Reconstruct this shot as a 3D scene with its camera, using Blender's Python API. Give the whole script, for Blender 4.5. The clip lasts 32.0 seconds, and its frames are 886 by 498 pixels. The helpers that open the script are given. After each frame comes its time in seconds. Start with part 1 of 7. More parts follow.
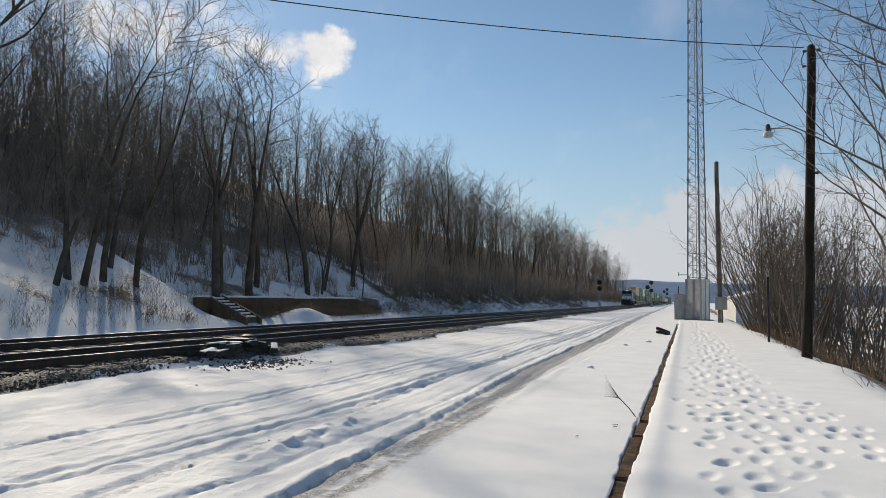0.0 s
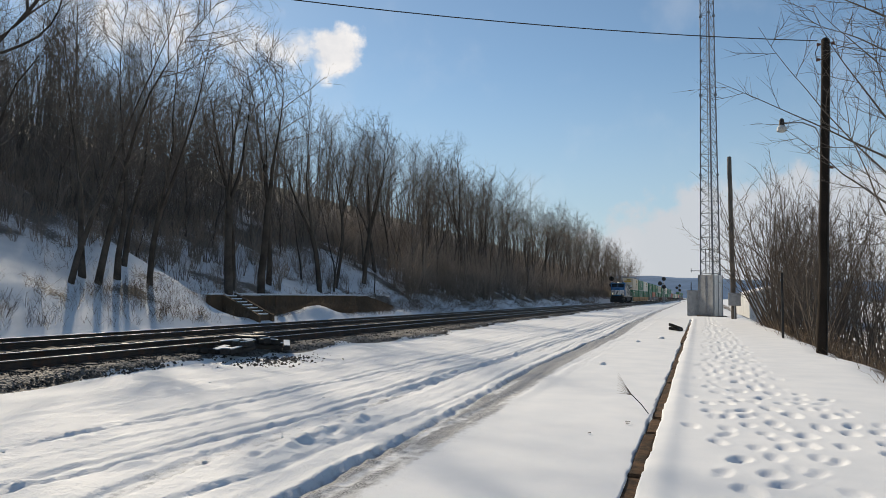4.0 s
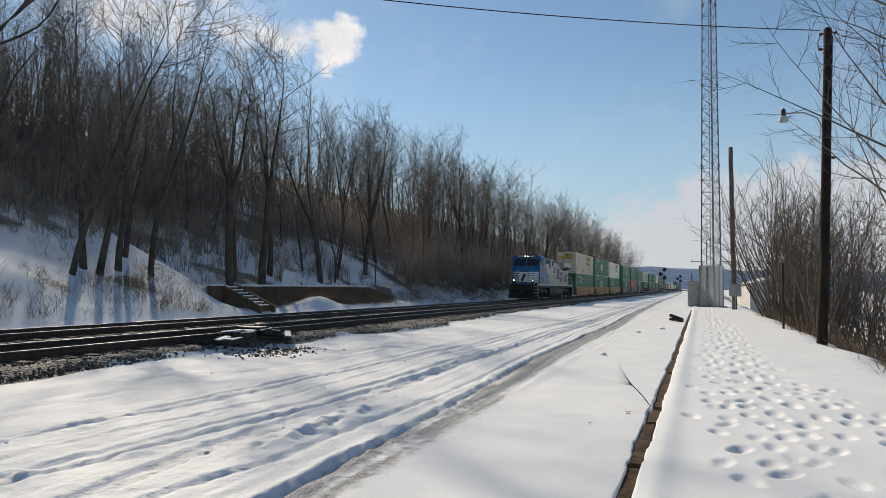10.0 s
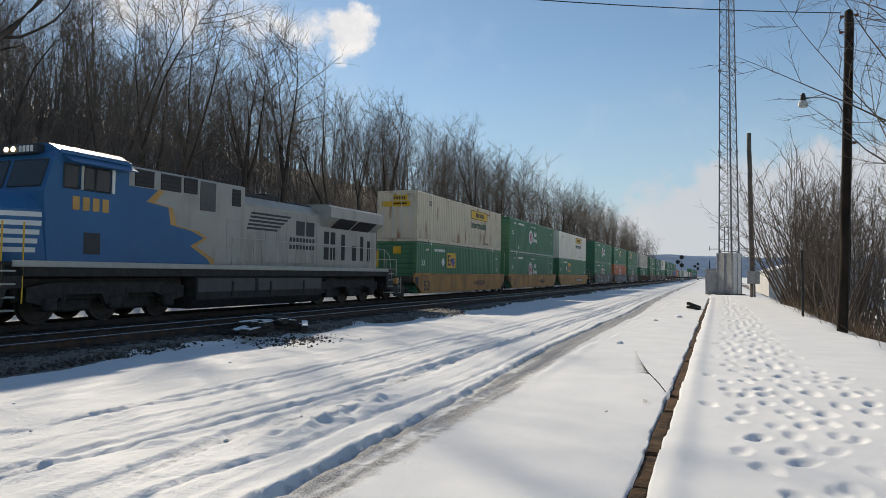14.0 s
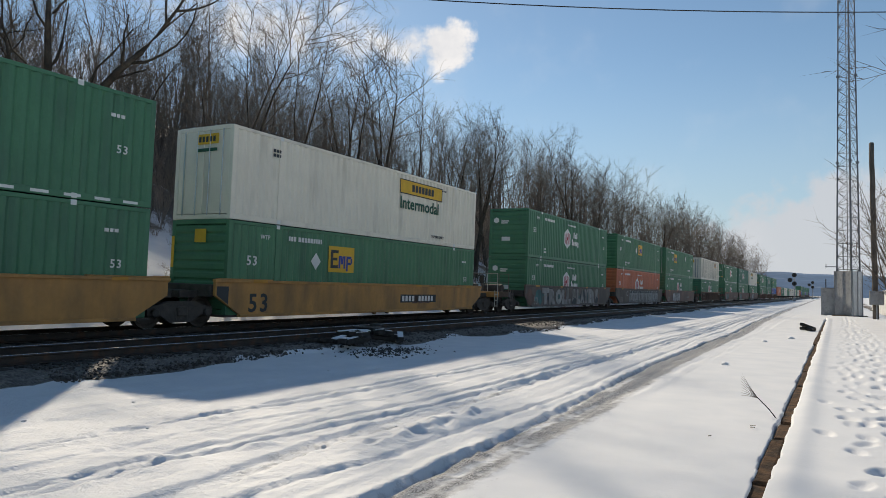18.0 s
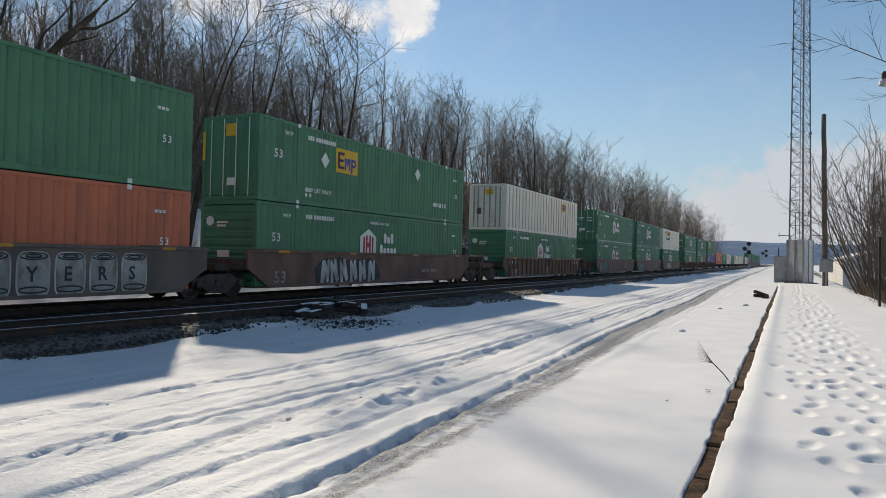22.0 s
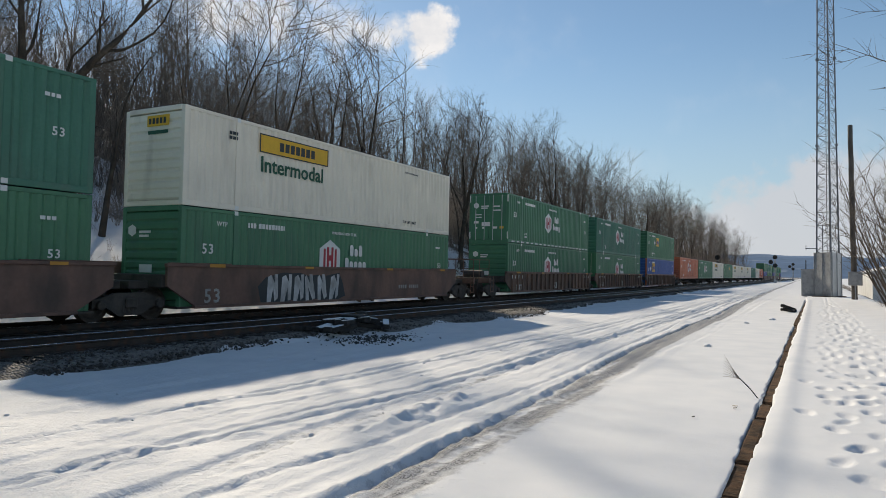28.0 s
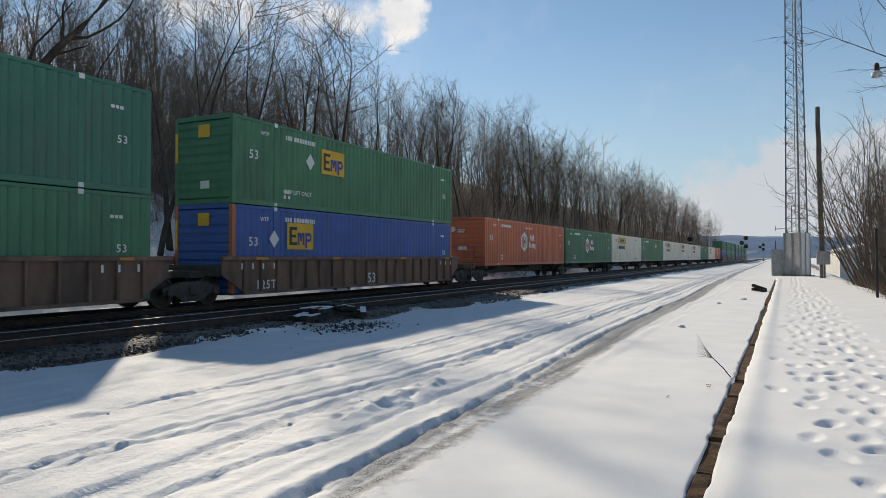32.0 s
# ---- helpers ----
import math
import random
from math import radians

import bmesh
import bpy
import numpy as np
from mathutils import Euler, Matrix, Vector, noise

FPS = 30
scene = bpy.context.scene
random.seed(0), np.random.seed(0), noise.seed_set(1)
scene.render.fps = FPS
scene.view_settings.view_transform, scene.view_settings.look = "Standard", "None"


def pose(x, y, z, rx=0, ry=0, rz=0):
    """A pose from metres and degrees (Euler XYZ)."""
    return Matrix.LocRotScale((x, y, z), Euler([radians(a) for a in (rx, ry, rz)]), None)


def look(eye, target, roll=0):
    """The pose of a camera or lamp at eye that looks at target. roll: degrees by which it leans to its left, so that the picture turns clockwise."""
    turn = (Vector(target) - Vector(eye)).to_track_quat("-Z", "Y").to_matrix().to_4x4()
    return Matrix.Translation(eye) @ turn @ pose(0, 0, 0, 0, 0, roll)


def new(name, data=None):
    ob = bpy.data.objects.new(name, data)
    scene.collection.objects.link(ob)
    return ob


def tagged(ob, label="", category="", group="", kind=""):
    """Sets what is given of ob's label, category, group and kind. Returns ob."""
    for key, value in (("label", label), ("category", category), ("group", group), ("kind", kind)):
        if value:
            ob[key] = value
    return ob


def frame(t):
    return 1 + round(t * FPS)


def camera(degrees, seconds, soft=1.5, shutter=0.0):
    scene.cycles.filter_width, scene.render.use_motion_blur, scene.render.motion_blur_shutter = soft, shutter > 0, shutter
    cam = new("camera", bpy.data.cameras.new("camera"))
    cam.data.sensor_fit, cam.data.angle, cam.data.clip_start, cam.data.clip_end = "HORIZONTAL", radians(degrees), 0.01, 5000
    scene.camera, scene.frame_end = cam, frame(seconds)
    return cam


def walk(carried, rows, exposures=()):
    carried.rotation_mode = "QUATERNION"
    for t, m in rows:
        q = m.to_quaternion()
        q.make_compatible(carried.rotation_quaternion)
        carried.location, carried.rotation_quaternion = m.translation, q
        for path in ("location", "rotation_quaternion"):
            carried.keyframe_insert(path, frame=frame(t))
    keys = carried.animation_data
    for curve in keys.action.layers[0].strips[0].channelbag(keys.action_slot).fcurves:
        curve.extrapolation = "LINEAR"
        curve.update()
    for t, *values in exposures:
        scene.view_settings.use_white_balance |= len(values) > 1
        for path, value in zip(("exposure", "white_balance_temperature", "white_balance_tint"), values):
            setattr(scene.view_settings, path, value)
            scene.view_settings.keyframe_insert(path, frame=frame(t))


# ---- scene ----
cam = camera(66.1, 32.0, 0.8)
TURN = 19.6  # the track runs along +y
PATH = [
    (0, pose(0, 0, 1.65, 94.12, -0.88, TURN + -0.00)),
    (0.5, pose(0, 0, 1.65, 94.10, -1.04, TURN + 0.29)),
    (1, pose(0, 0, 1.65, 93.97, -0.82, TURN + 0.49)),
    (1.5, pose(0, 0, 1.65, 93.87, -0.95, TURN + 0.27)),
    (2, pose(0, 0, 1.65, 93.92, -0.79, TURN + 0.38)),
    (2.5, pose(0, 0, 1.65, 93.88, -0.65, TURN + 0.62)),
    (3, pose(0, 0, 1.65, 93.89, -0.61, TURN + 0.98)),
    (3.5, pose(0, 0, 1.65, 93.88, -0.69, TURN + 0.96)),
    (5.5, pose(0, 0, 1.65, 93.71, -0.59, TURN + 1.13)),
    (6, pose(0, 0, 1.65, 93.73, -0.69, TURN + 1.39)),
    (6.5, pose(0, 0, 1.65, 93.72, -0.89, TURN + 1.58)),
    (7, pose(0, 0, 1.65, 93.69, -0.63, TURN + 1.27)),
    (7.5, pose(0, 0, 1.65, 93.60, -0.58, TURN + 1.20)),
    (8, pose(0, 0, 1.65, 93.48, -0.67, TURN + 1.09)),
    (8.5, pose(0, 0, 1.65, 93.35, -0.66, TURN + 0.94)),
    (9, pose(0, 0, 1.65, 93.26, -0.66, TURN + 0.90)),
    (9.5, pose(0, 0, 1.65, 93.20, -0.65, TURN + 0.89)),
    (10, pose(0, 0, 1.65, 93.09, -0.64, TURN + 1.03)),
    (10.2, pose(0, 0, 1.65, 93.06, -0.60, TURN + 0.96)),
    (10.3, pose(0, 0, 1.65, 93.07, -0.54, TURN + 0.93)),
    (10.4, pose(0, 0, 1.65, 94.90, 0.21, TURN + -0.95)),
    (10.5, pose(0, 0, 1.65, 97.09, 1.27, TURN + 1.39)),
    (10.6, pose(0, 0, 1.65, 98.04, 1.44, TURN + -2.92)),
    (10.7, pose(0, 0, 1.65, 97.19, -0.60, TURN + -2.56)),
    (10.9, pose(0, 0, 1.65, 94.65, -1.09, TURN + -1.96)),
    (11, pose(0, 0, 1.65, 93.74, 0.13, TURN + -1.66)),
    (11.5, pose(0, 0, 1.65, 93.38, -0.32, TURN + -0.91)),
    (12, pose(0, 0, 1.65, 92.05, -0.14, TURN + -0.70)),
    (12.5, pose(0, 0, 1.65, 92.17, -0.32, TURN + -1.11)),
    (13, pose(0, 0, 1.65, 92.19, -0.43, TURN + -1.18)),
    (13.5, pose(0, 0, 1.65, 92.07, -0.36, TURN + -0.65)),
    (14, pose(0, 0, 1.65, 92.17, -0.32, TURN + 2.34)),
    (14.5, pose(0, 0, 1.65, 92.46, -0.45, TURN + 4.30)),
    (16.5, pose(0, 0, 1.65, 92.69, -0.82, TURN + 6.89)),
    (17, pose(0, 0, 1.65, 92.94, -1.05, TURN + 7.98)),
    (17.5, pose(0, 0, 1.65, 93.06, -1.12, TURN + 10.28)),
    (18, pose(0, 0, 1.65, 93.18, -1.34, TURN + 10.28)),
    (18.5, pose(0, 0, 1.65, 93.05, -1.18, TURN + 9.30)),
    (19, pose(0, 0, 1.65, 92.38, -1.01, TURN + 7.87)),
    (19.5, pose(0, 0, 1.65, 92.25, -0.70, TURN + 7.83)),
    (20, pose(0, 0, 1.65, 92.12, 0.07, TURN + 7.69)),
    (20.5, pose(0, 0, 1.65, 91.64, -0.25, TURN + 7.14)),
    (21, pose(0, 0, 1.65, 91.16, -0.11, TURN + 7.72)),
    (21.5, pose(0, 0, 1.65, 91.16, -0.60, TURN + 7.85)),
    (22, pose(0, 0, 1.65, 90.84, -0.81, TURN + 7.21)),
    (22.5, pose(0, 0, 1.65, 90.87, -0.36, TURN + 7.13)),
    (23, pose(0, 0, 1.65, 91.00, -0.23, TURN + 7.54)),
    (23.5, pose(0, 0, 1.65, 91.12, -0.58, TURN + 7.50)),
    (24, pose(0, 0, 1.65, 91.48, -1.14, TURN + 8.12)),
    (24.5, pose(0, 0, 1.65, 92.47, -1.22, TURN + 10.09)),
    (25, pose(0, 0, 1.65, 92.36, -1.12, TURN + 11.99)),
    (25.5, pose(0, 0, 1.65, 92.31, -0.68, TURN + 12.19)),
    (27.5, pose(0, 0, 1.65, 92.00, -0.76, TURN + 10.35)),
    (28, pose(0, 0, 1.65, 92.09, -0.52, TURN + 9.02)),
    (28.5, pose(0, 0, 1.65, 92.17, -0.31, TURN + 8.47)),
    (29, pose(0, 0, 1.65, 92.12, 0.14, TURN + 8.57)),
    (29.5, pose(0, 0, 1.65, 92.23, 0.42, TURN + 8.75)),
    (30, pose(0, 0, 1.65, 91.67, 0.18, TURN + 8.32)),
    (30.5, pose(0, 0, 1.65, 90.77, 0.38, TURN + 7.60)),
    (31, pose(0, 0, 1.65, 90.80, 0.56, TURN + 7.24)),
    (31.5, pose(0, 0, 1.65, 90.95, 0.59, TURN + 7.02)),
    (32, pose(0, 0, 1.65, 90.94, 0.52, TURN + 7.03)),
]
walk(cam, PATH, [(0, 0.0, 7300, 10), (32, 0.0, 7300, 10)])

# ---- sun, sky ----
SUN_EL, SUN_AZ = radians(30), radians(46)  # azimuth to the left of +y
sun_way = Vector((-math.sin(SUN_AZ) * math.cos(SUN_EL), math.cos(SUN_AZ) * math.cos(SUN_EL), math.sin(SUN_EL)))
sun_data = bpy.data.lights.new("sun", "SUN")
sun_data.energy, sun_data.angle, sun_data.color = 4.7, radians(1.0), (1.0, 0.92, 0.79)
sun = new("sun", sun_data)
sun.matrix_world = look(sun_way * 100, (0, 0, 0))


def build_sky():
    world = bpy.data.worlds.new("winter_sky")
    scene.world = world
    world.use_nodes = True
    n, ln = world.node_tree.nodes, world.node_tree.links
    n.clear()
    out = n.new("ShaderNodeOutputWorld")
    bg = n.new("ShaderNodeBackground")
    sky = n.new("ShaderNodeTexSky")
    sky.sky_type, sky.sun_disc = "NISHITA", False
    sky.sun_elevation, sky.sun_rotation = SUN_EL, -SUN_AZ
    sky.altitude, sky.air_density, sky.dust_density, sky.ozone_density = 200, 1.0, 0.1, 1.8
    bg.inputs["Strength"].default_value = SKY_STRENGTH
    tc = n.new("ShaderNodeTexCoord")

    def math_node(op, a, b=None, c=None):
        m = n.new("ShaderNodeMath")
        m.operation = op
        for i, v in enumerate((a, b, c)):
            if v is None:
                continue
            if isinstance(v, (int, float)):
                m.inputs[i].default_value = v
            else:
                ln.new(v, m.inputs[i])
        return m.outputs[0]

    def ramp(v, lo, hi):
        m = n.new("ShaderNodeMapRange")
        m.interpolation_type = "SMOOTHSTEP"
        m.inputs["From Min"].default_value, m.inputs["From Max"].default_value = lo, hi
        ln.new(v, m.inputs["Value"])
        return m.outputs["Result"]

    def noise_node(scale, detail, rough=0.55):
        t = n.new("ShaderNodeTexNoise")
        t.inputs["Scale"].default_value, t.inputs["Detail"].default_value = scale, detail
        t.inputs["Roughness"].default_value = rough
        ln.new(tc.outputs["Generated"], t.inputs["Vector"])
        return t.outputs["Fac"]

    puff, soft = noise_node(26, 6), noise_node(7, 5)

    def cloud(az, el, wide, high, edge, grain=1.0):
        """A cumulus in that direction, in degrees left of +y and up."""
        a, e = radians(az), radians(el)
        mid = Vector((-math.sin(a) * math.cos(e), math.cos(a) * math.cos(e), math.sin(e)))
        side = Vector((math.cos(a), math.sin(a), 0))
        up = side.cross(mid) * -1
        terms = []
        for axis, size in ((side, wide), (up, high)):
            d = n.new("ShaderNodeVectorMath")
            d.operation = "DOT_PRODUCT"
            ln.new(tc.outputs["Generated"], d.inputs[0])
            d.inputs[1].default_value = axis
            off = math_node("SUBTRACT", d.outputs["Value"], axis.dot(mid))
            q = math_node("DIVIDE", off, math.sin(radians(size)))
            terms.append(math_node("MULTIPLY", q, q))
        d = n.new("ShaderNodeVectorMath")
        d.operation = "DOT_PRODUCT"
        ln.new(tc.outputs["Generated"], d.inputs[0])
        d.inputs[1].default_value = mid
        ahead = ramp(d.outputs["Value"], 0.2, 0.4)
        r = math_node("SQRT", math_node("ADD", terms[0], terms[1]))
        body = math_node("SUBTRACT", 1.0, r)
        body = math_node("ADD", body, math_node("MULTIPLY", math_node("SUBTRACT", puff, 0.5), 2.2 * grain))
        return math_node("MULTIPLY", ramp(body, 0.0, edge), ahead)

    clouds = [cloud(30.2, 19.8, 2.7, 2.4, 0.45, 0.75), cloud(33.5, 19.6, 3.2, 2.2, 0.9, 0.9), cloud(39.0, 20.0, 6.0, 3.6, 1.6), cloud(46, 20.5, 9, 5, 1.3),
              cloud(60, 13, 14, 5, 1.4)]
    banks = [cloud(-9.0, 0.0, 21.5, 10.2, 0.16, 0.25), cloud(-40.0, 1.0, 26.0, 9, 0.5, 0.35)]
    total = clouds[0]
    for c in clouds[1:]:
        total = math_node("MAXIMUM", total, c)
    veil = math_node("MULTIPLY", ramp(soft, 0.5, 0.75), 0.14)
    total = math_node("MAXIMUM", total, veil)
    white = n.new("ShaderNodeMix")
    white.data_type = "RGBA"
    ln.new(puff, white.inputs[0])
    white.inputs[6].default_value, white.inputs[7].default_value = (*CLOUD_DARK, 1), (*CLOUD_LIGHT, 1)
    mix = n.new("ShaderNodeMix")
    mix.data_type = "RGBA"
    ln.new(total, mix.inputs[0])
    tint = n.new("ShaderNodeMix")
    tint.data_type, tint.blend_type = "RGBA", "MULTIPLY"
    tint.inputs[0].default_value = 1.0
    ln.new(sky.outputs[0], tint.inputs[6])
    tint.inputs[7].default_value = (*SKY_TINT, 1)
    # haze towards the horizon, and the grey-lilac bank of cloud that stands in it
    low = n.new("ShaderNodeSeparateXYZ")
    ln.new(tc.outputs["Generated"], low.inputs[0])
    below = tint.outputs[2]
    for fac, col in ((math_node("MULTIPLY", ramp(low.outputs["Z"], 0.34, 0.0), 0.72), HAZE), (math_node("MULTIPLY", math_node("MAXIMUM", *banks), 0.88), BANK)):
        m = n.new("ShaderNodeMix")
        m.data_type = "RGBA"
        ln.new(fac, m.inputs[0])
        ln.new(below, m.inputs[6])
        m.inputs[7].default_value = (*col, 1)
        below = m.outputs[2]
    ln.new(below, mix.inputs[6])
    ln.new(white.outputs[2], mix.inputs[7])
    ln.new(mix.outputs[2], bg.inputs["Color"])
    ln.new(bg.outputs[0], out.inputs[0])


SKY_STRENGTH, SKY_TINT = 0.104, (0.84, 0.98, 1.05)
HAZE, BANK = (3.8, 5.0, 6.5), (5.5, 6.05, 7.1)
CLOUD_DARK, CLOUD_LIGHT = (5.2, 5.9, 7.2), (10.2, 10.3, 10.8)
build_sky()

# ---- materials ----
def mat(name, col, rough=0.6, metal=0.0, var=0.15, scale=2.0, fine=40.0, bump=0.0, dirt=None, amount=0.0, streak=1.0, stops=(0.5, 0.7)):
    """A surface with variation at two scales, and dirt or wear on it."""
    m = bpy.data.materials.new(name)
    m.use_nodes = True
    n, ln = m.node_tree.nodes, m.node_tree.links
    bsdf = n["Principled BSDF"]
    tc, info = n.new("ShaderNodeTexCoord"), n.new("ShaderNodeObjectInfo")
    shift = n.new("ShaderNodeVectorMath")
    shift.operation = "MULTIPLY_ADD"
    ln.new(info.outputs["Random"], shift.inputs[0])
    shift.inputs[1].default_value = (37, 51, 23)
    ln.new(tc.outputs["Object"], shift.inputs[2])

    def noise_node(sc, detail, squeeze=1.0):
        mp = n.new("ShaderNodeMapping")
        mp.inputs["Scale"].default_value = (1, 1, squeeze)
        ln.new(shift.outputs[0], mp.inputs[0])
        t = n.new("ShaderNodeTexNoise")
        t.inputs["Scale"].default_value, t.inputs["Detail"].default_value = sc, detail
        ln.new(mp.outputs[0], t.inputs["Vector"])
        return t.outputs["Fac"]

    def mix(fac, a, b):
        x = n.new("ShaderNodeMix")
        x.data_type = "RGBA"
        for i, v in ((0, fac), (6, a), (7, b)):
            if isinstance(v, (tuple, float, int)):
                x.inputs[i].default_value = (*v, 1) if isinstance(v, tuple) else v
            else:
                ln.new(v, x.inputs[i])
        return x.outputs[2]

    def ramp(v, lo, hi, top=1.0):
        r = n.new("ShaderNodeMapRange")
        r.inputs["From Min"].default_value, r.inputs["From Max"].default_value = lo, hi
        r.inputs["To Max"].default_value = top
        ln.new(v, r.inputs["Value"])
        return r.outputs["Result"]

    dark = tuple(c * (1 - var) for c in col)
    light = tuple(min(1, c * (1 + var)) for c in col)
    big, small = noise_node(scale, 4), noise_node(fine, 3)
    c = mix(ramp(big, 0.3, 0.7), dark, light)
    c = mix(ramp(small, 0.35, 0.75, 0.35), c, tuple(x * (1 - 1.6 * var) if var < 0.5 else x * 0.3 for x in col))
    if dirt:
        c = mix(ramp(noise_node(scale * 2.3, 6, streak), stops[0], stops[1], amount), c, dirt)
    ln.new(c, bsdf.inputs["Base Color"])
    rr = n.new("ShaderNodeMapRange")
    rr.inputs["To Min"].default_value, rr.inputs["To Max"].default_value = max(0.05, rough - 0.12), min(1, rough + 0.12)
    ln.new(small, rr.inputs["Value"])
    ln.new(rr.outputs["Result"], bsdf.inputs["Roughness"])
    bsdf.inputs["Metallic"].default_value = metal
    if rough >= 0.9:
        bsdf.inputs["Specular IOR Level"].default_value = 0.08
    if bump:
        b = n.new("ShaderNodeBump")
        b.inputs["Strength"].default_value, b.inputs["Distance"].default_value = min(1, bump), 0.02 * max(1, bump)
        ln.new(small, b.inputs["Height"])
        ln.new(b.outputs[0], bsdf.inputs["Normal"])
    return m


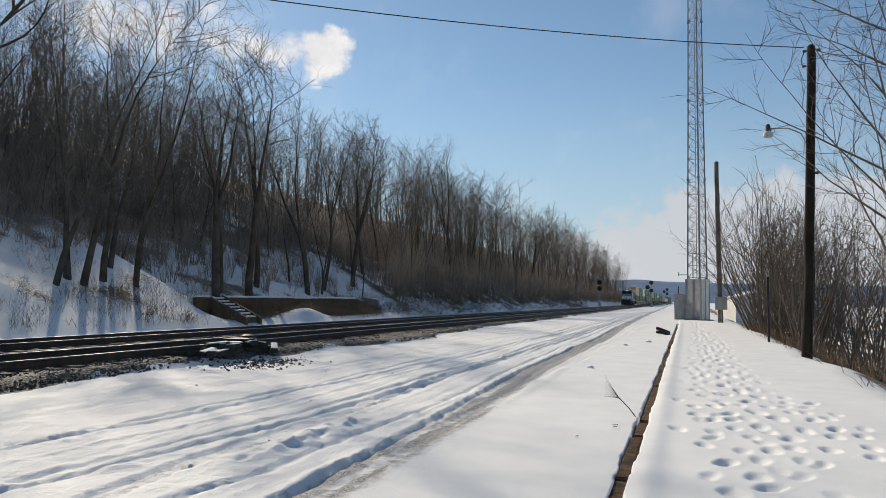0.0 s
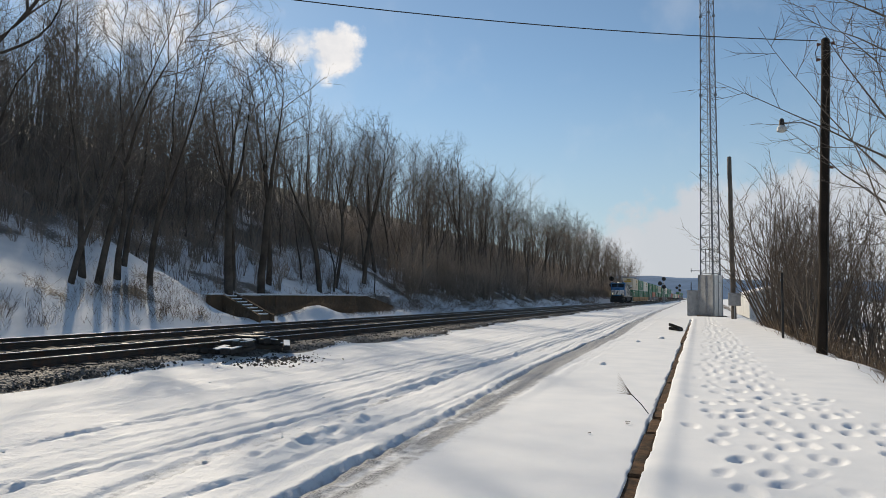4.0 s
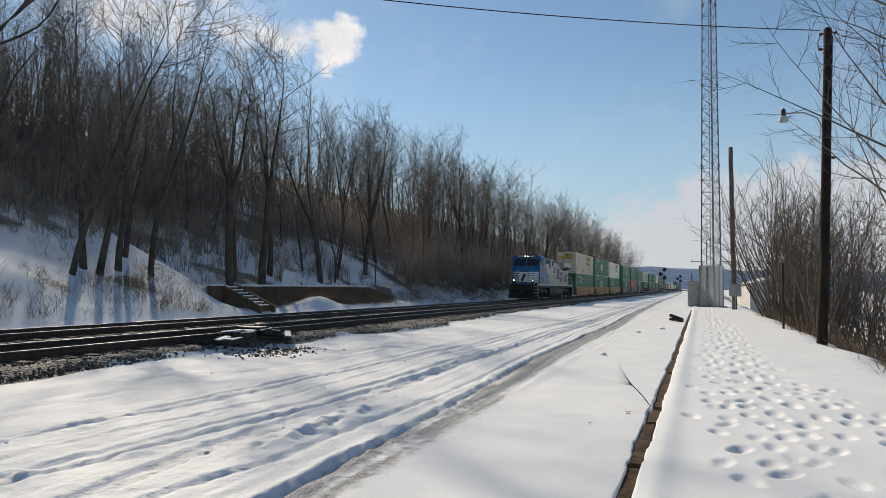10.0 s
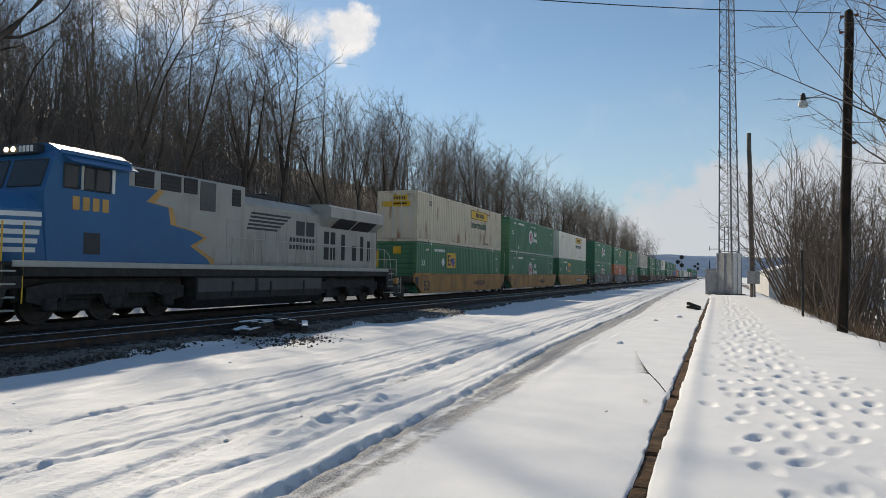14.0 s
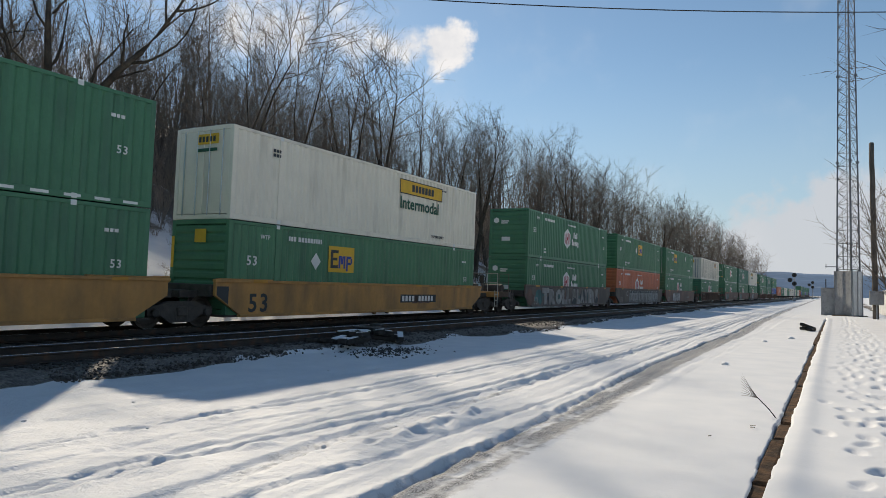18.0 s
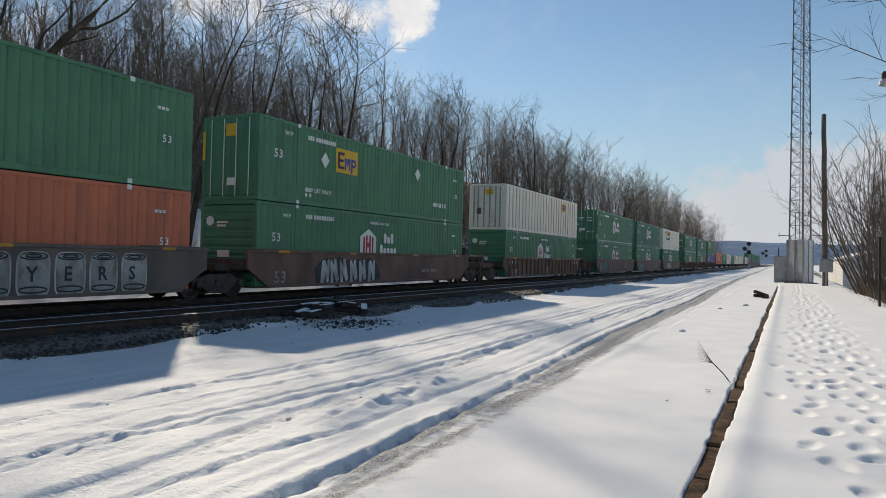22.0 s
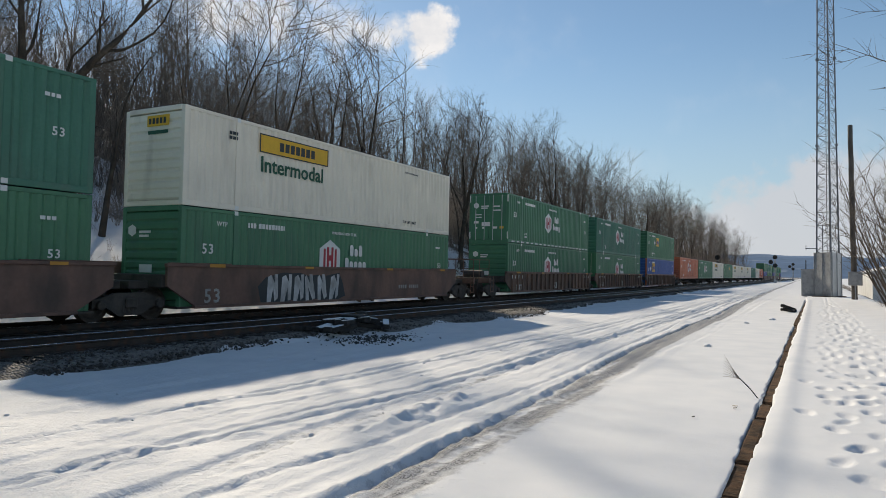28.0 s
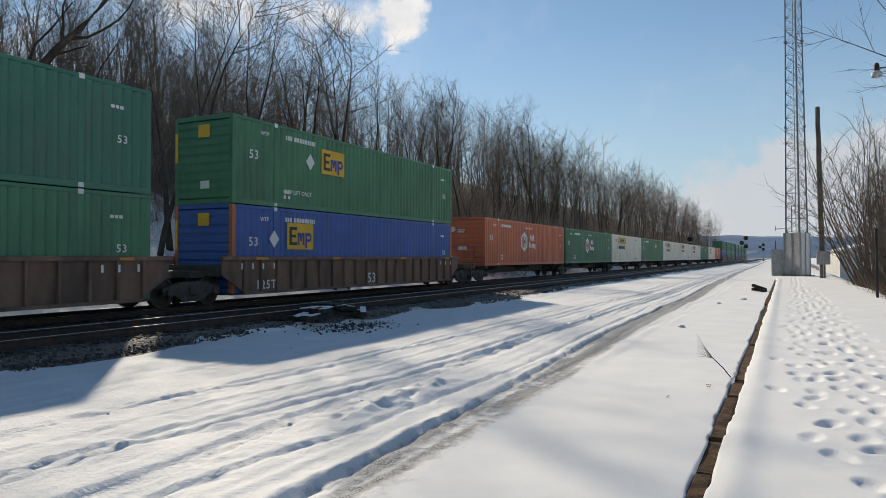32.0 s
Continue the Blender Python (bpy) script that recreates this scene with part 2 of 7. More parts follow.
RUST, GRIME, SOOT = (0.13, 0.055, 0.025), (0.10, 0.085, 0.065), (0.02, 0.018, 0.016)
M = {
    "bark": mat("bark", (0.088, 0.073, 0.061), 0.95, 0, 0.4, 1.5, 18, 1.0),
    "twig": mat("twig_bark", (0.17, 0.142, 0.121), 0.95, 0, 0.35, 0.3, 6),
    "brush": mat("dry_brush", (0.29, 0.24, 0.20), 0.95, 0, 0.4, 0.5, 8),
    "bank_twig": mat("bank_bush_bark", (0.165, 0.133, 0.108), 0.95, 0, 0.35, 0.5, 8),
    "weed": mat("dead_grass", (0.19, 0.14, 0.10), 0.95, 0, 0.4, 0.6, 9),
    "pole": mat("weathered_pole_wood", (0.032, 0.025, 0.02), 0.9, 0, 0.35, 1.2, 30, 0.8, (0.055, 0.042, 0.034), 0.5, 0.08),
    "pole_grey": mat("grey_pole_wood", (0.16, 0.14, 0.12), 0.9, 0, 0.3, 1.2, 30, 0.8, (0.07, 0.06, 0.05), 0.5, 0.08),
    "timber": mat("old_timber", (0.11, 0.066, 0.04), 0.9, 0, 0.4, 2.5, 25, 1.0, (0.035, 0.028, 0.022), 0.85, 1, (0.42, 0.6)),
    "tie": mat("creosoted_tie", (0.025, 0.021, 0.018), 0.85, 0, 0.4, 2.5, 25, 0.8, (0.08, 0.07, 0.06), 0.4),
    "galv": mat("galvanised_steel", (0.52, 0.54, 0.55), 0.38, 0.75, 0.12, 1.2, 20, 0.0, (0.36, 0.36, 0.35), 0.5, 0.2),
    "dull_galv": mat("dull_galvanised_steel", (0.36, 0.37, 0.38), 0.6, 0.4, 0.15, 2, 30, 0.0, (0.2, 0.2, 0.2), 0.5),
    "tower": mat("tower_steel", (0.20, 0.22, 0.25), 0.6, 0.4, 0.2, 1, 20),
    "rail": mat("rail_steel", (0.055, 0.042, 0.035), 0.7, 0.3, 0.3, 2, 30, 0.0, RUST, 0.6),
    "rail_top": mat("polished_rail_head", (0.55, 0.55, 0.56), 0.25, 0.95, 0.1, 2, 30),
    "black": mat("black_steel", (0.022, 0.021, 0.021), 0.6, 0.2, 0.3, 3, 30, 0.0, GRIME, 0.5),
    "running": mat("grimy_running_gear", (0.075, 0.064, 0.056), 0.75, 0.2, 0.35, 3, 30, 0.3, (0.085, 0.07, 0.055), 0.7),
    "wheel": mat("wheel_steel", (0.07, 0.055, 0.045), 0.6, 0.5, 0.3, 4, 30),
    "tread": mat("bright_wheel_tread", (0.45, 0.45, 0.46), 0.3, 0.95, 0.1, 4, 30),
    "glass": mat("dark_window_glass", (0.012, 0.015, 0.018), 0.08, 0, 0.1, 3, 30),
    "concrete": mat("old_concrete", (0.11, 0.078, 0.055), 0.95, 0, 0.25, 1.0, 18, 0.6, (0.14, 0.09, 0.055), 0.8, 0.3),
    "snow_lump": mat("snow_cap", (0.78, 0.80, 0.83), 0.8, 0, 0.04, 3, 25, 0.6),
    "stone": mat("ballast_stone", (0.10, 0.092, 0.085), 0.95, 0, 0.5, 6, 60, 0.5),
    "hub_green": mat("green_container_paint", (0.058, 0.20, 0.105), 0.5, 0, 0.10, 0.7, 12, 0.0, (0.05, 0.12, 0.085), 0.5, 0.25),
    "green_faded": mat("faded_green_container_paint", (0.05, 0.18, 0.12), 0.55, 0, 0.12, 0.7, 12, 0.0, (0.09, 0.14, 0.11), 0.5, 0.25),
    "emp_green": mat("bright_green_container_paint", (0.065, 0.205, 0.105), 0.5, 0, 0.1, 0.7, 12, 0.0, (0.03, 0.09, 0.055), 0.5, 0.25),
    "white": mat("white_container_paint", (0.82, 0.75, 0.62), 0.5, 0, 0.06, 0.8, 12, 0.0, (0.42, 0.36, 0.28), 0.45, 0.2, (0.55, 0.75)),
    "white_rusty": mat("rusty_white_container_paint", (0.66, 0.56, 0.42), 0.6, 0, 0.08, 0.8, 12, 0.0, (0.30, 0.13, 0.06), 0.8, 0.3, (0.57, 0.68)),
    "red": mat("faded_red_container_paint", (0.60, 0.16, 0.075), 0.5, 0, 0.12, 0.7, 12, 0.0, (0.3, 0.1, 0.07), 0.5, 0.25),
    "blue": mat("blue_container_paint", (0.04, 0.11, 0.36), 0.5, 0, 0.12, 0.7, 12, 0.0, (0.06, 0.10, 0.24), 0.5, 0.25),
    "orange_tape": mat("orange_reflective_tape", (0.55, 0.25, 0.03), 0.5, 0, 0.1, 3, 30),
    "orange": mat("orange_post_paint", (0.5, 0.14, 0.05), 0.5, 0, 0.1, 0.7, 12),
    "ttx_yellow": mat("dirty_yellow_car_paint", (0.52, 0.255, 0.075), 0.65, 0, 0.15, 0.6, 10, 0.0, (0.2, 0.115, 0.055), 0.7, 0.35, (0.42, 0.68)),
    "car_grey": mat("dirty_grey_car_paint", (0.165, 0.13, 0.11), 0.7, 0, 0.18, 0.6, 10, 0.0, (0.09, 0.075, 0.065), 0.8, 0.4, (0.42, 0.68)),
    "car_brown": mat("brown_car_paint", (0.19, 0.102, 0.075), 0.65, 0, 0.2, 0.6, 10, 0.0, (0.07, 0.05, 0.04), 0.8, 0.4, (0.42, 0.68)),
    "car_tan": mat("sun_worn_brown_car_paint", (0.23, 0.135, 0.095), 0.7, 0, 0.2, 0.6, 10, 0.0, (0.07, 0.05, 0.04), 0.8, 0.4, (0.42, 0.68)),
    "mark_white": mat("white_marking", (0.75, 0.75, 0.72), 0.6, 0, 0.06, 3, 30),
    "mark_red": mat("red_marking", (0.42, 0.03, 0.04), 0.6, 0, 0.08, 3, 30),
    "mark_yellow": mat("yellow_marking", (0.72, 0.42, 0.03), 0.6, 0, 0.08, 3, 30),
    "mark_dark": mat("dark_marking", (0.03, 0.035, 0.04), 0.6, 0, 0.1, 3, 30),
    "mark_green": mat("green_marking", (0.01, 0.085, 0.045), 0.6, 0, 0.08, 3, 30),
    "mark_blue": mat("blue_marking", (0.02, 0.05, 0.3), 0.6, 0, 0.08, 3, 30),
    "loco_blue": mat("blue_locomotive_paint", (0.012, 0.115, 0.27), 0.45, 0, 0.08, 0.7, 12, 0.0, (0.02, 0.09, 0.28), 0.4),
    "loco_grey": mat("grey_locomotive_paint", (0.36, 0.35, 0.315), 0.45, 0, 0.1, 0.7, 12, 0.0, (0.22, 0.20, 0.17), 0.6, 0.3),
    "torn_edge": mat("faded_orange_paint", (0.52, 0.30, 0.09), 0.6, 0, 0.15, 1.5, 20),
    "tank_side": mat("dusty_tank_side", (0.09, 0.09, 0.09), 0.7, 0, 0.2, 1.0, 15, 0.0, (0.12, 0.10, 0.085), 0.6, 0.4),
    "tag_grey": mat("silver_spray_paint", (0.35, 0.345, 0.33), 0.7, 0, 0.3, 1.2, 10, 0.0, (0.11, 0.09, 0.075), 0.7, 0.5, (0.45, 0.65)),
    "tag_teal": mat("teal_spray_paint", (0.07, 0.19, 0.19), 0.7, 0, 0.3, 1.2, 10, 0.0, (0.08, 0.07, 0.06), 0.7, 0.5, (0.45, 0.65)),
    "tag_line": mat("pale_spray_line", (0.55, 0.55, 0.55), 0.7, 0, 0.25, 1.2, 10, 0.0, (0.15, 0.13, 0.11), 0.6, 0.5, (0.45, 0.65)),
    "loco_under": mat("black_underframe", (0.032, 0.03, 0.029), 0.75, 0.1, 0.35, 3, 30, 0.3, (0.07, 0.058, 0.048), 0.6),
    "post_white": mat("cream_post_paint", (0.50, 0.45, 0.37), 0.6, 0, 0.15, 1, 12, 0.0, (0.25, 0.18, 0.11), 0.5, 0.3),
    "grille": mat("dark_grille", (0.03, 0.03, 0.032), 0.7, 0.1, 0.2, 3, 30),
    "handrail": mat("handrail_paint", (0.42, 0.42, 0.38), 0.5, 0, 0.1, 3, 30),
    "roof_white": mat("far_white_metal", (0.62, 0.63, 0.63), 0.6, 0, 0.1, 0.3, 4, 0.0, (0.45, 0.45, 0.44), 0.5),
    "far_dark": mat("far_dark_wall", (0.10, 0.09, 0.085), 0.8, 0, 0.2, 0.3, 4),
    "far_brick": mat("far_brick_wall", (0.25, 0.13, 0.09), 0.85, 0, 0.2, 0.3, 4),
    # haze of the distance is put into these blues, woods and snow patches alike
    "ridge": mat("haze_blue_wooded_ridge", (0.11, 0.18, 0.29), 1.0, 0, 0.25, 0.004, 0.03, 0.0, (0.42, 0.48, 0.56), 0.4, 1, (0.6, 0.7)),
    "insulator": mat("brown_porcelain", (0.12, 0.04, 0.025), 0.3, 0, 0.1, 5, 30),
    "lamp_shade": mat("enamelled_lamp_shade", (0.55, 0.55, 0.52), 0.4, 0.2, 0.1, 5, 30),
}


def glow(name, col, strength):
    m = bpy.data.materials.new(name)
    m.use_nodes = True
    b = m.node_tree.nodes["Principled BSDF"]
    b.inputs["Base Color"].default_value = (*col, 1)
    b.inputs["Emission Color"].default_value = (*col, 1)
    b.inputs["Emission Strength"].default_value = strength
    return m


M["headlight"] = glow("lit_headlight", (1.0, 0.86, 0.6), 4)
M["ditch"] = glow("lit_ditch_light", (1.0, 0.82, 0.5), 6)
M["signal_red"] = glow("lit_red_signal", (1.0, 0.05, 0.03), 3)

# ---- geometry helpers ----
class Geo:
    """Vertices and faces of one mesh, gathered piece by piece."""

    def __init__(self):
        self.v, self.f = [], []

    def add(self, verts, faces):
        k = len(self.v)
        self.v += [tuple(p) for p in verts]
        self.f += [tuple(i + k for i in q) for q in faces]
        return self

    def box(self, x0, x1, y0, y1, z0, z1, ch=0.0):
        """A box; with ch its edges are chamfered."""
        if ch <= 0:
            vs = [(x, y, z) for z in (z0, z1) for y in (y0, y1) for x in (x0, x1)]
            return self.add(vs, [(0, 2, 3, 1), (4, 5, 7, 6), (0, 1, 5, 4), (2, 6, 7, 3), (0, 4, 6, 2), (1, 3, 7, 5)])
        ch = min(ch, (x1 - x0) * 0.45, (y1 - y0) * 0.45, (z1 - z0) * 0.45)
        vs, idx = [], {}
        c, e = ((x0 + x1) / 2, (y0 + y1) / 2, (z0 + z1) / 2), ((x1 - x0) / 2, (y1 - y0) / 2, (z1 - z0) / 2)
        for sx in (-1, 1):
            for sy in (-1, 1):
                for sz in (-1, 1):
                    s = (sx, sy, sz)
                    for ax in range(3):
                        idx[s, ax] = len(vs)
                        vs.append(tuple(c[i] + s[i] * (e[i] - (0 if i == ax else ch)) for i in range(3)))
        fs = []
        for ax in range(3):
            b, d = [i for i in range(3) if i != ax]
            for sg in (-1, 1):
                ring = []
                for p, q in ((-1, -1), (1, -1), (1, 1), (-1, 1)):
                    s = [0, 0, 0]
                    s[ax], s[b], s[d] = sg, p, q
                    ring.append(idx[tuple(s), ax])
                fs.append(ring if (sg > 0) == (ax != 1) else ring[::-1])
            for p in (-1, 1):
                for q in (-1, 1):
                    a0, a1 = [0, 0, 0], [0, 0, 0]
                    a0[ax], a1[ax] = -1, 1
                    for a in (a0, a1):
                        a[b], a[d] = p, q
                    quad = [idx[tuple(a0), b], idx[tuple(a1), b], idx[tuple(a1), d], idx[tuple(a0), d]]
                    fs.append(quad)
        for s in [(a, b, d) for a in (-1, 1) for b in (-1, 1) for d in (-1, 1)]:
            fs.append([idx[s, 0], idx[s, 1], idx[s, 2]])
        return self.add(vs, fs)

    def tube(self, pts, radii, n=6, cap=True):
        """A tube along points, with a radius at each."""
        rings = []
        k = len(self.v)
        pts = [Vector(p) for p in pts]
        for i, p in enumerate(pts):
            d = (pts[min(i + 1, len(pts) - 1)] - pts[max(i - 1, 0)])
            d = d.normalized() if d.length > 1e-9 else Vector((0, 0, 1))
            a = d.cross(Vector((0.31, 0.95, 0.11)) if abs(d.z) > 0.8 else Vector((0, 0, 1))).normalized()
            b = d.cross(a)
            r = radii[i] if isinstance(radii, (list, tuple)) else radii
            for j in range(n):
                t = 2 * math.pi * j / n
                q = p + a * (r * math.cos(t)) + b * (r * math.sin(t))
                self.v.append((q.x, q.y, q.z))
            rings.append(k + i * n)
        for i in range(len(pts) - 1):
            for j in range(n):
                j2 = (j + 1) % n
                self.f.append((rings[i] + j, rings[i] + j2, rings[i + 1] + j2, rings[i + 1] + j))
        if cap:
            self.f.append(tuple(rings[0] + j for j in reversed(range(n))))
            self.f.append(tuple(rings[-1] + j for j in range(n)))
        return self

    def prism(self, outline, axis, lo, hi):
        """An outline of two coordinates drawn out along an axis from lo to hi."""
        put = {"x": lambda a, b, h: (h, a, b), "y": lambda a, b, h: (a, h, b), "z": lambda a, b, h: (a, b, h)}[axis]
        m = len(outline)
        vs = [put(a, b, lo) for a, b in outline] + [put(a, b, hi) for a, b in outline]
        fs = [tuple(range(m))[::-1], tuple(range(m, 2 * m))]
        fs += [(i, (i + 1) % m, m + (i + 1) % m, m + i) for i in range(m)]
        return self.add(vs, fs)

    def disc(self, c, r, axis, n=16, depth=0.02):
        d = {"x": Vector((1, 0, 0)), "y": Vector((0, 1, 0)), "z": Vector((0, 0, 1))}[axis]
        c = Vector(c)
        return self.tube([c - d * depth / 2, c + d * depth / 2], r, n)

    def mesh(self, name, material, smooth=False):
        me = bpy.data.meshes.new(name)
        me.from_pydata(self.v, [], self.f)
        me.validate()
        b = bmesh.new()
        b.from_mesh(me)
        bmesh.ops.recalc_face_normals(b, faces=b.faces) if len(self.f) < 6000 else None
        b.to_mesh(me)
        b.free()
        me.materials.append(material)
        if smooth:
            me.polygons.foreach_set("use_smooth", [True] * len(me.polygons))
        me.update()
        return me


def part(name, g, material, parent=None, label="", at=None, smooth=False):
    """One mesh object, from a Geo or from mesh data, under a thing or a part."""
    data = g.mesh(name, material, smooth) if isinstance(g, Geo) else g
    ob = new(name, data)
    if parent:
        ob.parent = parent
    if at is not None:
        ob.matrix_basis = at if isinstance(at, Matrix) else Matrix.Translation(at)
    return tagged(ob, label)


def thing(name, label, category, at=None, group="", kind=""):
    ob = new(name)
    ob.empty_display_size = 0.3
    if at is not None:
        ob.matrix_basis = at if isinstance(at, Matrix) else Matrix.Translation(at)
    return tagged(ob, label, category, group, kind)


def smooth01(a, b, x):
    t = min(1.0, max(0.0, (x - a) / (b - a)))
    return t * t * (3 - 2 * t)


def text_mesh(words, size, material, squeeze=1.0, bold=True):
    """Words in the built-in font, as a flat mesh with some depth; along x, standing in z."""
    cu = bpy.data.curves.new("lettering", "FONT")
    cu.body, cu.size, cu.extrude, cu.resolution_u = words, size, 0.003, 2
    cu.offset = 0.018 * size if bold else 0.0
    ob = bpy.data.objects.new("lettering", cu)
    scene.collection.objects.link(ob)
    me = bpy.data.meshes.new_from_object(ob.evaluated_get(bpy.context.evaluated_depsgraph_get()))
    bpy.data.objects.remove(ob)
    bpy.data.curves.remove(cu)
    me.transform(Matrix.Rotation(radians(90), 4, "X") @ Matrix.Diagonal((squeeze, 1, 1, 1)))
    me.materials.clear()
    me.materials.append(material)
    return me

# ---- ground: snow, ballast bed, hillside ----
GRID = np.random.RandomState(7).rand(257, 257)


def vnoise(x, y, size):
    """Smooth noise of -1 to 1 over the plan, with bumps of that size in metres."""
    u, v = np.asarray(x) / size + 1000, np.asarray(y) / size + 1000
    i, j = np.floor(u).astype(int), np.floor(v).astype(int)
    a, b = u - i, v - j
    a, b = a * a * (3 - 2 * a), b * b * (3 - 2 * b)
    g = lambda p, q: GRID[p % 257, q % 257]
    return ((g(i, j) * (1 - a) + g(i + 1, j) * a) * (1 - b) + (g(i, j + 1) * (1 - a) + g(i + 1, j + 1) * a) * b) * 2 - 1


def fbm(x, y, size, octaves=4):
    return sum(vnoise(x + 31 * k, y + 17 * k, size / 2 ** k) / 2 ** k for k in range(octaves))


def ss(a, b, x):
    t = np.clip((np.asarray(x, float) - a) / (b - a), 0, 1)
    return t * t * (3 - 2 * t)


NEAR_TRACK, FAR_TRACK, RAIL_TOP, EDGE_X = -13.0, -17.2, 0.31, -0.57
BED_EDGE = ((-60, -10.9), (6, -10.8), (8.4, -10.9), (9.8, -11.2), (12, -11.3), (13.4, -11.3), (16.5, -11.0), (19.5, -10.9), (21, -10.9), (22.5, -10.2), (27, -9.95), (29, -10.6), (40, -11.2), (48, -11.3), (60, -11.3), (400, -11.3))
WALL_X = -23.6

# wheel ruts: (y, x) points, half width, depth, tread marks
RUTS = [
    ([(-10, -2.8), (5, -3.0), (8, -3.10), (10, -3.2), (12, -3.32), (16, -3.48), (20, -3.62), (30, -3.62), (40, -3.9), (77, -4.6), (300, -6.7)], 0.25, 0.035, 1),
    ([(-10, -4.4), (4.66, -4.05), (5.8, -3.86), (8, -3.9), (10.3, -3.83), (13.5, -3.9), (20, -4.2), (40, -4.6), (77, -5.1), (300, -7)], 0.055, 0.05, 0),
    ([(-10, -4.3), (4.3, -4.58), (5.6, -4.75), (8, -4.79), (11.2, -4.80), (16, -4.85), (29, -4.75), (60, -5.2), (300, -7.5)], 0.15, 0.075, 1),
    ([(-10, -5.8), (4.24, -5.51), (5.0, -5.4), (6.4, -5.22), (8, -5.08), (11, -5.0), (20, -5.02), (60, -5.5), (300, -7.6)], 0.085, 0.08, 0),
    ([(-10, -5.9), (5, -5.68), (7, -5.49), (9.2, -5.40), (12, -5.28), (16, -5.2), (25, -5.38), (35, -5.45), (60, -5.8), (300, -8)], 0.07, 0.06, 0),
    ([(-10, -7.1), (5.5, -6.93), (8, -6.73), (9.8, -6.69), (13, -6.55), (20, -6.3), (40, -6.2), (80, -6.6), (300, -8.2)], 0.06, 0.05, 0),
    ([(-10, -6.3), (5, -6.26), (6.3, -6.12), (9, -6.0), (14, -5.95), (25, -5.9), (60, -6.1), (300, -8)], 0.10, 0.035, 0),
    ([(-10, -7.3), (9, -6.98), (11.5, -6.84), (17, -6.88), (34, -6.6), (70, -6.9), (300, -8.3)], 0.05, 0.035, 0),
    ([(-10, -8.2), (6, -8.1), (12, -8.4), (20, -8.0), (40, -7.2), (80, -7.3), (300, -8.4)], 0.09, 0.02, 0),
    ([(-10, -3.04), (5, -3.24), (8, -3.34), (10, -3.44), (12, -3.56), (16, -3.72), (20, -3.86), (30, -3.86), (40, -4.14), (77, -4.84), (300, -6.94)], 0.055, 0.085, 0),
]

# footprints on the walkway: x, y, turn, deep
STEPS = []
foot_rng = random.Random(11)
for lane, (x0, drift, y0, y1, gap) in enumerate([(0.42, 0.004, 5.0, 62, 0.66), (0.78, 0.002, 5.4, 62, 0.7), (1.10, -0.002, 6.0, 60, 0.68),
                                                 (0.95, -0.006, 9.0, 55, 0.74), (1.38, -0.004, 8, 40, 0.7), (0.2, 0.006, 7.0, 45, 0.72), (-0.02, 0.004, 9.4, 20, 1.5)]):
    y, k = y0, 0
    while y < y1:
        STEPS.append((x0 + drift * y + (0.11 if k % 2 else -0.11) + foot_rng.gauss(0, 0.05), y + foot_rng.gauss(0, 0.06),
                      foot_rng.gauss(0, 0.28), foot_rng.uniform(0.025, 0.065)))
        y, k = y + gap * foot_rng.uniform(0.85, 1.15), k + 1
for x0, slope in ((1.35, 0.13), (1.75, 0.14)):  # tracks that turn off towards the bank
    y, k = 13.5, 0
    while y > 4.5:
        STEPS.append((x0 + slope * (13.5 - y) + (0.1 if k % 2 else -0.1) + foot_rng.gauss(0, 0.04), y, -0.2 + foot_rng.gauss(0, 0.15), foot_rng.uniform(0.035, 0.065)))
        y, k = y - 0.62 * foot_rng.uniform(0.9, 1.1), k + 1


def bed_edge(y):
    """Where the ballast of the near track meets the snow."""
    return np.interp(y, [p[0] for p in BED_EDGE], [p[1] for p in BED_EDGE])


def hill(x, y):
    """Height of the wooded side beyond the tracks."""
    w = np.maximum(0, -20.3 - np.asarray(x, float))
    natural = 0.7 * ss(0.3, 2.2, w) + 1.35 * ss(1.6, 5.0, w) + 0.45 * np.maximum(0, w - 4.5) - 0.0033 * np.clip(w - 25, 0, 50) ** 2
    natural = np.where(w > 60, 22.98, natural)
    natural = natural + 0.22 * fbm(x, y, 6.0) * ss(0.5, 4, w)
    cut = ss(28.2, 29.5, y) * (1 - ss(48.5, 55, y))
    walled = 0.42 * ss(0.2, 2.0, w) + 1.06 * ss(3.42, 3.5, w) + 0.43 * np.clip(w - 5.5, 0, 45)
    z = natural * (1 - cut) + walled * cut
    return z * (1 - ss(280, 400, y))


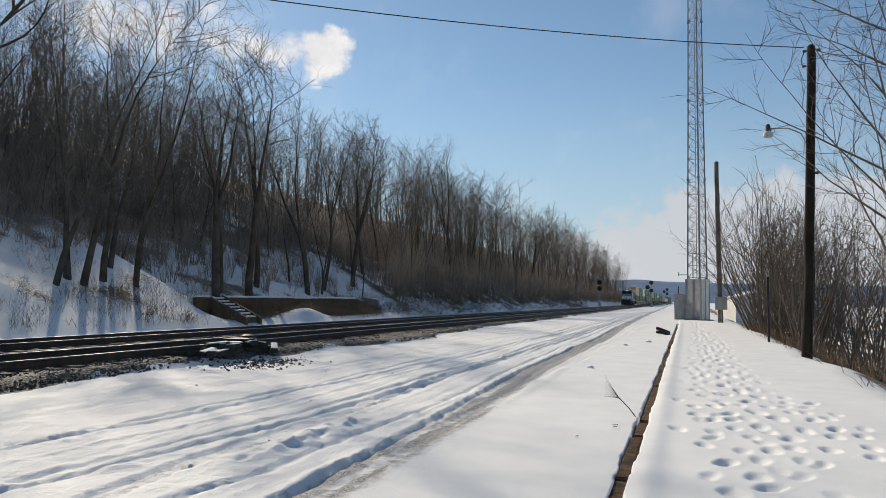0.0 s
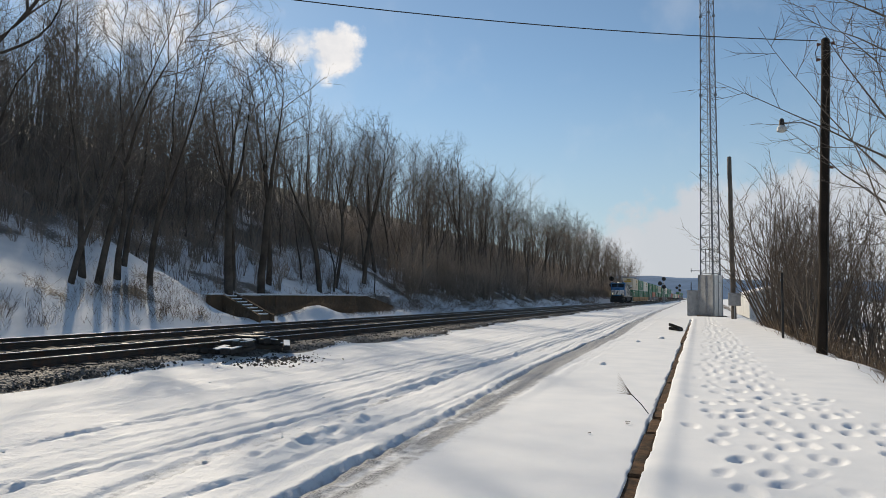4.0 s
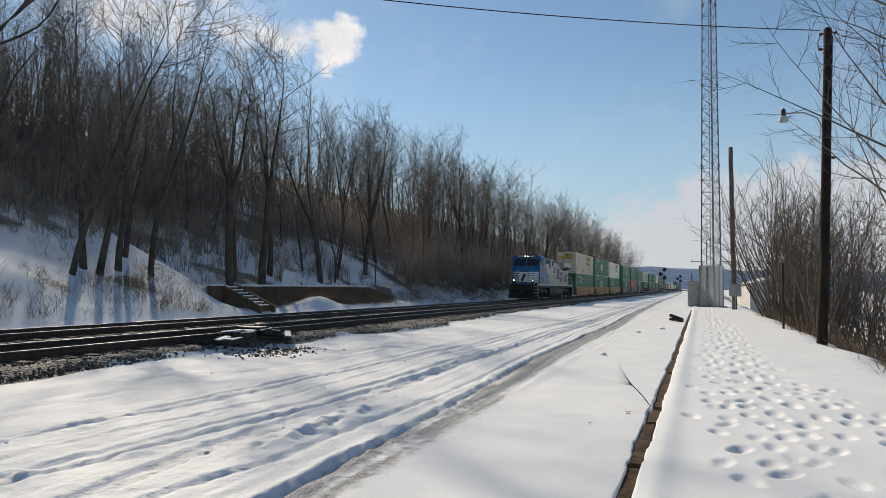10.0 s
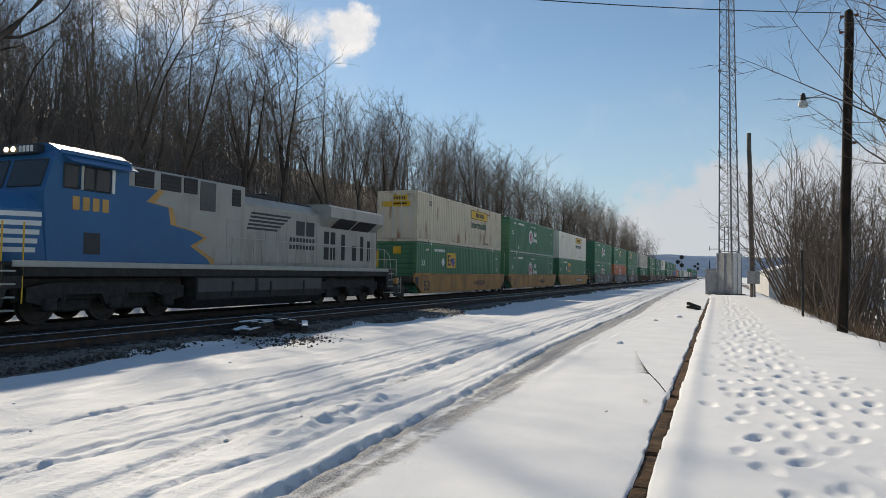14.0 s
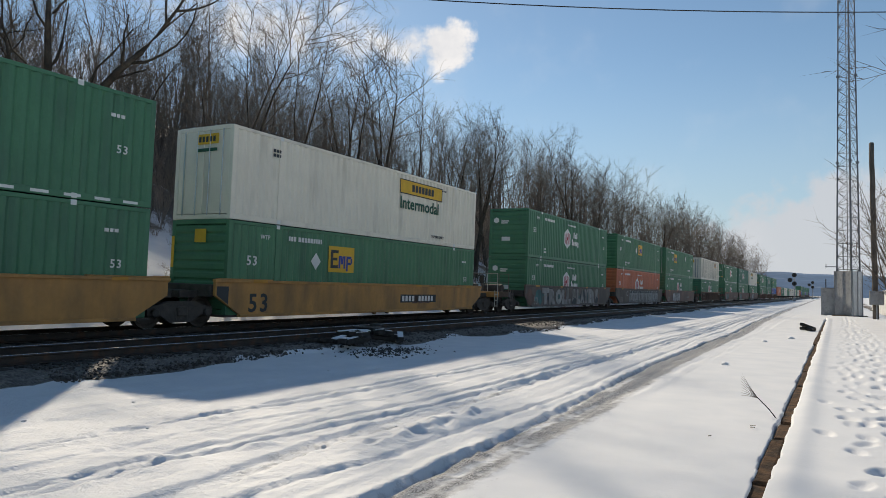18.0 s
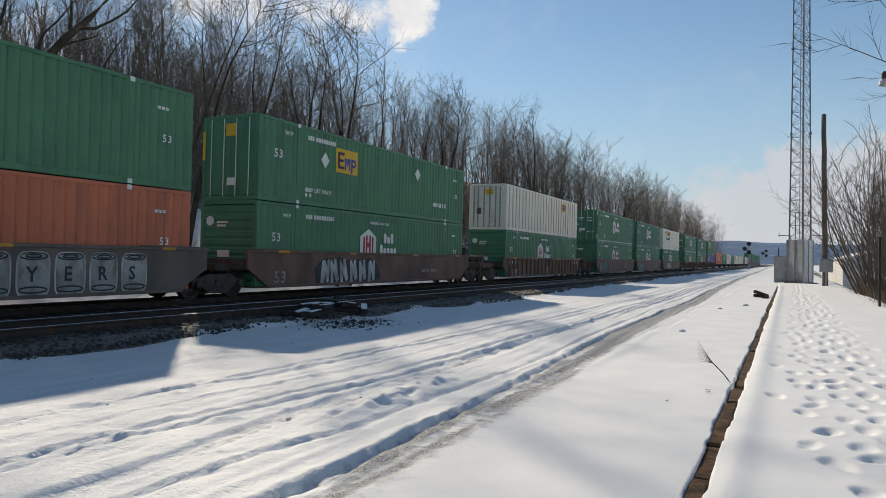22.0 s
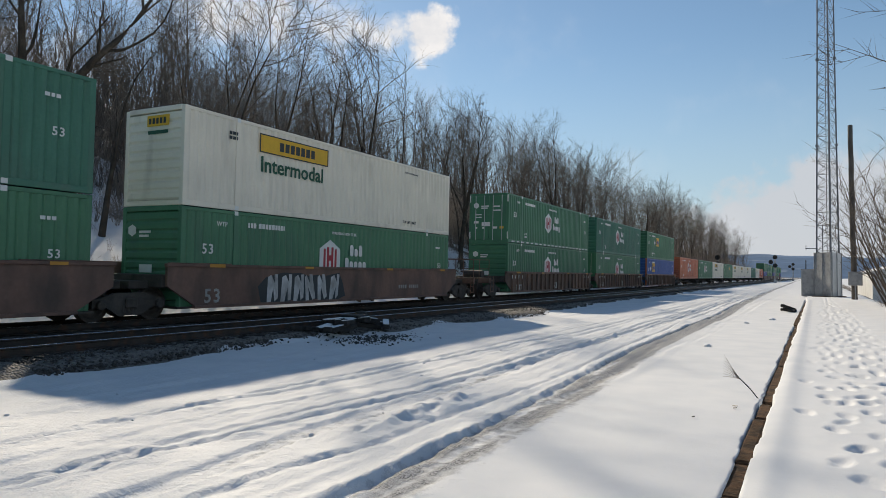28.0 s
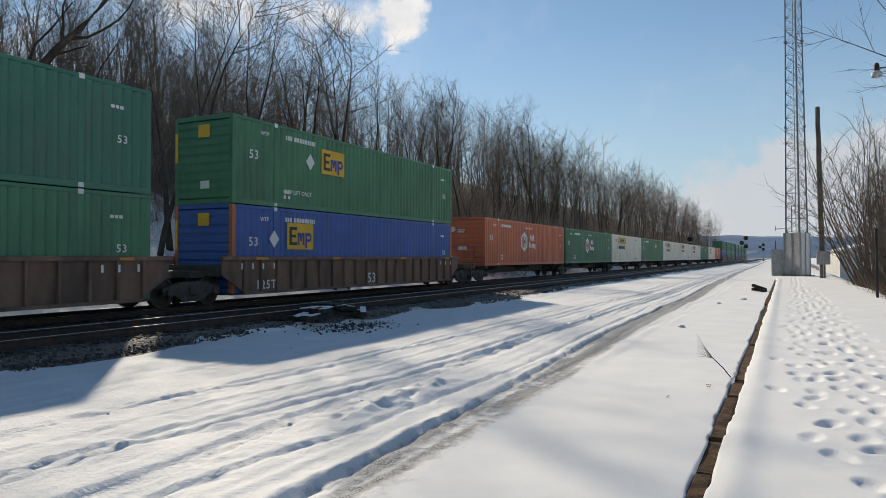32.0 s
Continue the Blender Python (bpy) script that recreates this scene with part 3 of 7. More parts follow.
def ground_z(x, y, detail=True):
    x, y = np.asarray(x, float), np.asarray(y, float)
    z = 0.03 * fbm(x, y, 5.0) * ss(0.0, 1.0, np.abs(x - EDGE_X) + 0.3)
    z = z - 0.05 * (x < EDGE_X)
    bed = ss(0.12, -0.35, x - bed_edge(y) + 0.12 * vnoise(x, y, 0.8)) * (1 - ss(-18.9, -20.0, x))
    z = z * (1 - bed) + bed * (0.115 + 0.02 * vnoise(x, y, 0.25))
    z = z + np.where(x < -20.0, hill(x, y), 0)
    z = z - 3.2 * ss(3.2, 9.5, x + 0.35 * vnoise(x, y, 3.0)) * (1 - 0.4 * ss(200, 500, y))
    if not detail:
        return z
    fade = 1 - ss(90, 160, y)
    lot = ss(-10.6, -9.8, x) * (1 - ss(-1.6, -0.9, x)) * fade
    for n, (line, half, deep, tread) in enumerate(RUTS):
        c = np.interp(y, [p[0] for p in line], [p[1] for p in line]) + 0.02 * vnoise(y * 0 + 3.0 + n, y, 2.2)
        c = c + 0.006 * vnoise(y * 0 + 5.0 * n, y, 0.4) + 0.004 * vnoise(y * 0 + 9.0 * n, y, 0.15)  # crumbled edges
        d = np.abs(x - c) / (half * (1 + 0.12 * vnoise(y * 0 + 13.0 * n, y, 0.6)))
        k = 1 + (0.12 if tread else 0.22) * vnoise(x * 0 + 7.0 * n, y, 1.4)
        side = np.clip(0.55 + 0.8 * vnoise(x * 2, y, 0.9) + 0.45 * vnoise(x * 2, y + 40, 0.22), 0.0, 2)
        z = z + lot * 0.6 * deep * k * (-np.exp(-d ** 10) + 0.15 * side * np.exp(-((np.abs(x - c) - half - 0.06) / 0.055) ** 2))
        z = z + lot * 0.012 * np.exp(-((x - c) / (half + 0.18)) ** 2) * fbm(x, y, 0.2, 2)
    z = z + lot * 0.012 * fbm(x, y, 0.9, 4) * ss(-2.3, -3.2, x)
    # faint old tyre lines that run with the ruts
    drift = x + 0.012 * y - 0.25 * ss(10, 50, y)
    z = z + lot * ss(-2.4, -3.0, x) * (0.010 * vnoise(drift, y * 0.05, 0.10) + 0.014 * vnoise(drift + 50, y * 0.04, 0.26))
    for cx, cy, r, a in ((-4.27, 6.3, 0.5, 0.045), (-4.22, 7.0, 0.5, 0.06), (-4.25, 7.7, 0.5, 0.05), (-4.3, 8.3, 0.4, 0.035), (-5.18, 5.4, 0.35, 0.045), (-6.6, 5.9, 0.4, 0.04)):
        z = z + a * np.exp(-(((x - cx) / (0.42 * r)) ** 2 + ((y - cy) / r) ** 2)) * (1 + 1.0 * vnoise(x, y, 0.13) + 0.8 * vnoise(x, y, 0.3))
    walkway = ss(EDGE_X, EDGE_X + 0.2, x) * (1 - ss(2.6, 3.6, x))
    z = z + walkway * 0.012 * fbm(x, y, 1.4, 3)
    # the open joint beside the timber edging
    gap = 0.058 + 0.022 * vnoise(y * 0 + 9, y, 0.9) + 0.02 * vnoise(y * 0 + 4, y, 0.3)
    z = z - 0.26 * (1 - ss(gap, gap + 0.02, np.abs(x - EDGE_X + 0.02))) * ss(2, 3, y) * (1 - ss(56, 58, y))
    z = z + 0.035 * np.exp(-((x - EDGE_X - 0.2) / 0.14) ** 2) * (1 - ss(56, 58, y))
    # a mound of snow by the far track
    z = z + 0.6 * np.exp(-(((x + 21.9) / 0.9) ** 2 + ((y - 36.5) / 2.2) ** 2))
    return z


def build_ground():
    xs = np.concatenate([-np.geomspace(1500, 84, 16), np.arange(-80, -30, 2.5), np.arange(-30, -16.1, 0.35), np.arange(-16, -14.1, 0.12), np.arange(-14, -12.6, 0.35), np.arange(-12.5, -7.3, 0.07), np.arange(-7.25, -2.5, 0.036), np.arange(-2.45, -0.8, 0.06), np.arange(-0.78, -0.32, 0.02), np.arange(-0.3, 2.5, 0.03), np.arange(2.5, 3.8, 0.05),
                         np.arange(3.85, 11, 0.25), np.arange(11.5, 60, 3), np.geomspace(62, 1500, 16)])
    ys = [*np.arange(-60, 2, 2.5), *np.arange(2.2, 4.2, 0.1)]
    while ys[-1] < 4500:
        y = ys[-1]
        ys.append(y * (1.0065 if y < 14 else 1.012 if y < 60 else 1.02 if y < 400 else 1.08))
    ys = np.array(ys)
    X, Y = np.meshgrid(xs, ys)
    Z = ground_z(X, Y)
    for x, y, turn, deep in STEPS:
        sel_y = np.where(np.abs(ys - y) < 0.6)[0]
        sel_x = np.where(np.abs(xs - x) < 0.5)[0]
        if not len(sel_y) or not len(sel_x):
            continue
        b = np.ix_(sel_y, sel_x)
        dx, dy = X[b] - x, Y[b] - y
        u, v = dx * math.cos(turn) + dy * math.sin(turn), -dx * math.sin(turn) + dy * math.cos(turn)
        r = np.sqrt((u / 0.085) ** 2 + (v / 0.16) ** 2) + 0.3 * vnoise(X[b], Y[b], 0.12)
        Z[b] += 0.75 * deep * (-np.exp(-r ** 4) + 0.10 * np.exp(-((r - 1.5) / 0.4) ** 2))
    nx, ny = len(xs), len(ys)
    me = bpy.data.meshes.new("ground")
    idx = np.arange(nx * ny).reshape(ny, nx)
    quads = np.stack([idx[:-1, :-1], idx[:-1, 1:], idx[1:, 1:], idx[1:, :-1]], -1).reshape(-1, 4)
    me.vertices.add(nx * ny)
    me.vertices.foreach_set("co", np.stack([X, Y, Z], -1).astype(np.float32).ravel())
    me.loops.add(quads.size)
    me.loops.foreach_set("vertex_index", quads.astype(np.int32).ravel())
    me.polygons.add(len(quads))
    me.polygons.foreach_set("loop_start", np.arange(0, quads.size, 4, dtype=np.int32))
    me.polygons.foreach_set("use_smooth", np.ones(len(quads), bool))
    me.update()
    me.validate()
    # what lies on the surface: bare stone, grit ground into the snow, leaf litter
    edge = fbm(X, Y, 1.1)
    stone = ss(0.06, -0.14, X - bed_edge(Y) + 0.22 * edge) * (1 - ss(-19.0, -19.5, X + 0.3 * edge))
    stone = stone * (1 - np.exp(-((X + 15.1) / 0.34) ** 4) * np.clip(0.85 + 0.5 * edge, 0, 1))  # snow left between the two tracks
    stone = np.maximum(stone, np.exp(-(((X + 10.0) / 0.5) ** 2 + ((Y - 14.9) / 0.8) ** 2)) * 1.8 * (0.6 + 0.5 * edge))
    streak = 0.5 * vnoise(X, Y * 0.07, 0.07) + 0.5 * vnoise(X, Y * 0.15, 0.2)
    grit, tread, across = np.zeros_like(X), np.zeros_like(X), np.zeros_like(X)
    for n, (line, half, deep, marks) in enumerate(RUTS):
        c = np.interp(Y, [p[0] for p in line], [p[1] for p in line]) + 0.02 * vnoise(Y * 0 + 3.0 + n, Y, 2.2)
        if n == 0:
            grit = np.exp(-((X - c - 0.06) / 0.33) ** 4) * (0.84 + 0.36 * ss(9, 15, Y) * (1 - ss(36, 60, Y)) + 0.25 * ss(16, 19, Y) * (1 - ss(26, 32, Y)) + 0.75 * streak)
        if marks:
            if n:
                grit = np.maximum(grit, np.exp(-((X - c) / half) ** 6) * (0.27 + 0.4 * streak))
            here = np.abs(X - c) < half * 1.15
            tread, across = np.where(here, 1.0, tread), np.where(here, np.abs(X - c), across)
    grit = np.maximum(grit, 0.0)
    litter = ss(-21.3, -24, X) * np.clip(0.20 + 0.45 * ss(-29, -36, X) * ss(20, 30, Y) + 0.4 * ss(45, 75, Y) + 0.5 * fbm(X, Y, 2.2), 0, 1)
    litter = np.maximum(litter, ss(3.4, 4.6, X) * (1 - ss(11, 18, X)) * np.clip(0.75 + 0.5 * fbm(X, Y, 1.5), 0, 1))
    for name, arr in (("stone", stone), ("grit", grit), ("litter", litter), ("tread", tread), ("across", across), ("rough", 0.22 + 0.78 * ss(-2.3, -3.0, X))):
        at = me.attributes.new(name, "FLOAT", "POINT")
        at.data.foreach_set("value", np.clip(arr, 0, 1).astype(np.float32).ravel())
    ob = new("ground", me)
    tagged(ob, "snow-covered ground with wheel ruts, footprints and a bare ballast bed", "ground", kind="structure")
    m = bpy.data.materials.new("snow_and_ballast")
    m.use_nodes = True
    n, ln = m.node_tree.nodes, m.node_tree.links
    bsdf = n["Principled BSDF"]
    tc = n.new("ShaderNodeTexCoord")

    def noise_node(scale, detail=4):
        t = n.new("ShaderNodeTexNoise")
        t.inputs["Scale"].default_value, t.inputs["Detail"].default_value = scale, detail
        ln.new(tc.outputs["Object"], t.inputs["Vector"])
        return t.outputs["Fac"]

    def ramp(v, lo, hi):
        r = n.new("ShaderNodeMapRange")
        r.inputs["From Min"].default_value, r.inputs["From Max"].default_value = lo, hi
        ln.new(v, r.inputs["Value"])
        return r.outputs["Result"]

    def mix(fac, a, b):
        x = n.new("ShaderNodeMix")
        x.data_type = "RGBA"
        for i, v in ((0, fac), (6, a), (7, b)):
            if isinstance(v, tuple):
                x.inputs[i].default_value = (*v, 1)
            else:
                ln.new(v, x.inputs[i])
        return x.outputs[2]

    def calc(op, a, b):
        x = n.new("ShaderNodeMath")
        x.operation = op
        for i, v in enumerate((a, b)):
            if isinstance(v, (int, float)):
                x.inputs[i].default_value = v
            else:
                ln.new(v, x.inputs[i])
        return x.outputs[0]

    def attr(name):
        a = n.new("ShaderNodeAttribute")
        a.attribute_name = name
        return a.outputs["Fac"]

    grain, speck, lumps, crust = noise_node(9, 5), noise_node(55, 3), noise_node(1.3, 5), noise_node(24, 4)
    snow = mix(ramp(lumps, 0.3, 0.7), (0.67, 0.692, 0.72), (0.755, 0.765, 0.78))
    gritty = mix(ramp(speck, 0.4, 0.6), (0.10, 0.104, 0.112), (0.46, 0.47, 0.49))
    vor = n.new("ShaderNodeTexVoronoi")
    vor.inputs["Scale"].default_value = 17
    ln.new(tc.outputs["Object"], vor.inputs["Vector"])
    rocks = mix(vor.outputs["Color"], (0.075, 0.068, 0.062), (0.22, 0.203, 0.187))
    leaves = mix(ramp(grain, 0.35, 0.65), (0.085, 0.07, 0.057), (0.19, 0.158, 0.13))
    jitter = calc("SUBTRACT", calc("ADD", calc("MULTIPLY", grain, 0.6), calc("MULTIPLY", speck, 0.4)), 0.5)
    g_mask = ramp(calc("ADD", attr("grit"), calc("MULTIPLY", jitter, 2.0)), 0.3, 0.8)
    l_mask = ramp(calc("ADD", attr("litter"), calc("MULTIPLY", jitter, 1.6)), 0.42, 0.62)
    s_mask = ramp(calc("ADD", attr("stone"), calc("MULTIPLY", jitter, 0.9)), 0.4, 0.55)
    c = mix(g_mask, snow, gritty)
    c = mix(l_mask, c, leaves)
    c = mix(s_mask, c, rocks)
    ln.new(c, bsdf.inputs["Base Color"])
    bsdf.inputs["Roughness"].default_value = 0.75
    bsdf.inputs["Specular IOR Level"].default_value = 0.3
    h = calc("ADD", calc("ADD", calc("MULTIPLY", grain, 0.5), calc("MULTIPLY", crust, 0.4)), calc("MULTIPLY", speck, calc("ADD", 0.25, calc("MULTIPLY", g_mask, 0.5))))
    sep = n.new("ShaderNodeSeparateXYZ")
    ln.new(tc.outputs["Object"], sep.inputs[0])
    lug = calc("SINE", calc("ADD", calc("MULTIPLY", sep.outputs["Y"], 115.0), calc("MULTIPLY", attr("across"), 70.0)), 0.0)
    h = calc("ADD", h, calc("MULTIPLY", calc("MULTIPLY", lug, attr("tread")), calc("MULTIPLY", ramp(lumps, 0.4, 0.62), 0.022)))
    h = calc("ADD", h, calc("MULTIPLY", calc("MULTIPLY", vor.outputs["Distance"], s_mask), -2.5))
    b = n.new("ShaderNodeBump")
    b.inputs["Distance"].default_value = 0.06
    ln.new(calc("MULTIPLY", attr("rough"), 0.5), b.inputs["Strength"])
    ln.new(h, b.inputs["Height"])
    ln.new(b.outputs[0], bsdf.inputs["Normal"])
    me.materials.append(m)


build_ground()


GZ_X, GZ_Y = np.arange(-80, 60, 0.25), np.arange(-20, 340, 0.25)
GZ = ground_z(*np.meshgrid(GZ_X, GZ_Y))


def gz(x, y):
    """Height of the ground at a point."""
    u, v = (x + 80) / 0.25, (y + 20) / 0.25
    i, j = int(u), int(v)
    if not (0 <= i < len(GZ_X) - 1 and 0 <= j < len(GZ_Y) - 1):
        return float(ground_z(np.array([x]), np.array([y]))[0])
    a, b = u - i, v - j
    return float((GZ[j, i] * (1 - a) + GZ[j, i + 1] * a) * (1 - b) + (GZ[j + 1, i] * (1 - a) + GZ[j + 1, i + 1] * a) * b)


def bulk(name, material, templates, placements, label, category, smooth=False):
    """One joined mesh of many alike small pieces: templates as (verts, faces) arrays, placements as (template, 4x4 matrix)."""
    vs, ls, lt, base = [], [], [], 0
    for k, m in placements:
        v, f = templates[k]
        a = np.array(m)
        vs.append(v @ a[:3, :3].T + a[:3, 3])
        ls.append(f + base)
        base += len(v)
    V, F = np.concatenate(vs), np.concatenate(ls)
    me = bpy.data.meshes.new(name)
    me.vertices.add(len(V))
    me.vertices.foreach_set("co", V.astype(np.float32).ravel())
    me.loops.add(F.size)
    me.loops.foreach_set("vertex_index", F.astype(np.int32).ravel())
    me.polygons.add(len(F))
    me.polygons.foreach_set("loop_start", np.arange(0, F.size, F.shape[1], dtype=np.int32))
    if smooth:
        me.polygons.foreach_set("use_smooth", np.ones(len(F), bool))
    me.update()
    me.validate()
    me.materials.append(material)
    ob = new(name, me)
    return tagged(ob, label, category, kind="stuff")


# ---- rails and ties ----
def build_track(name, cx, label):
    track = thing(name, label, "railway track", (cx, 0, 0), kind="structure")
    half = 0.7175
    web = [(-0.075, 0), (0.075, 0), (0.075, 0.015), (0.012, 0.035), (0.012, 0.125), (0.036, 0.14), (0.036, 0.164), (-0.036, 0.164),
           (-0.036, 0.14), (-0.012, 0.125), (-0.012, 0.035), (-0.075, 0.015)]
    for s in (-1, 1):
        c = s * (half + 0.036)
        rail = part("rail", Geo().prism([(c + a, RAIL_TOP - 0.172 + b) for a, b in web], "y", -60, 700), M["rail"], track)
        part("rail_head", Geo().prism([(c - 0.033, RAIL_TOP - 0.007), (c + 0.033, RAIL_TOP - 0.007), (c + 0.026, RAIL_TOP), (c - 0.026, RAIL_TOP)], "y", -60, 700),
             M["rail_top"], rail, "polished running surface")
    tie = Geo().box(-1.3, 1.3, -0.115, 0.115, -0.05, RAIL_TOP - 0.176, 0.015).mesh("tie", M["tie"])
    rng = random.Random(int(-cx * 10))
    for k in range(140):
        part("tie", tie, None, track, at=pose(rng.uniform(-0.04, 0.04), 2 + 0.52 * k, rng.uniform(-0.015, 0.01), 0, 0, rng.uniform(-1, 1)))
    flat = Geo().box(-1.3, 1.3, -0.115, 0.115, -0.05, RAIL_TOP - 0.176)
    far = bulk("far_ties", M["tie"], [(np.array(flat.v), np.array(flat.f))], [(0, Matrix.Translation((0, 74.9 + 0.52 * k, 0))) for k in range(500)], "", "")
    far.parent = track


build_track("near_track", NEAR_TRACK, "empty railway track with dark ties on ballast")
build_track("far_track", FAR_TRACK, "railway track under the passing train")

# ---- hillside trees ----
def limb(g, rng, p, d, length, r0, r1, segs, sides, wander, lift, taper=1.3):
    """A tapered, wandering limb; returns its points and ways."""
    pts, ways = [Vector(p)], [Vector(d).normalized()]
    for k in range(segs):
        w = ways[-1] + Vector((rng.gauss(0, wander), rng.gauss(0, wander), rng.gauss(0, wander * 0.6) + lift))
        w.normalize()
        pts.append(pts[-1] + w * (length / segs))
        ways.append(w)
    g.tube(pts, [r1 + (r0 - r1) * (1 - k / segs) ** taper for k in range(segs + 1)], sides, cap=False)
    return pts, ways


def sprout(g, rng, pts, ways, count, lo, length, r, segs, sides, spread, lift, wander=0.12):
    """Side limbs spread along a limb; yields their points and ways."""
    made = []
    for k in range(count):
        t = lo + (1 - lo) * (k + rng.random()) / count
        i = min(int(t * (len(pts) - 1)), len(pts) - 2)
        u = t * (len(pts) - 1) - i
        p = pts[i].lerp(pts[i + 1], u)
        a = rng.uniform(0, 2 * math.pi)
        w = ways[i + 1]
        side = w.orthogonal().normalized()
        side = Matrix.Rotation(a, 3, w) @ side
        d = w * math.cos(spread) + side * math.sin(spread)
        ln = length * rng.uniform(0.6, 1.15) * (1.1 - 0.55 * t)
        made.append(limb(g, rng, p, d, ln, r * (1.1 - 0.5 * t), r * 0.3, segs, sides, wander, lift))
    return made


def twigs(g, rng, pts, ways, count, lo, length, r, spread):
    """Single thin tapered twigs along a limb."""
    for k in range(count):
        t = lo + (1 - lo) * (k + rng.random()) / count
        i = min(int(t * (len(pts) - 1)), len(pts) - 2)
        p = pts[i].lerp(pts[i + 1], t * (len(pts) - 1) - i)
        w = ways[i + 1]
        side = w.orthogonal().normalized()
        side = Matrix.Rotation(rng.uniform(0, 2 * math.pi), 3, w) @ side
        d = w * math.cos(spread) + side * math.sin(spread) + Vector((0, 0, 0.18))
        tip = p + d.normalized() * (length * rng.uniform(0.5, 1.2))
        b = len(g.v)
        for q in (side * r, w.cross(side) * r - side * (0.5 * r), w.cross(side) * -r - side * (0.5 * r)):
            g.v.append(tuple(p + q))
        g.v.append(tuple(tip))
        g.f += [(b, b + 1, b + 3), (b + 1, b + 2, b + 3), (b + 2, b, b + 3)]


def tree_geo(seed, height, rad, low=0.35, wide=0.27, fine=2, leaders=1, lean=0.0):
    """Trunk and crown of a bare broad-leaved tree. fine: 1 or 2, how far its twigs are drawn."""
    rng = random.Random(seed)
    trunk, crown = Geo(), Geo()
    d = Vector((lean, rng.uniform(-0.1, 0.1), 1))
    stems = []
    if leaders == 1:
        stems.append(limb(trunk, rng, (0, 0, -0.4), d, height + 0.4, rad, 0.012, 10 if fine > 1 else 6, 6 if fine > 1 else 4, 0.07, 0.03, 1.9))
    else:
        fork = height * rng.uniform(0.2, 0.45)
        base = limb(trunk, rng, (0, 0, -0.4), d, fork + 0.4, rad, rad * 0.8, 4, 6 if fine > 1 else 4, 0.06, 0.03)
        for k in range(leaders):
            a = 2 * math.pi * (k + rng.random() * 0.6) / leaders
            w = base[1][-1] + Vector((math.cos(a) * 0.22, math.sin(a) * 0.22, 0))
            stems.append(limb(trunk, rng, base[0][-1], w, (height - fork) * rng.uniform(0.8, 1.0), rad * 0.6, 0.012, 8 if fine > 1 else 5, 5 if fine > 1 else 3, 0.075, 0.06, 1.7))
    for pts, ways in stems:
        if fine > 1:
            first = sprout(crown, rng, pts, ways, 20 // leaders + 4, low if leaders == 1 else 0.08, height * wide, rad * 0.165, 6, 4, 0.9, 0.07, 0.17)
            for p1, w1 in first:
                second = sprout(crown, rng, p1, w1, 7, 0.18, height * wide * 0.46, max(0.014, rad * 0.06), 4, 3, 0.8, 0.07, 0.2)
                for p2, w2 in second:
                    third = sprout(crown, rng, p2, w2, 3, 0.2, height * wide * 0.2, 0.006, 2, 3, 0.65, 0.05, 0.2)
                    for p3, w3 in third:
                        twigs(crown, rng, p3, w3, 1, 0.2, height * wide * 0.1, 0.004, 0.6)
        else:
            first = sprout(crown, rng, pts, ways, 15 // leaders + 3, low if leaders == 1 else 0.12, height * wide, rad * 0.26, 3, 3, 0.9, 0.12, 0.2)
            for p1, w1 in first:
                twigs(crown, rng, p1, w1, 9, 0.1, height * wide * 0.42, 0.008, 0.75)
    return trunk, crown


def shrub_geo(seed, height, stems, fine=1, wide=0.35):
    """A many-stemmed bush."""
    rng = random.Random(seed)
    g = Geo()
    for k in range(stems):
        a = rng.uniform(0, 2 * math.pi)
        d = Vector((math.cos(a) * wide * rng.random(), math.sin(a) * wide * rng.random(), 1))
        p, w = limb(g, rng, (math.cos(a) * height * 0.05, math.sin(a) * height * 0.05, -0.2), d, height * rng.uniform(0.6, 1.0), height * 0.005 + 0.012, 0.008, 6 if fine >= 0 else 3, 4 if fine > 1 else 3, 0.13, 0.05)
        if fine < 0:
            twigs(g, rng, p, w, 6, 0.2, height * 0.34, 0.011, 0.75)
            continue
        second = sprout(g, rng, p, w, 6 if fine > 0 else 3, 0.25, height * 0.32, 0.011 + height * 0.001, 4 if fine > 0 else 1, 3, 0.75, 0.12, 0.2)
        if fine > 1:
            for p2, w2 in second:
                twigs(g, rng, p2, w2, 7, 0.05, height * 0.105, 0.0075, 0.7)
    return g


def as_arrays(g):
    return np.array(g.v), np.array([(f[0], f[k], f[k + 1]) for f in g.f for k in range(1, len(f) - 1)])


TREE_KINDS = []
for k in range(10):
    tr, cr = tree_geo(100 + k, 16.0, 0.17 + 0.03 * (k % 4), 0.24 + 0.05 * (k % 3), 0.25 + 0.02 * (k % 3), 2, 1 + (k % 3 == 1) + 2 * (k % 5 == 3), 0.06 * (k % 3 - 1))
    TREE_KINDS.append((tr.mesh("trunk", M["bark"], True), cr.mesh("crown", M["twig"])))


YOUNG_KINDS = []
for k in range(6):
    tr, cr = tree_geo(160 + k, 16.0, 0.16, 0.2, 0.27, 1, 1 + k % 2)
    YOUNG_KINDS.append((tr.mesh("trunk", M["bark"], True), cr.mesh("crown", M["twig"])))


def plant_tree(x, y, height, kind, turn, group, label, kinds=TREE_KINDS):
    t = thing("tree", label, "tree", pose(x, y, gz(x, y), 0, 0, turn) @ Matrix.Scale(height / 16.0, 4), group)
    part("trunk", kinds[kind][0], None, t)
    part("crown", kinds[kind][1], None, t, "bare twigs")
    return t


def under_light(x, y):
    """Height up to which a plant on the slope leaves the foot of the bank in the sun."""
    return (-22.0 - x) * 0.8 + 0.4 - gz(x, y)


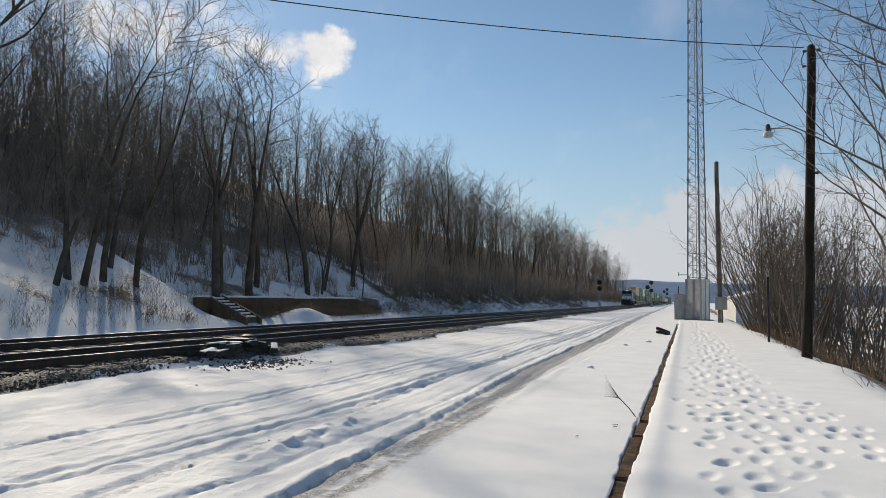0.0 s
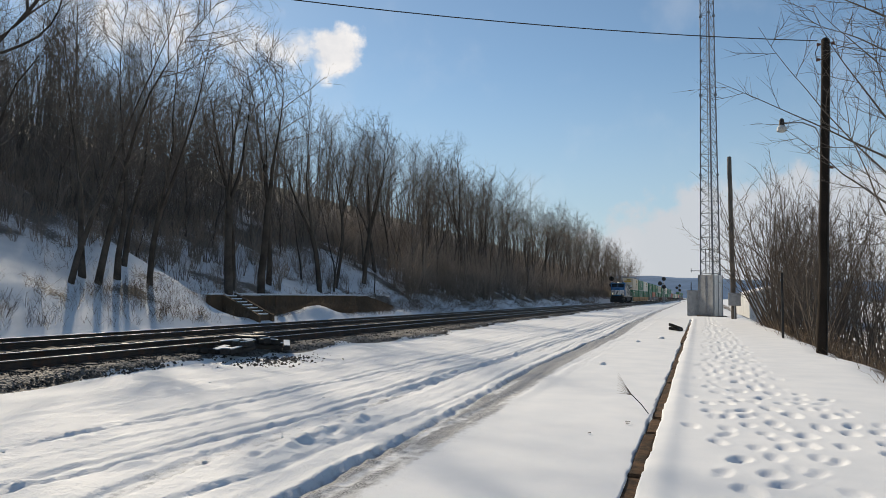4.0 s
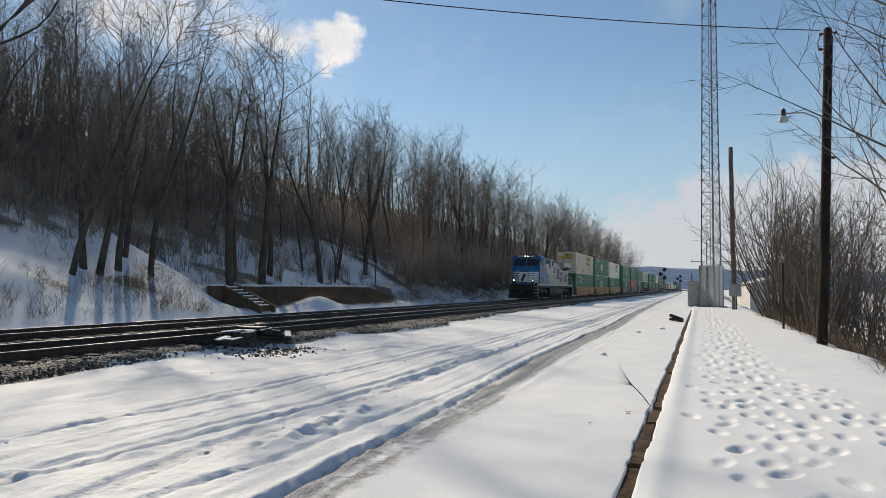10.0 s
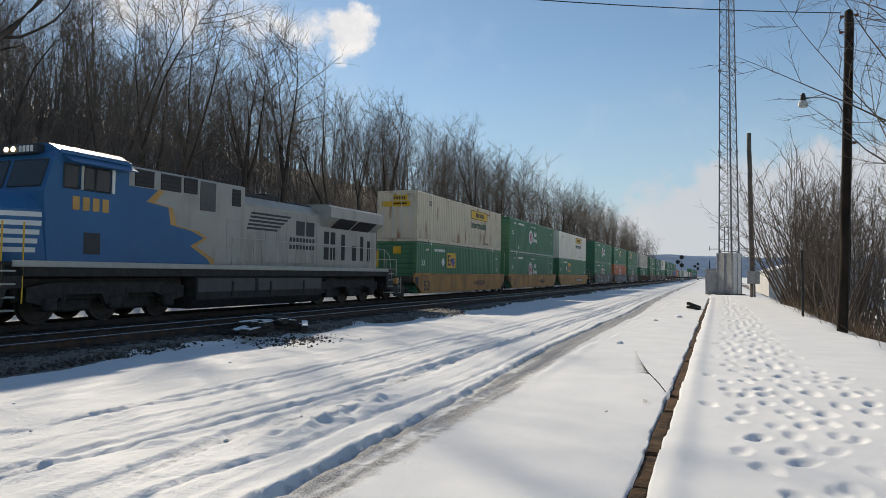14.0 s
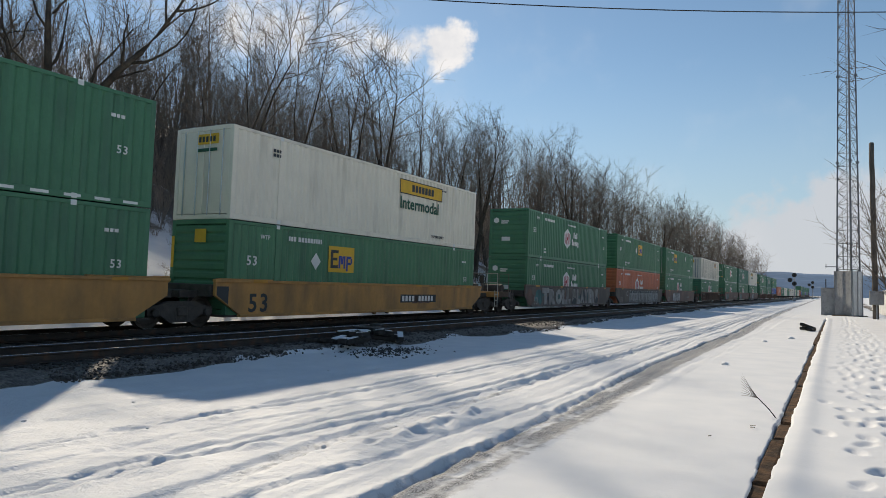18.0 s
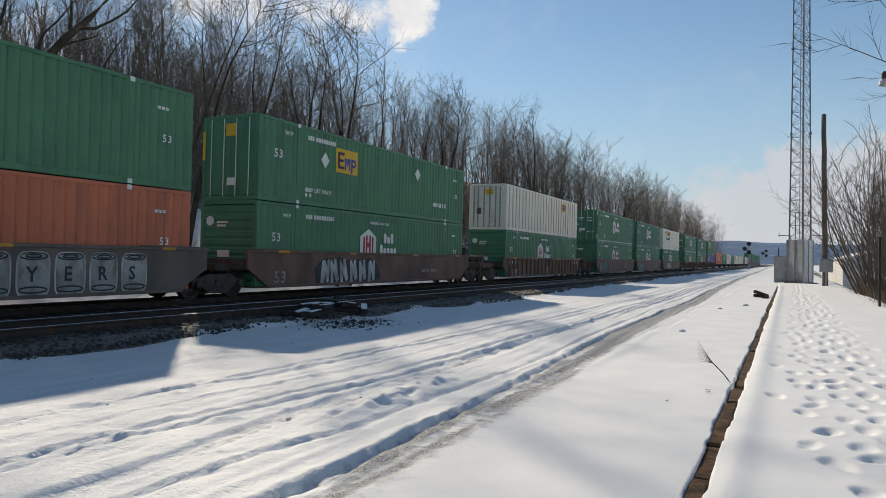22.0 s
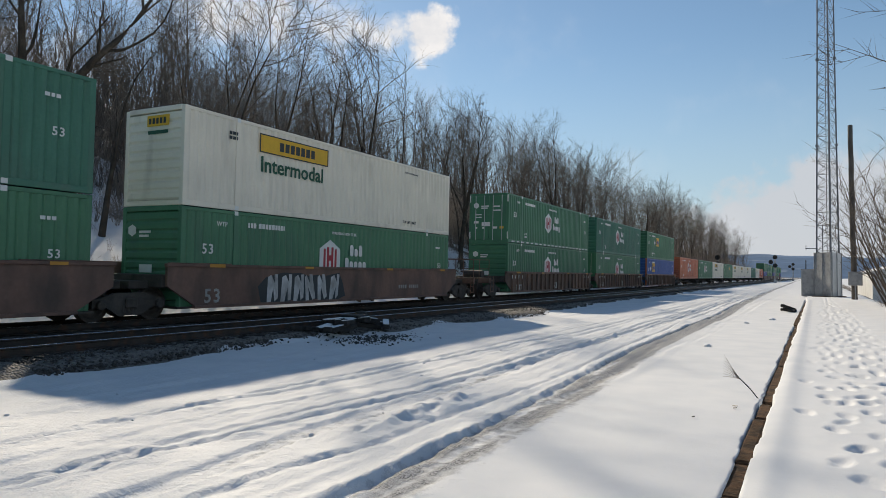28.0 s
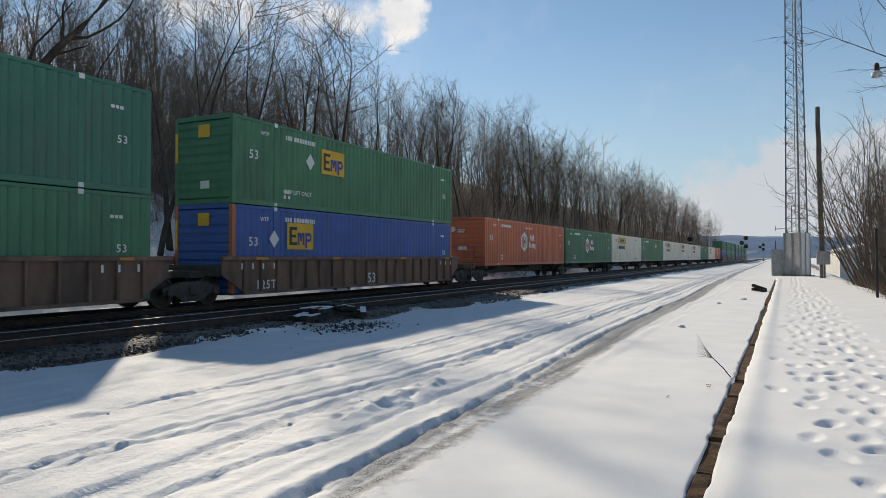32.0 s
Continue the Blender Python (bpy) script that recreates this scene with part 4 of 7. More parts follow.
wood_rng = random.Random(5)
FRONT = [(-25.0, 21.5, 15, 0), (-25.6, 22.7, 13, 2), (-25.1, 23.0, 15, 5), (-25.5, 24.5, 13.5, 6), (-27.0, 26.3, 13.5, 9), (-25.1, 26.1, 14, 1), (-27.5, 19.0, 13, 5), (-31, 10.5, 12, 6),
         (-26.0, 33.3, 16.5, 3), (-26.6, 34.4, 13.5, 4), (-26.0, 36.5, 17, 7), (-27.6, 39.5, 15.5, 2), (-26.5, 44.5, 17, 1), (-27.5, 48.5, 14.5, 8), (-27.0, 52.5, 14.5, 3), (-28.5, 57.7, 14.5, 1),
         (-29.5, 63, 12.5, 2), (-28.5, 83.0, 18.5, 3), (-28, 70, 12, 7), (-27.5, 76, 12, 5), (-29, 91, 13.5, 5), (-29.5, 98, 13.5, 6), (-28.5, 108, 13, 0), (-28, 117, 13.5, 6), (-27.5, 126, 16, 3), (-28, 139, 14, 4), (-28, 152, 15, 9), (-28, 168, 16.5, 8)]
for x, y, h, kind in FRONT[0:14:2]:  # a second row stands higher up the slope behind the first
    FRONT.append((x - 10.0, y + 7.5, 7.0, (kind + 4) % 10))
for k, (x, y, h, kind) in enumerate(FRONT):
    plant_tree(x, y, h, kind, wood_rng.uniform(0, 360), "trees along the railway", "tall bare deciduous tree on the snowy bank beyond the tracks")
oak_x, oak_y = -28.6, 15.1
oak = thing("tree", "old thick-trunked oak with heavy low limbs on the snowy slope", "tree", (oak_x, oak_y, gz(oak_x, oak_y)), "trees along the railway")
oak_rng = random.Random(64)
oak_trunk, oak_crown = Geo(), Geo()
low_trunk = limb(oak_trunk, oak_rng, (0, 0, -0.4), (0.02, 0.03, 1), 3.6, 0.46, 0.36, 4, 9, 0.04, 0.02)
for a, up, ln, r in ((0.3, 1.6, 11.5, 0.3), (3.4, 1.0, 7.5, 0.2), (1.7, 2.6, 12.0, 0.26), (5.2, 0.8, 6.0, 0.15), (4.3, 1.8, 9.0, 0.17)):
    stem = limb(oak_trunk, oak_rng, low_trunk[0][-1] - Vector((0, 0, 0.35)), (math.cos(a), math.sin(a), up), ln, r, 0.02, 9, 6, 0.13, 0.07, 1.4)
    for p1, w1 in sprout(oak_crown, oak_rng, *stem, 9, 0.2, 4.4, r * 0.28, 6, 4, 0.85, 0.06, 0.17):
        for p2, w2 in sprout(oak_crown, oak_rng, p1, w1, 6, 0.2, 1.9, 0.015, 4, 3, 0.75, 0.05, 0.18):
            twigs(oak_crown, oak_rng, p2, w2, 6, 0.1, 0.75, 0.005, 0.65)
for a, z, ln in ((0.6, 2.2, 4.2), (2.4, 2.6, 3.4), (-0.5, 3.0, 5.0)):  # low limbs reaching out level
    stem = limb(oak_crown, oak_rng, (0, 0, z), (math.cos(a), math.sin(a), 0.35), ln, 0.13, 0.03, 7, 6, 0.12, 0.02)
    for p2, w2 in sprout(oak_crown, oak_rng, *stem, 6, 0.3, 1.6, 0.018, 4, 3, 0.7, 0.06, 0.16):
        twigs(oak_crown, oak_rng, p2, w2, 5, 0.1, 0.6, 0.006, 0.65)
part("trunk", oak_trunk, M["bark"], oak, "broad dark trunk", smooth=True)
part("crown", oak_crown, M["bark"], oak, "bare crooked branches")
y = 3.0
while y < 100:
    for k in range(2):
        if y < 46 and (not k or wood_rng.random() < 0.5):
            continue
        px, py = wood_rng.uniform(-36, -28.5) if k else wood_rng.uniform(-30, -25.5), y + wood_rng.uniform(-1.2, 1.2)
        ph = wood_rng.uniform(7.0, 10.0 + 4.0 * smooth01(40, 80, y))
        if y < 46 or (px < -31 and y < 85):
            ph = max(3.5, 1.2 * under_light(px, py))
        plant_tree(px, py, ph, wood_rng.randrange(6), wood_rng.uniform(0, 360), "trees along the railway", "bare deciduous tree in the dense wood on the hillside", YOUNG_KINDS)
    y += 2.6 + y * 0.012


def deep_woods():
    kinds = []
    for k in range(8):
        tr, cr = tree_geo(300 + k, 16.0, 0.14, 0.15, 0.27, 1, 1 + k % 2)
        a, b = as_arrays(tr), as_arrays(cr)
        kinds.append((np.concatenate([a[0], b[0]]), np.concatenate([a[1], b[1] + len(a[0])])))
    put = []
    for k in range(720):
        y = 1 + 119 * wood_rng.random() ** 1.15 if k < 290 else wood_rng.uniform(60, 320)
        x = -34 - 42 * wood_rng.random() ** 1.3 if k < 290 else -25 - 40 * wood_rng.random() ** 1.6
        h = wood_rng.uniform(8.5, 14.0) * (1 + 0.3 * smooth01(70, 110, y))
        if y < 46 or (x < -31 and y < 85):
            h = max(3.5, under_light(x, y) * wood_rng.uniform(0.75, 1.1))
        put.append((wood_rng.randrange(8), pose(x, y, gz(x, y), 0, 0, wood_rng.uniform(0, 360)) @ Matrix.Scale(h / 16, 4)))
    for k in range(260):  # low trees along the crest
        x, y = wood_rng.uniform(-64, -38), wood_rng.uniform(34, 115)
        h = max(4.0, under_light(x, y) * wood_rng.uniform(0.6, 1.0))
        put.append((wood_rng.randrange(8), pose(x, y, gz(x, y), 0, 0, wood_rng.uniform(0, 360)) @ Matrix.Scale(min(h, 11) / 16, 4)))
    poles = []
    for k in range(8):
        rng = random.Random(900 + k)
        g = Geo()
        p, w = limb(g, rng, (0, 0, -0.3), (rng.gauss(0, 0.2), rng.gauss(0, 0.2), 1), 9.0, 0.055, 0.012, 5, 3, 0.13, 0.03)
        twigs(g, rng, p, w, 15, 0.15, 2.2, 0.013, 0.7)
        poles.append(as_arrays(g))
    thin = []
    for k in range(3400):
        y = 2 + 310 * wood_rng.random() ** 1.4 if k < 1300 else wood_rng.uniform(8, 66)
        x = -26 - 34 * wood_rng.random() ** 1.2 if y > 62 else -33 - 30 * wood_rng.random()
        s = wood_rng.uniform(0.5, 1.15)
        if y < 48 or (x < -31 and y < 85):
            s = min(s, max(0.35, under_light(x, y) * wood_rng.uniform(0.6, 1.1) / 9.0))
        thin.append((wood_rng.randrange(8), pose(x, y, gz(x, y), 0, 0, wood_rng.uniform(0, 360)) @ Matrix.Scale(s, 4)))
    bulk("saplings", M["twig"], poles, thin, "thin leafless saplings crowding the hillside wood", "saplings")
    bulk("far_woods", M["twig"], kinds, put, "dense leafless wood climbing the hillside", "woods")
    bushes = [as_arrays(shrub_geo(500 + k, 4.2, 8, -1, 0.5)) for k in range(6)]
    put = []
    for k in range(2600):
        u = wood_rng.random()
        y = 3 + 300 * u ** 1.9
        x = -23.2 - 15 * wood_rng.random() ** 1.3 if y > 54 else (-26.3 if y > 31 else -29.0) - 20 * wood_rng.random() ** 1.5
        s = wood_rng.uniform(0.4, 1.35) if y > 54 else min(wood_rng.uniform(0.4, 1.35), max(0.16, under_light(x, y) * wood_rng.uniform(0.5, 0.9) / 4.2))
        put.append((wood_rng.randrange(6), pose(x, y, gz(x, y), 0, 0, wood_rng.uniform(0, 360)) @ Matrix.Scale(s, 4)))
    bulk("undergrowth", M["brush"], bushes, put, "brown leafless undergrowth at the foot of the wood", "undergrowth")


deep_woods()


def build_weeds():
    """Dry stalks that stand out of the snow on the bank."""
    stalks = []
    for k in range(5):
        rng = random.Random(700 + k)
        g = Geo()
        for j in range(5):
            d = Vector((rng.gauss(0, 0.35), rng.gauss(0, 0.35), 1))
            p, w = limb(g, rng, (rng.gauss(0, 0.12), rng.gauss(0, 0.12), -0.05), d, rng.uniform(0.25, 0.7), 0.0052, 0.0025, 2, 3, 0.15, -0.03)
            twigs(g, rng, p, w, 4, 0.3, 0.22, 0.003, 0.7)
        stalks.append(as_arrays(g))
    put = []
    for k in range(3400):
        y = 4 + 50 * wood_rng.random() ** 1.1
        x = wood_rng.uniform(-24.8, -21.5) if wood_rng.random() < 0.85 else wood_rng.uniform(-30, -24)
        if 27 < y < 58 and x < -23.4 and wood_rng.random() < 0.6:
            continue
        if float(vnoise(np.array([x]), np.array([y]), 2.5)[0]) + wood_rng.uniform(-0.5, 0.7) < 0:
            continue
        put.append((wood_rng.randrange(5), pose(x, y, gz(x, y), 0, 0, wood_rng.uniform(0, 360)) @ Matrix.Scale(wood_rng.uniform(0.6, 1.3), 4)))
    for k in range(450):
        x, y = wood_rng.uniform(3.6, 9), 9 + 45 * wood_rng.random() ** 1.3
        put.append((wood_rng.randrange(5), pose(x, y, gz(x, y), 0, 0, wood_rng.uniform(0, 360)) @ Matrix.Scale(wood_rng.uniform(0.8, 1.7), 4)))
    bulk("dry_weeds", M["weed"], stalks, put, "dry brown weed stalks sticking out of the snow", "weeds")


build_weeds()


def bank_brambles():
    """Low tangled stems along the foot of the bank and before the wall."""
    kinds = []
    for k in range(5):
        rng = random.Random(740 + k)
        g = Geo()
        for j in range(9):
            a = rng.uniform(0, 2 * math.pi)
            d = Vector((math.cos(a) * 0.9, math.sin(a) * 0.9, rng.uniform(0.5, 1.3)))
            pts, ways = limb(g, rng, (rng.gauss(0, 0.15), rng.gauss(0, 0.15), -0.05), d, rng.uniform(0.5, 1.1), 0.007, 0.003, 4, 3, 0.2, -0.12)
            twigs(g, rng, pts, ways, 5, 0.2, 0.3, 0.004, 0.8)
        kinds.append(as_arrays(g))
    put = []
    rng = random.Random(55)
    for k in range(1500):
        y = 29 + 130 * rng.random() ** 1.2
        x = rng.uniform(-23.5, -22.0) if y < 48 else rng.uniform(-26, -20.9)
        if 29 < y < 31.6 and x > -23.6:
            continue
        if y > 48 and float(vnoise(np.array([x]), np.array([y]), 4.0)[0]) + rng.uniform(-0.4, 0.8) < 0:
            continue
        put.append((rng.randrange(5), pose(x, y, gz(x, y), 0, 0, rng.uniform(0, 360)) @ Matrix.Scale(rng.uniform(0.5, 1.0) if y < 48 else rng.uniform(0.7, 1.7), 4)))
    bulk("brambles", M["weed"], kinds, put, "low brown brambles along the foot of the bank", "brambles")


bank_brambles()

# ---- the train ----
SPEED = 14.58  # metres a second, towards -y
LENGTH, WIDTH, HEIGHT = 16.15, 2.59, 2.90
CARS = []  # every thing of the train and its place along it


def ride(ob, q, up=0.0):
    """Put a thing on the far track, q metres from the camera's abeam at the start."""
    CARS.append((ob, q, up))
    return ob


def corrugated(y0, y1, z0, z1, face, deep, period, flat=0.36):
    """A ribbed sheet of steel in the plane x = face, its hollows that deep."""
    g = Geo()
    ys, xs, y = [y0], [face], y0
    n = max(1, round((y1 - y0) / period))
    p = (y1 - y0) / n
    s = 1 if face > 0 else -1
    for k in range(n):
        a = y0 + k * p
        for u, d in ((flat * 0.5, 0), (0.5 - flat * 0.18, 1), (0.5 + flat * 0.18, 1), (1 - flat * 0.5, 0)):
            ys.append(a + u * p)
            xs.append(face - s * deep * d)
    ys.append(y1)
    xs.append(face)
    m = len(ys)
    vs = [(xs[i], ys[i], z0) for i in range(m)] + [(xs[i], ys[i], z1) for i in range(m)]
    fs = [(i, i + 1, m + i + 1, m + i) for i in range(m - 1)]
    g.add(vs, fs)
    inner = face - s * 0.06
    g.add([(inner, y0, z0), (inner, y1, z0), (inner, y1, z1), (inner, y0, z1)], [(0, 1, 2, 3)])
    return g


CACHE = {}


def cached(key, make):
    if key not in CACHE:
        CACHE[key] = make()
    return CACHE[key]


def flat_mark(name, outline, material, y, z, parent, depth=0.008, face=1.299, label=""):
    """A flat painted shape on the near side: outline in (y, z)."""
    g = Geo().prism([(y + a, z + b) for a, b in outline], "x", face, face + depth)
    return part(name, g, material, parent, label)


def rect(w, h):
    return [(0, 0), (w, 0), (w, h), (0, h)]


def hexagon(w, h):
    return [(0, h * 0.25), (w / 2, 0), (w, h * 0.25), (w, h * 0.75), (w / 2, h), (0, h * 0.75)]


def words(text, size, y, z, parent, material="mark_white", name="lettering", squeeze=1.0, face=1.3):
    if 1 < len(text) < 5:  # short marks letter by letter
        for k, letter in enumerate(text):
            words(letter, size, y + 0.6 * size * k, z, parent, material, name, squeeze, face)
        return None
    me = cached(("text", text, size, material, squeeze), lambda: text_mesh(text, size, M[material], squeeze))
    ob = part(name, me, None, parent)
    if len(text) > 1:
        tagged(ob, kind="stuff")
    ob.matrix_basis = Matrix.Translation((face, y, z)) @ Matrix.Rotation(radians(90), 4, "Z")
    return ob


def container(paint, front, marks, seed=0, posts=False, corner="", label=""):
    """A 53-foot domestic container. front: 'wall' or 'doors', the end that leads."""
    pm = M[paint]
    box = thing("shipping_container", label, "container", group="containers on the train")
    hw = WIDTH / 2
    for s, nm in ((1, "near"), (-1, "far")):
        part("side_wall", cached(("side", paint, s, posts), lambda: corrugated(0.12, LENGTH - 0.12, 0.16, HEIGHT - 0.10, s * (hw - 0.012), 0.012 if posts else 0.05, 0.6 if posts else 0.3).mesh("side_wall", pm)), None, box)
        part("top_rail", cached(("trail", paint, s), lambda: Geo().box(min(s * hw, s * (hw - 0.07)), max(s * hw, s * (hw - 0.07)), 0.1, LENGTH - 0.1, HEIGHT - 0.11, HEIGHT - 0.005, 0.012).mesh("top_rail", pm)), None, box)
        part("bottom_rail", cached(("brail", paint, s), lambda: Geo().box(min(s * hw, s * (hw - 0.09)), max(s * hw, s * (hw - 0.09)), 0.1, LENGTH - 0.1, 0.0, 0.17, 0.012).mesh("bottom_rail", pm)), None, box)
    part("roof", cached(("roof", paint), lambda: Geo().box(-hw + 0.05, hw - 0.05, 0.1, LENGTH - 0.1, HEIGHT - 0.05, HEIGHT - 0.02, 0.008).mesh("roof", pm)), None, box)
    part("underframe", cached(("under",), lambda: Geo().box(-hw + 0.08, hw - 0.08, 0.1, LENGTH - 0.1, 0.03, 0.12).mesh("underframe", M["running"])), None, box)
    cm = M[corner] if corner else pm
    for y in (0.0, LENGTH - 0.16):
        for s in (-1, 1):
            part("corner_post", cached(("post", corner or paint, y, s), lambda: Geo().box(min(s * hw, s * (hw - 0.16)), max(s * hw, s * (hw - 0.16)), y, y + 0.16, 0, HEIGHT, 0.014).mesh("corner_post", cm)), None, box)
    for y in (2.0, LENGTH - 2.22):
        g = cached(("lift", paint, y), lambda: Geo().box(hw - 0.06, hw + 0.003, y, y + 0.18, 0.1, HEIGHT - 0.1, 0.01).mesh("lifting_post", pm))
        lp = part("lifting_post", g, None, box)
        for z in (0.0, HEIGHT - 0.15):
            part("casting", cached(("cast", y, z), lambda: Geo().box(hw - 0.1, hw + 0.007, y, y + 0.18, z + 0.004, z + 0.155, 0.02).mesh("casting", M["mark_white"] if paint != "white" else M["dull_galv"])), None, lp, "pale lifting casting")
    for y, way in ((0.05, -1), (LENGTH - 0.05, 1)):
        if way < 0 and front == "doors":
            for s in (-1, 1):
                leaf = part("door", cached(("door", paint, s), lambda: Geo().box(0.01 if s > 0 else -1.13, 1.13 if s > 0 else -0.01, 0.02, 0.075, 0.17, HEIGHT - 0.13, 0.012).mesh("door", pm)), None, box)
                for x in (0.28, 0.86):
                    part("lock_rod", cached(("rod", s, x), lambda: Geo().tube([(s * x, -0.012, 0.12), (s * x, -0.012, HEIGHT - 0.1)], 0.02, 6).mesh("lock_rod", M["galv"])), None, leaf, "pale lock rod")
        else:
            def end_wall():
                n, z0 = 9, 0.16
                h = (HEIGHT - 0.3) / n
                o = [(y - way * 0.04, z0)]
                for k in range(n):
                    z = z0 + k * h
                    o += [(y, z + 0.02), (y + way * 0.035, z + h * 0.25), (y + way * 0.035, z + h * 0.75), (y, z + h - 0.02)]
                o.append((y - way * 0.04, z0 + n * h))
                return Geo().prism(o, "x", -1.14, 1.14).mesh("end_wall", pm)
            part("end_wall", cached(("end", paint, way), end_wall), None, box)
    for z in (0.0, HEIGHT - 0.13):
        part("end_beam", cached(("beam", paint, z), lambda: Geo().box(-1.14, 1.14, 0.0, 0.1, z, z + 0.15, 0.012).mesh("end_beam", pm)), None, box)
    if posts:
        for k in range(25):
            part("side_post", cached(("sp", k), lambda: Geo().box(hw - 0.02, hw + 0.012, 0.45 + 0.62 * k, 0.53 + 0.62 * k, 0.17, HEIGHT - 0.11, 0.006).mesh("side_post", M["post_white"])), None, box, "cream side post")
    marks(box)
    return box


def white_bars(box, y, z, w, rows, h, gap, material="mark_white", name="marking"):
    """Writing too small or too blurred to read, as bars."""
    g = Geo()
    rng = random.Random(int(y * 100 + z * 10 + w * 7))
    for k in range(rows):
        u = 0.0
        while u < w - 0.02:
            d = min(rng.uniform(0.07, 0.13), w - u)
            g.box(1.299, 1.306, y + u, y + u + d, z - k * (h + gap), z - k * (h + gap) + h)
            u += d + rng.choice((0.035, 0.035, 0.04, 0.12))
    return tagged(part(name, g, M[material], box), kind="stuff")


def end_plate(box, material, x, z, w, h, y=-0.012, name="placard"):
    return part(name, Geo().box(x, x + w, y - 0.008, y + 0.004, z, z + h), M[material], box)


def marks_common(box):
    words("53", 0.42, 0.75, 1.55, box)
    words("53", 0.3, LENGTH - 1.1, 1.3, box)
    for letter, u in (("W", 0.0), ("T", 0.2), ("P", 0.33)):
        words(letter, 0.2, 1.3 + u, 2.4, box)
    white_bars(box, 2.6, 2.42, 1.7, 1, 0.16, 0.05)
    white_bars(box, LENGTH - 1.3, 2.2, 0.4, 1, 0.09, 0.05)


def marks_shield(box):
    """White six-sided badge with red bars, two lines of white bars beside it."""
    marks_common(box)
    badge = flat_mark("badge", hexagon(1.22, 1.36), M["mark_white"], 6.2, 0.88, box)
    for y, z, h in ((0.22, 1.22, 0.68), (0.42, 1.16, 0.8), (0.68, 1.16, 0.8), (0.88, 1.22, 0.68)):
        flat_mark("badge_bar", rect(0.12, h), M["mark_red"], 6.2 + y, z, badge, 0.005, 1.308)
    flat_mark("badge_bar", rect(0.14, 0.2), M["mark_red"], 6.74, 1.46, badge, 0.005, 1.308)
    for z, heights, u in ((1.66, (0.44, 0.3, 0.44), 0.3), (1.16, (0.44, 0.3, 0.3, 0.3, 0.4), 0.0)):  # two lines of white blocks
        for k, h in enumerate(heights):
            c = 7.75 + u + k * 0.29
            low = z - 0.1 if k == 4 else z
            flat_mark("badge_lettering", [(c, low + 0.05), (c + 0.05, low), (c + 0.17, low), (c + 0.22, low + 0.05), (c + 0.22, low + h - 0.07), (c + 0.15, low + h), (c + 0.05, low + h), (c, low + h - 0.05)], M["mark_white"], 0, 0, box)
    words("WARNING HIGH CUBE", 0.15, 6.9, 2.45, box)
    white_bars(box, 2.55, 0.55, 0.35, 2, 0.12, 0.06)
    g = Geo().prism([(a - 1.0, 2.02 + b) for a, b in hexagon(0.34, 0.36)], "y", -0.012, -0.004)
    part("end_badge", g, M["mark_white"], box)
    end_plate(box, "mark_white", -0.5, 2.12, 0.5, 0.07)
    end_plate(box, "mark_white", -0.5, 2.0, 0.42, 0.07)
    end_plate(box, "mark_white", -0.45, 0.95, 0.55, 0.24)


def reflective_dashes(box):
    dash = cached(("dash",), lambda: Geo().box(1.296, 1.304, 0, 0.42, 0.045, 0.115).mesh("reflective_strip", M["mark_white"]))
    for k in range(20):
        part("reflective_strip", dash, None, box, at=(0, 0.5 + k * 0.78, 0))


def marks_dashed(box):
    marks_shield(box)
    reflective_dashes(box)


def marks_doors(box):
    marks_shield(box)
    reflective_dashes(box)
    for x, z, w, h, c in ((-0.98, 1.12, 0.44, 0.22, "mark_white"), (-0.9, 0.8, 0.2, 0.16, "mark_white"), (-0.42, 0.8, 0.16, 0.16, "mark_white"), (0.3, 0.8, 0.36, 0.2, "mark_white"),
                          (0.72, 0.8, 0.36, 0.22, "mark_yellow"), (0.3, 2.1, 0.6, 0.12, "mark_white"), (0.3, 1.86, 0.66, 0.12, "mark_white"), (-0.9, 1.62, 0.62, 0.09, "mark_white"), (-0.9, 1.46, 0.62, 0.09, "mark_white")):
        end_plate(box, c, x, z, w * 0.7, h * 0.62, 0.012)
    for x in (-1.27, 1.2):
        for z in (0.2, HEIGHT - 0.5):
            end_plate(box, "mark_white", x, z, 0.07, 0.42, -0.004)


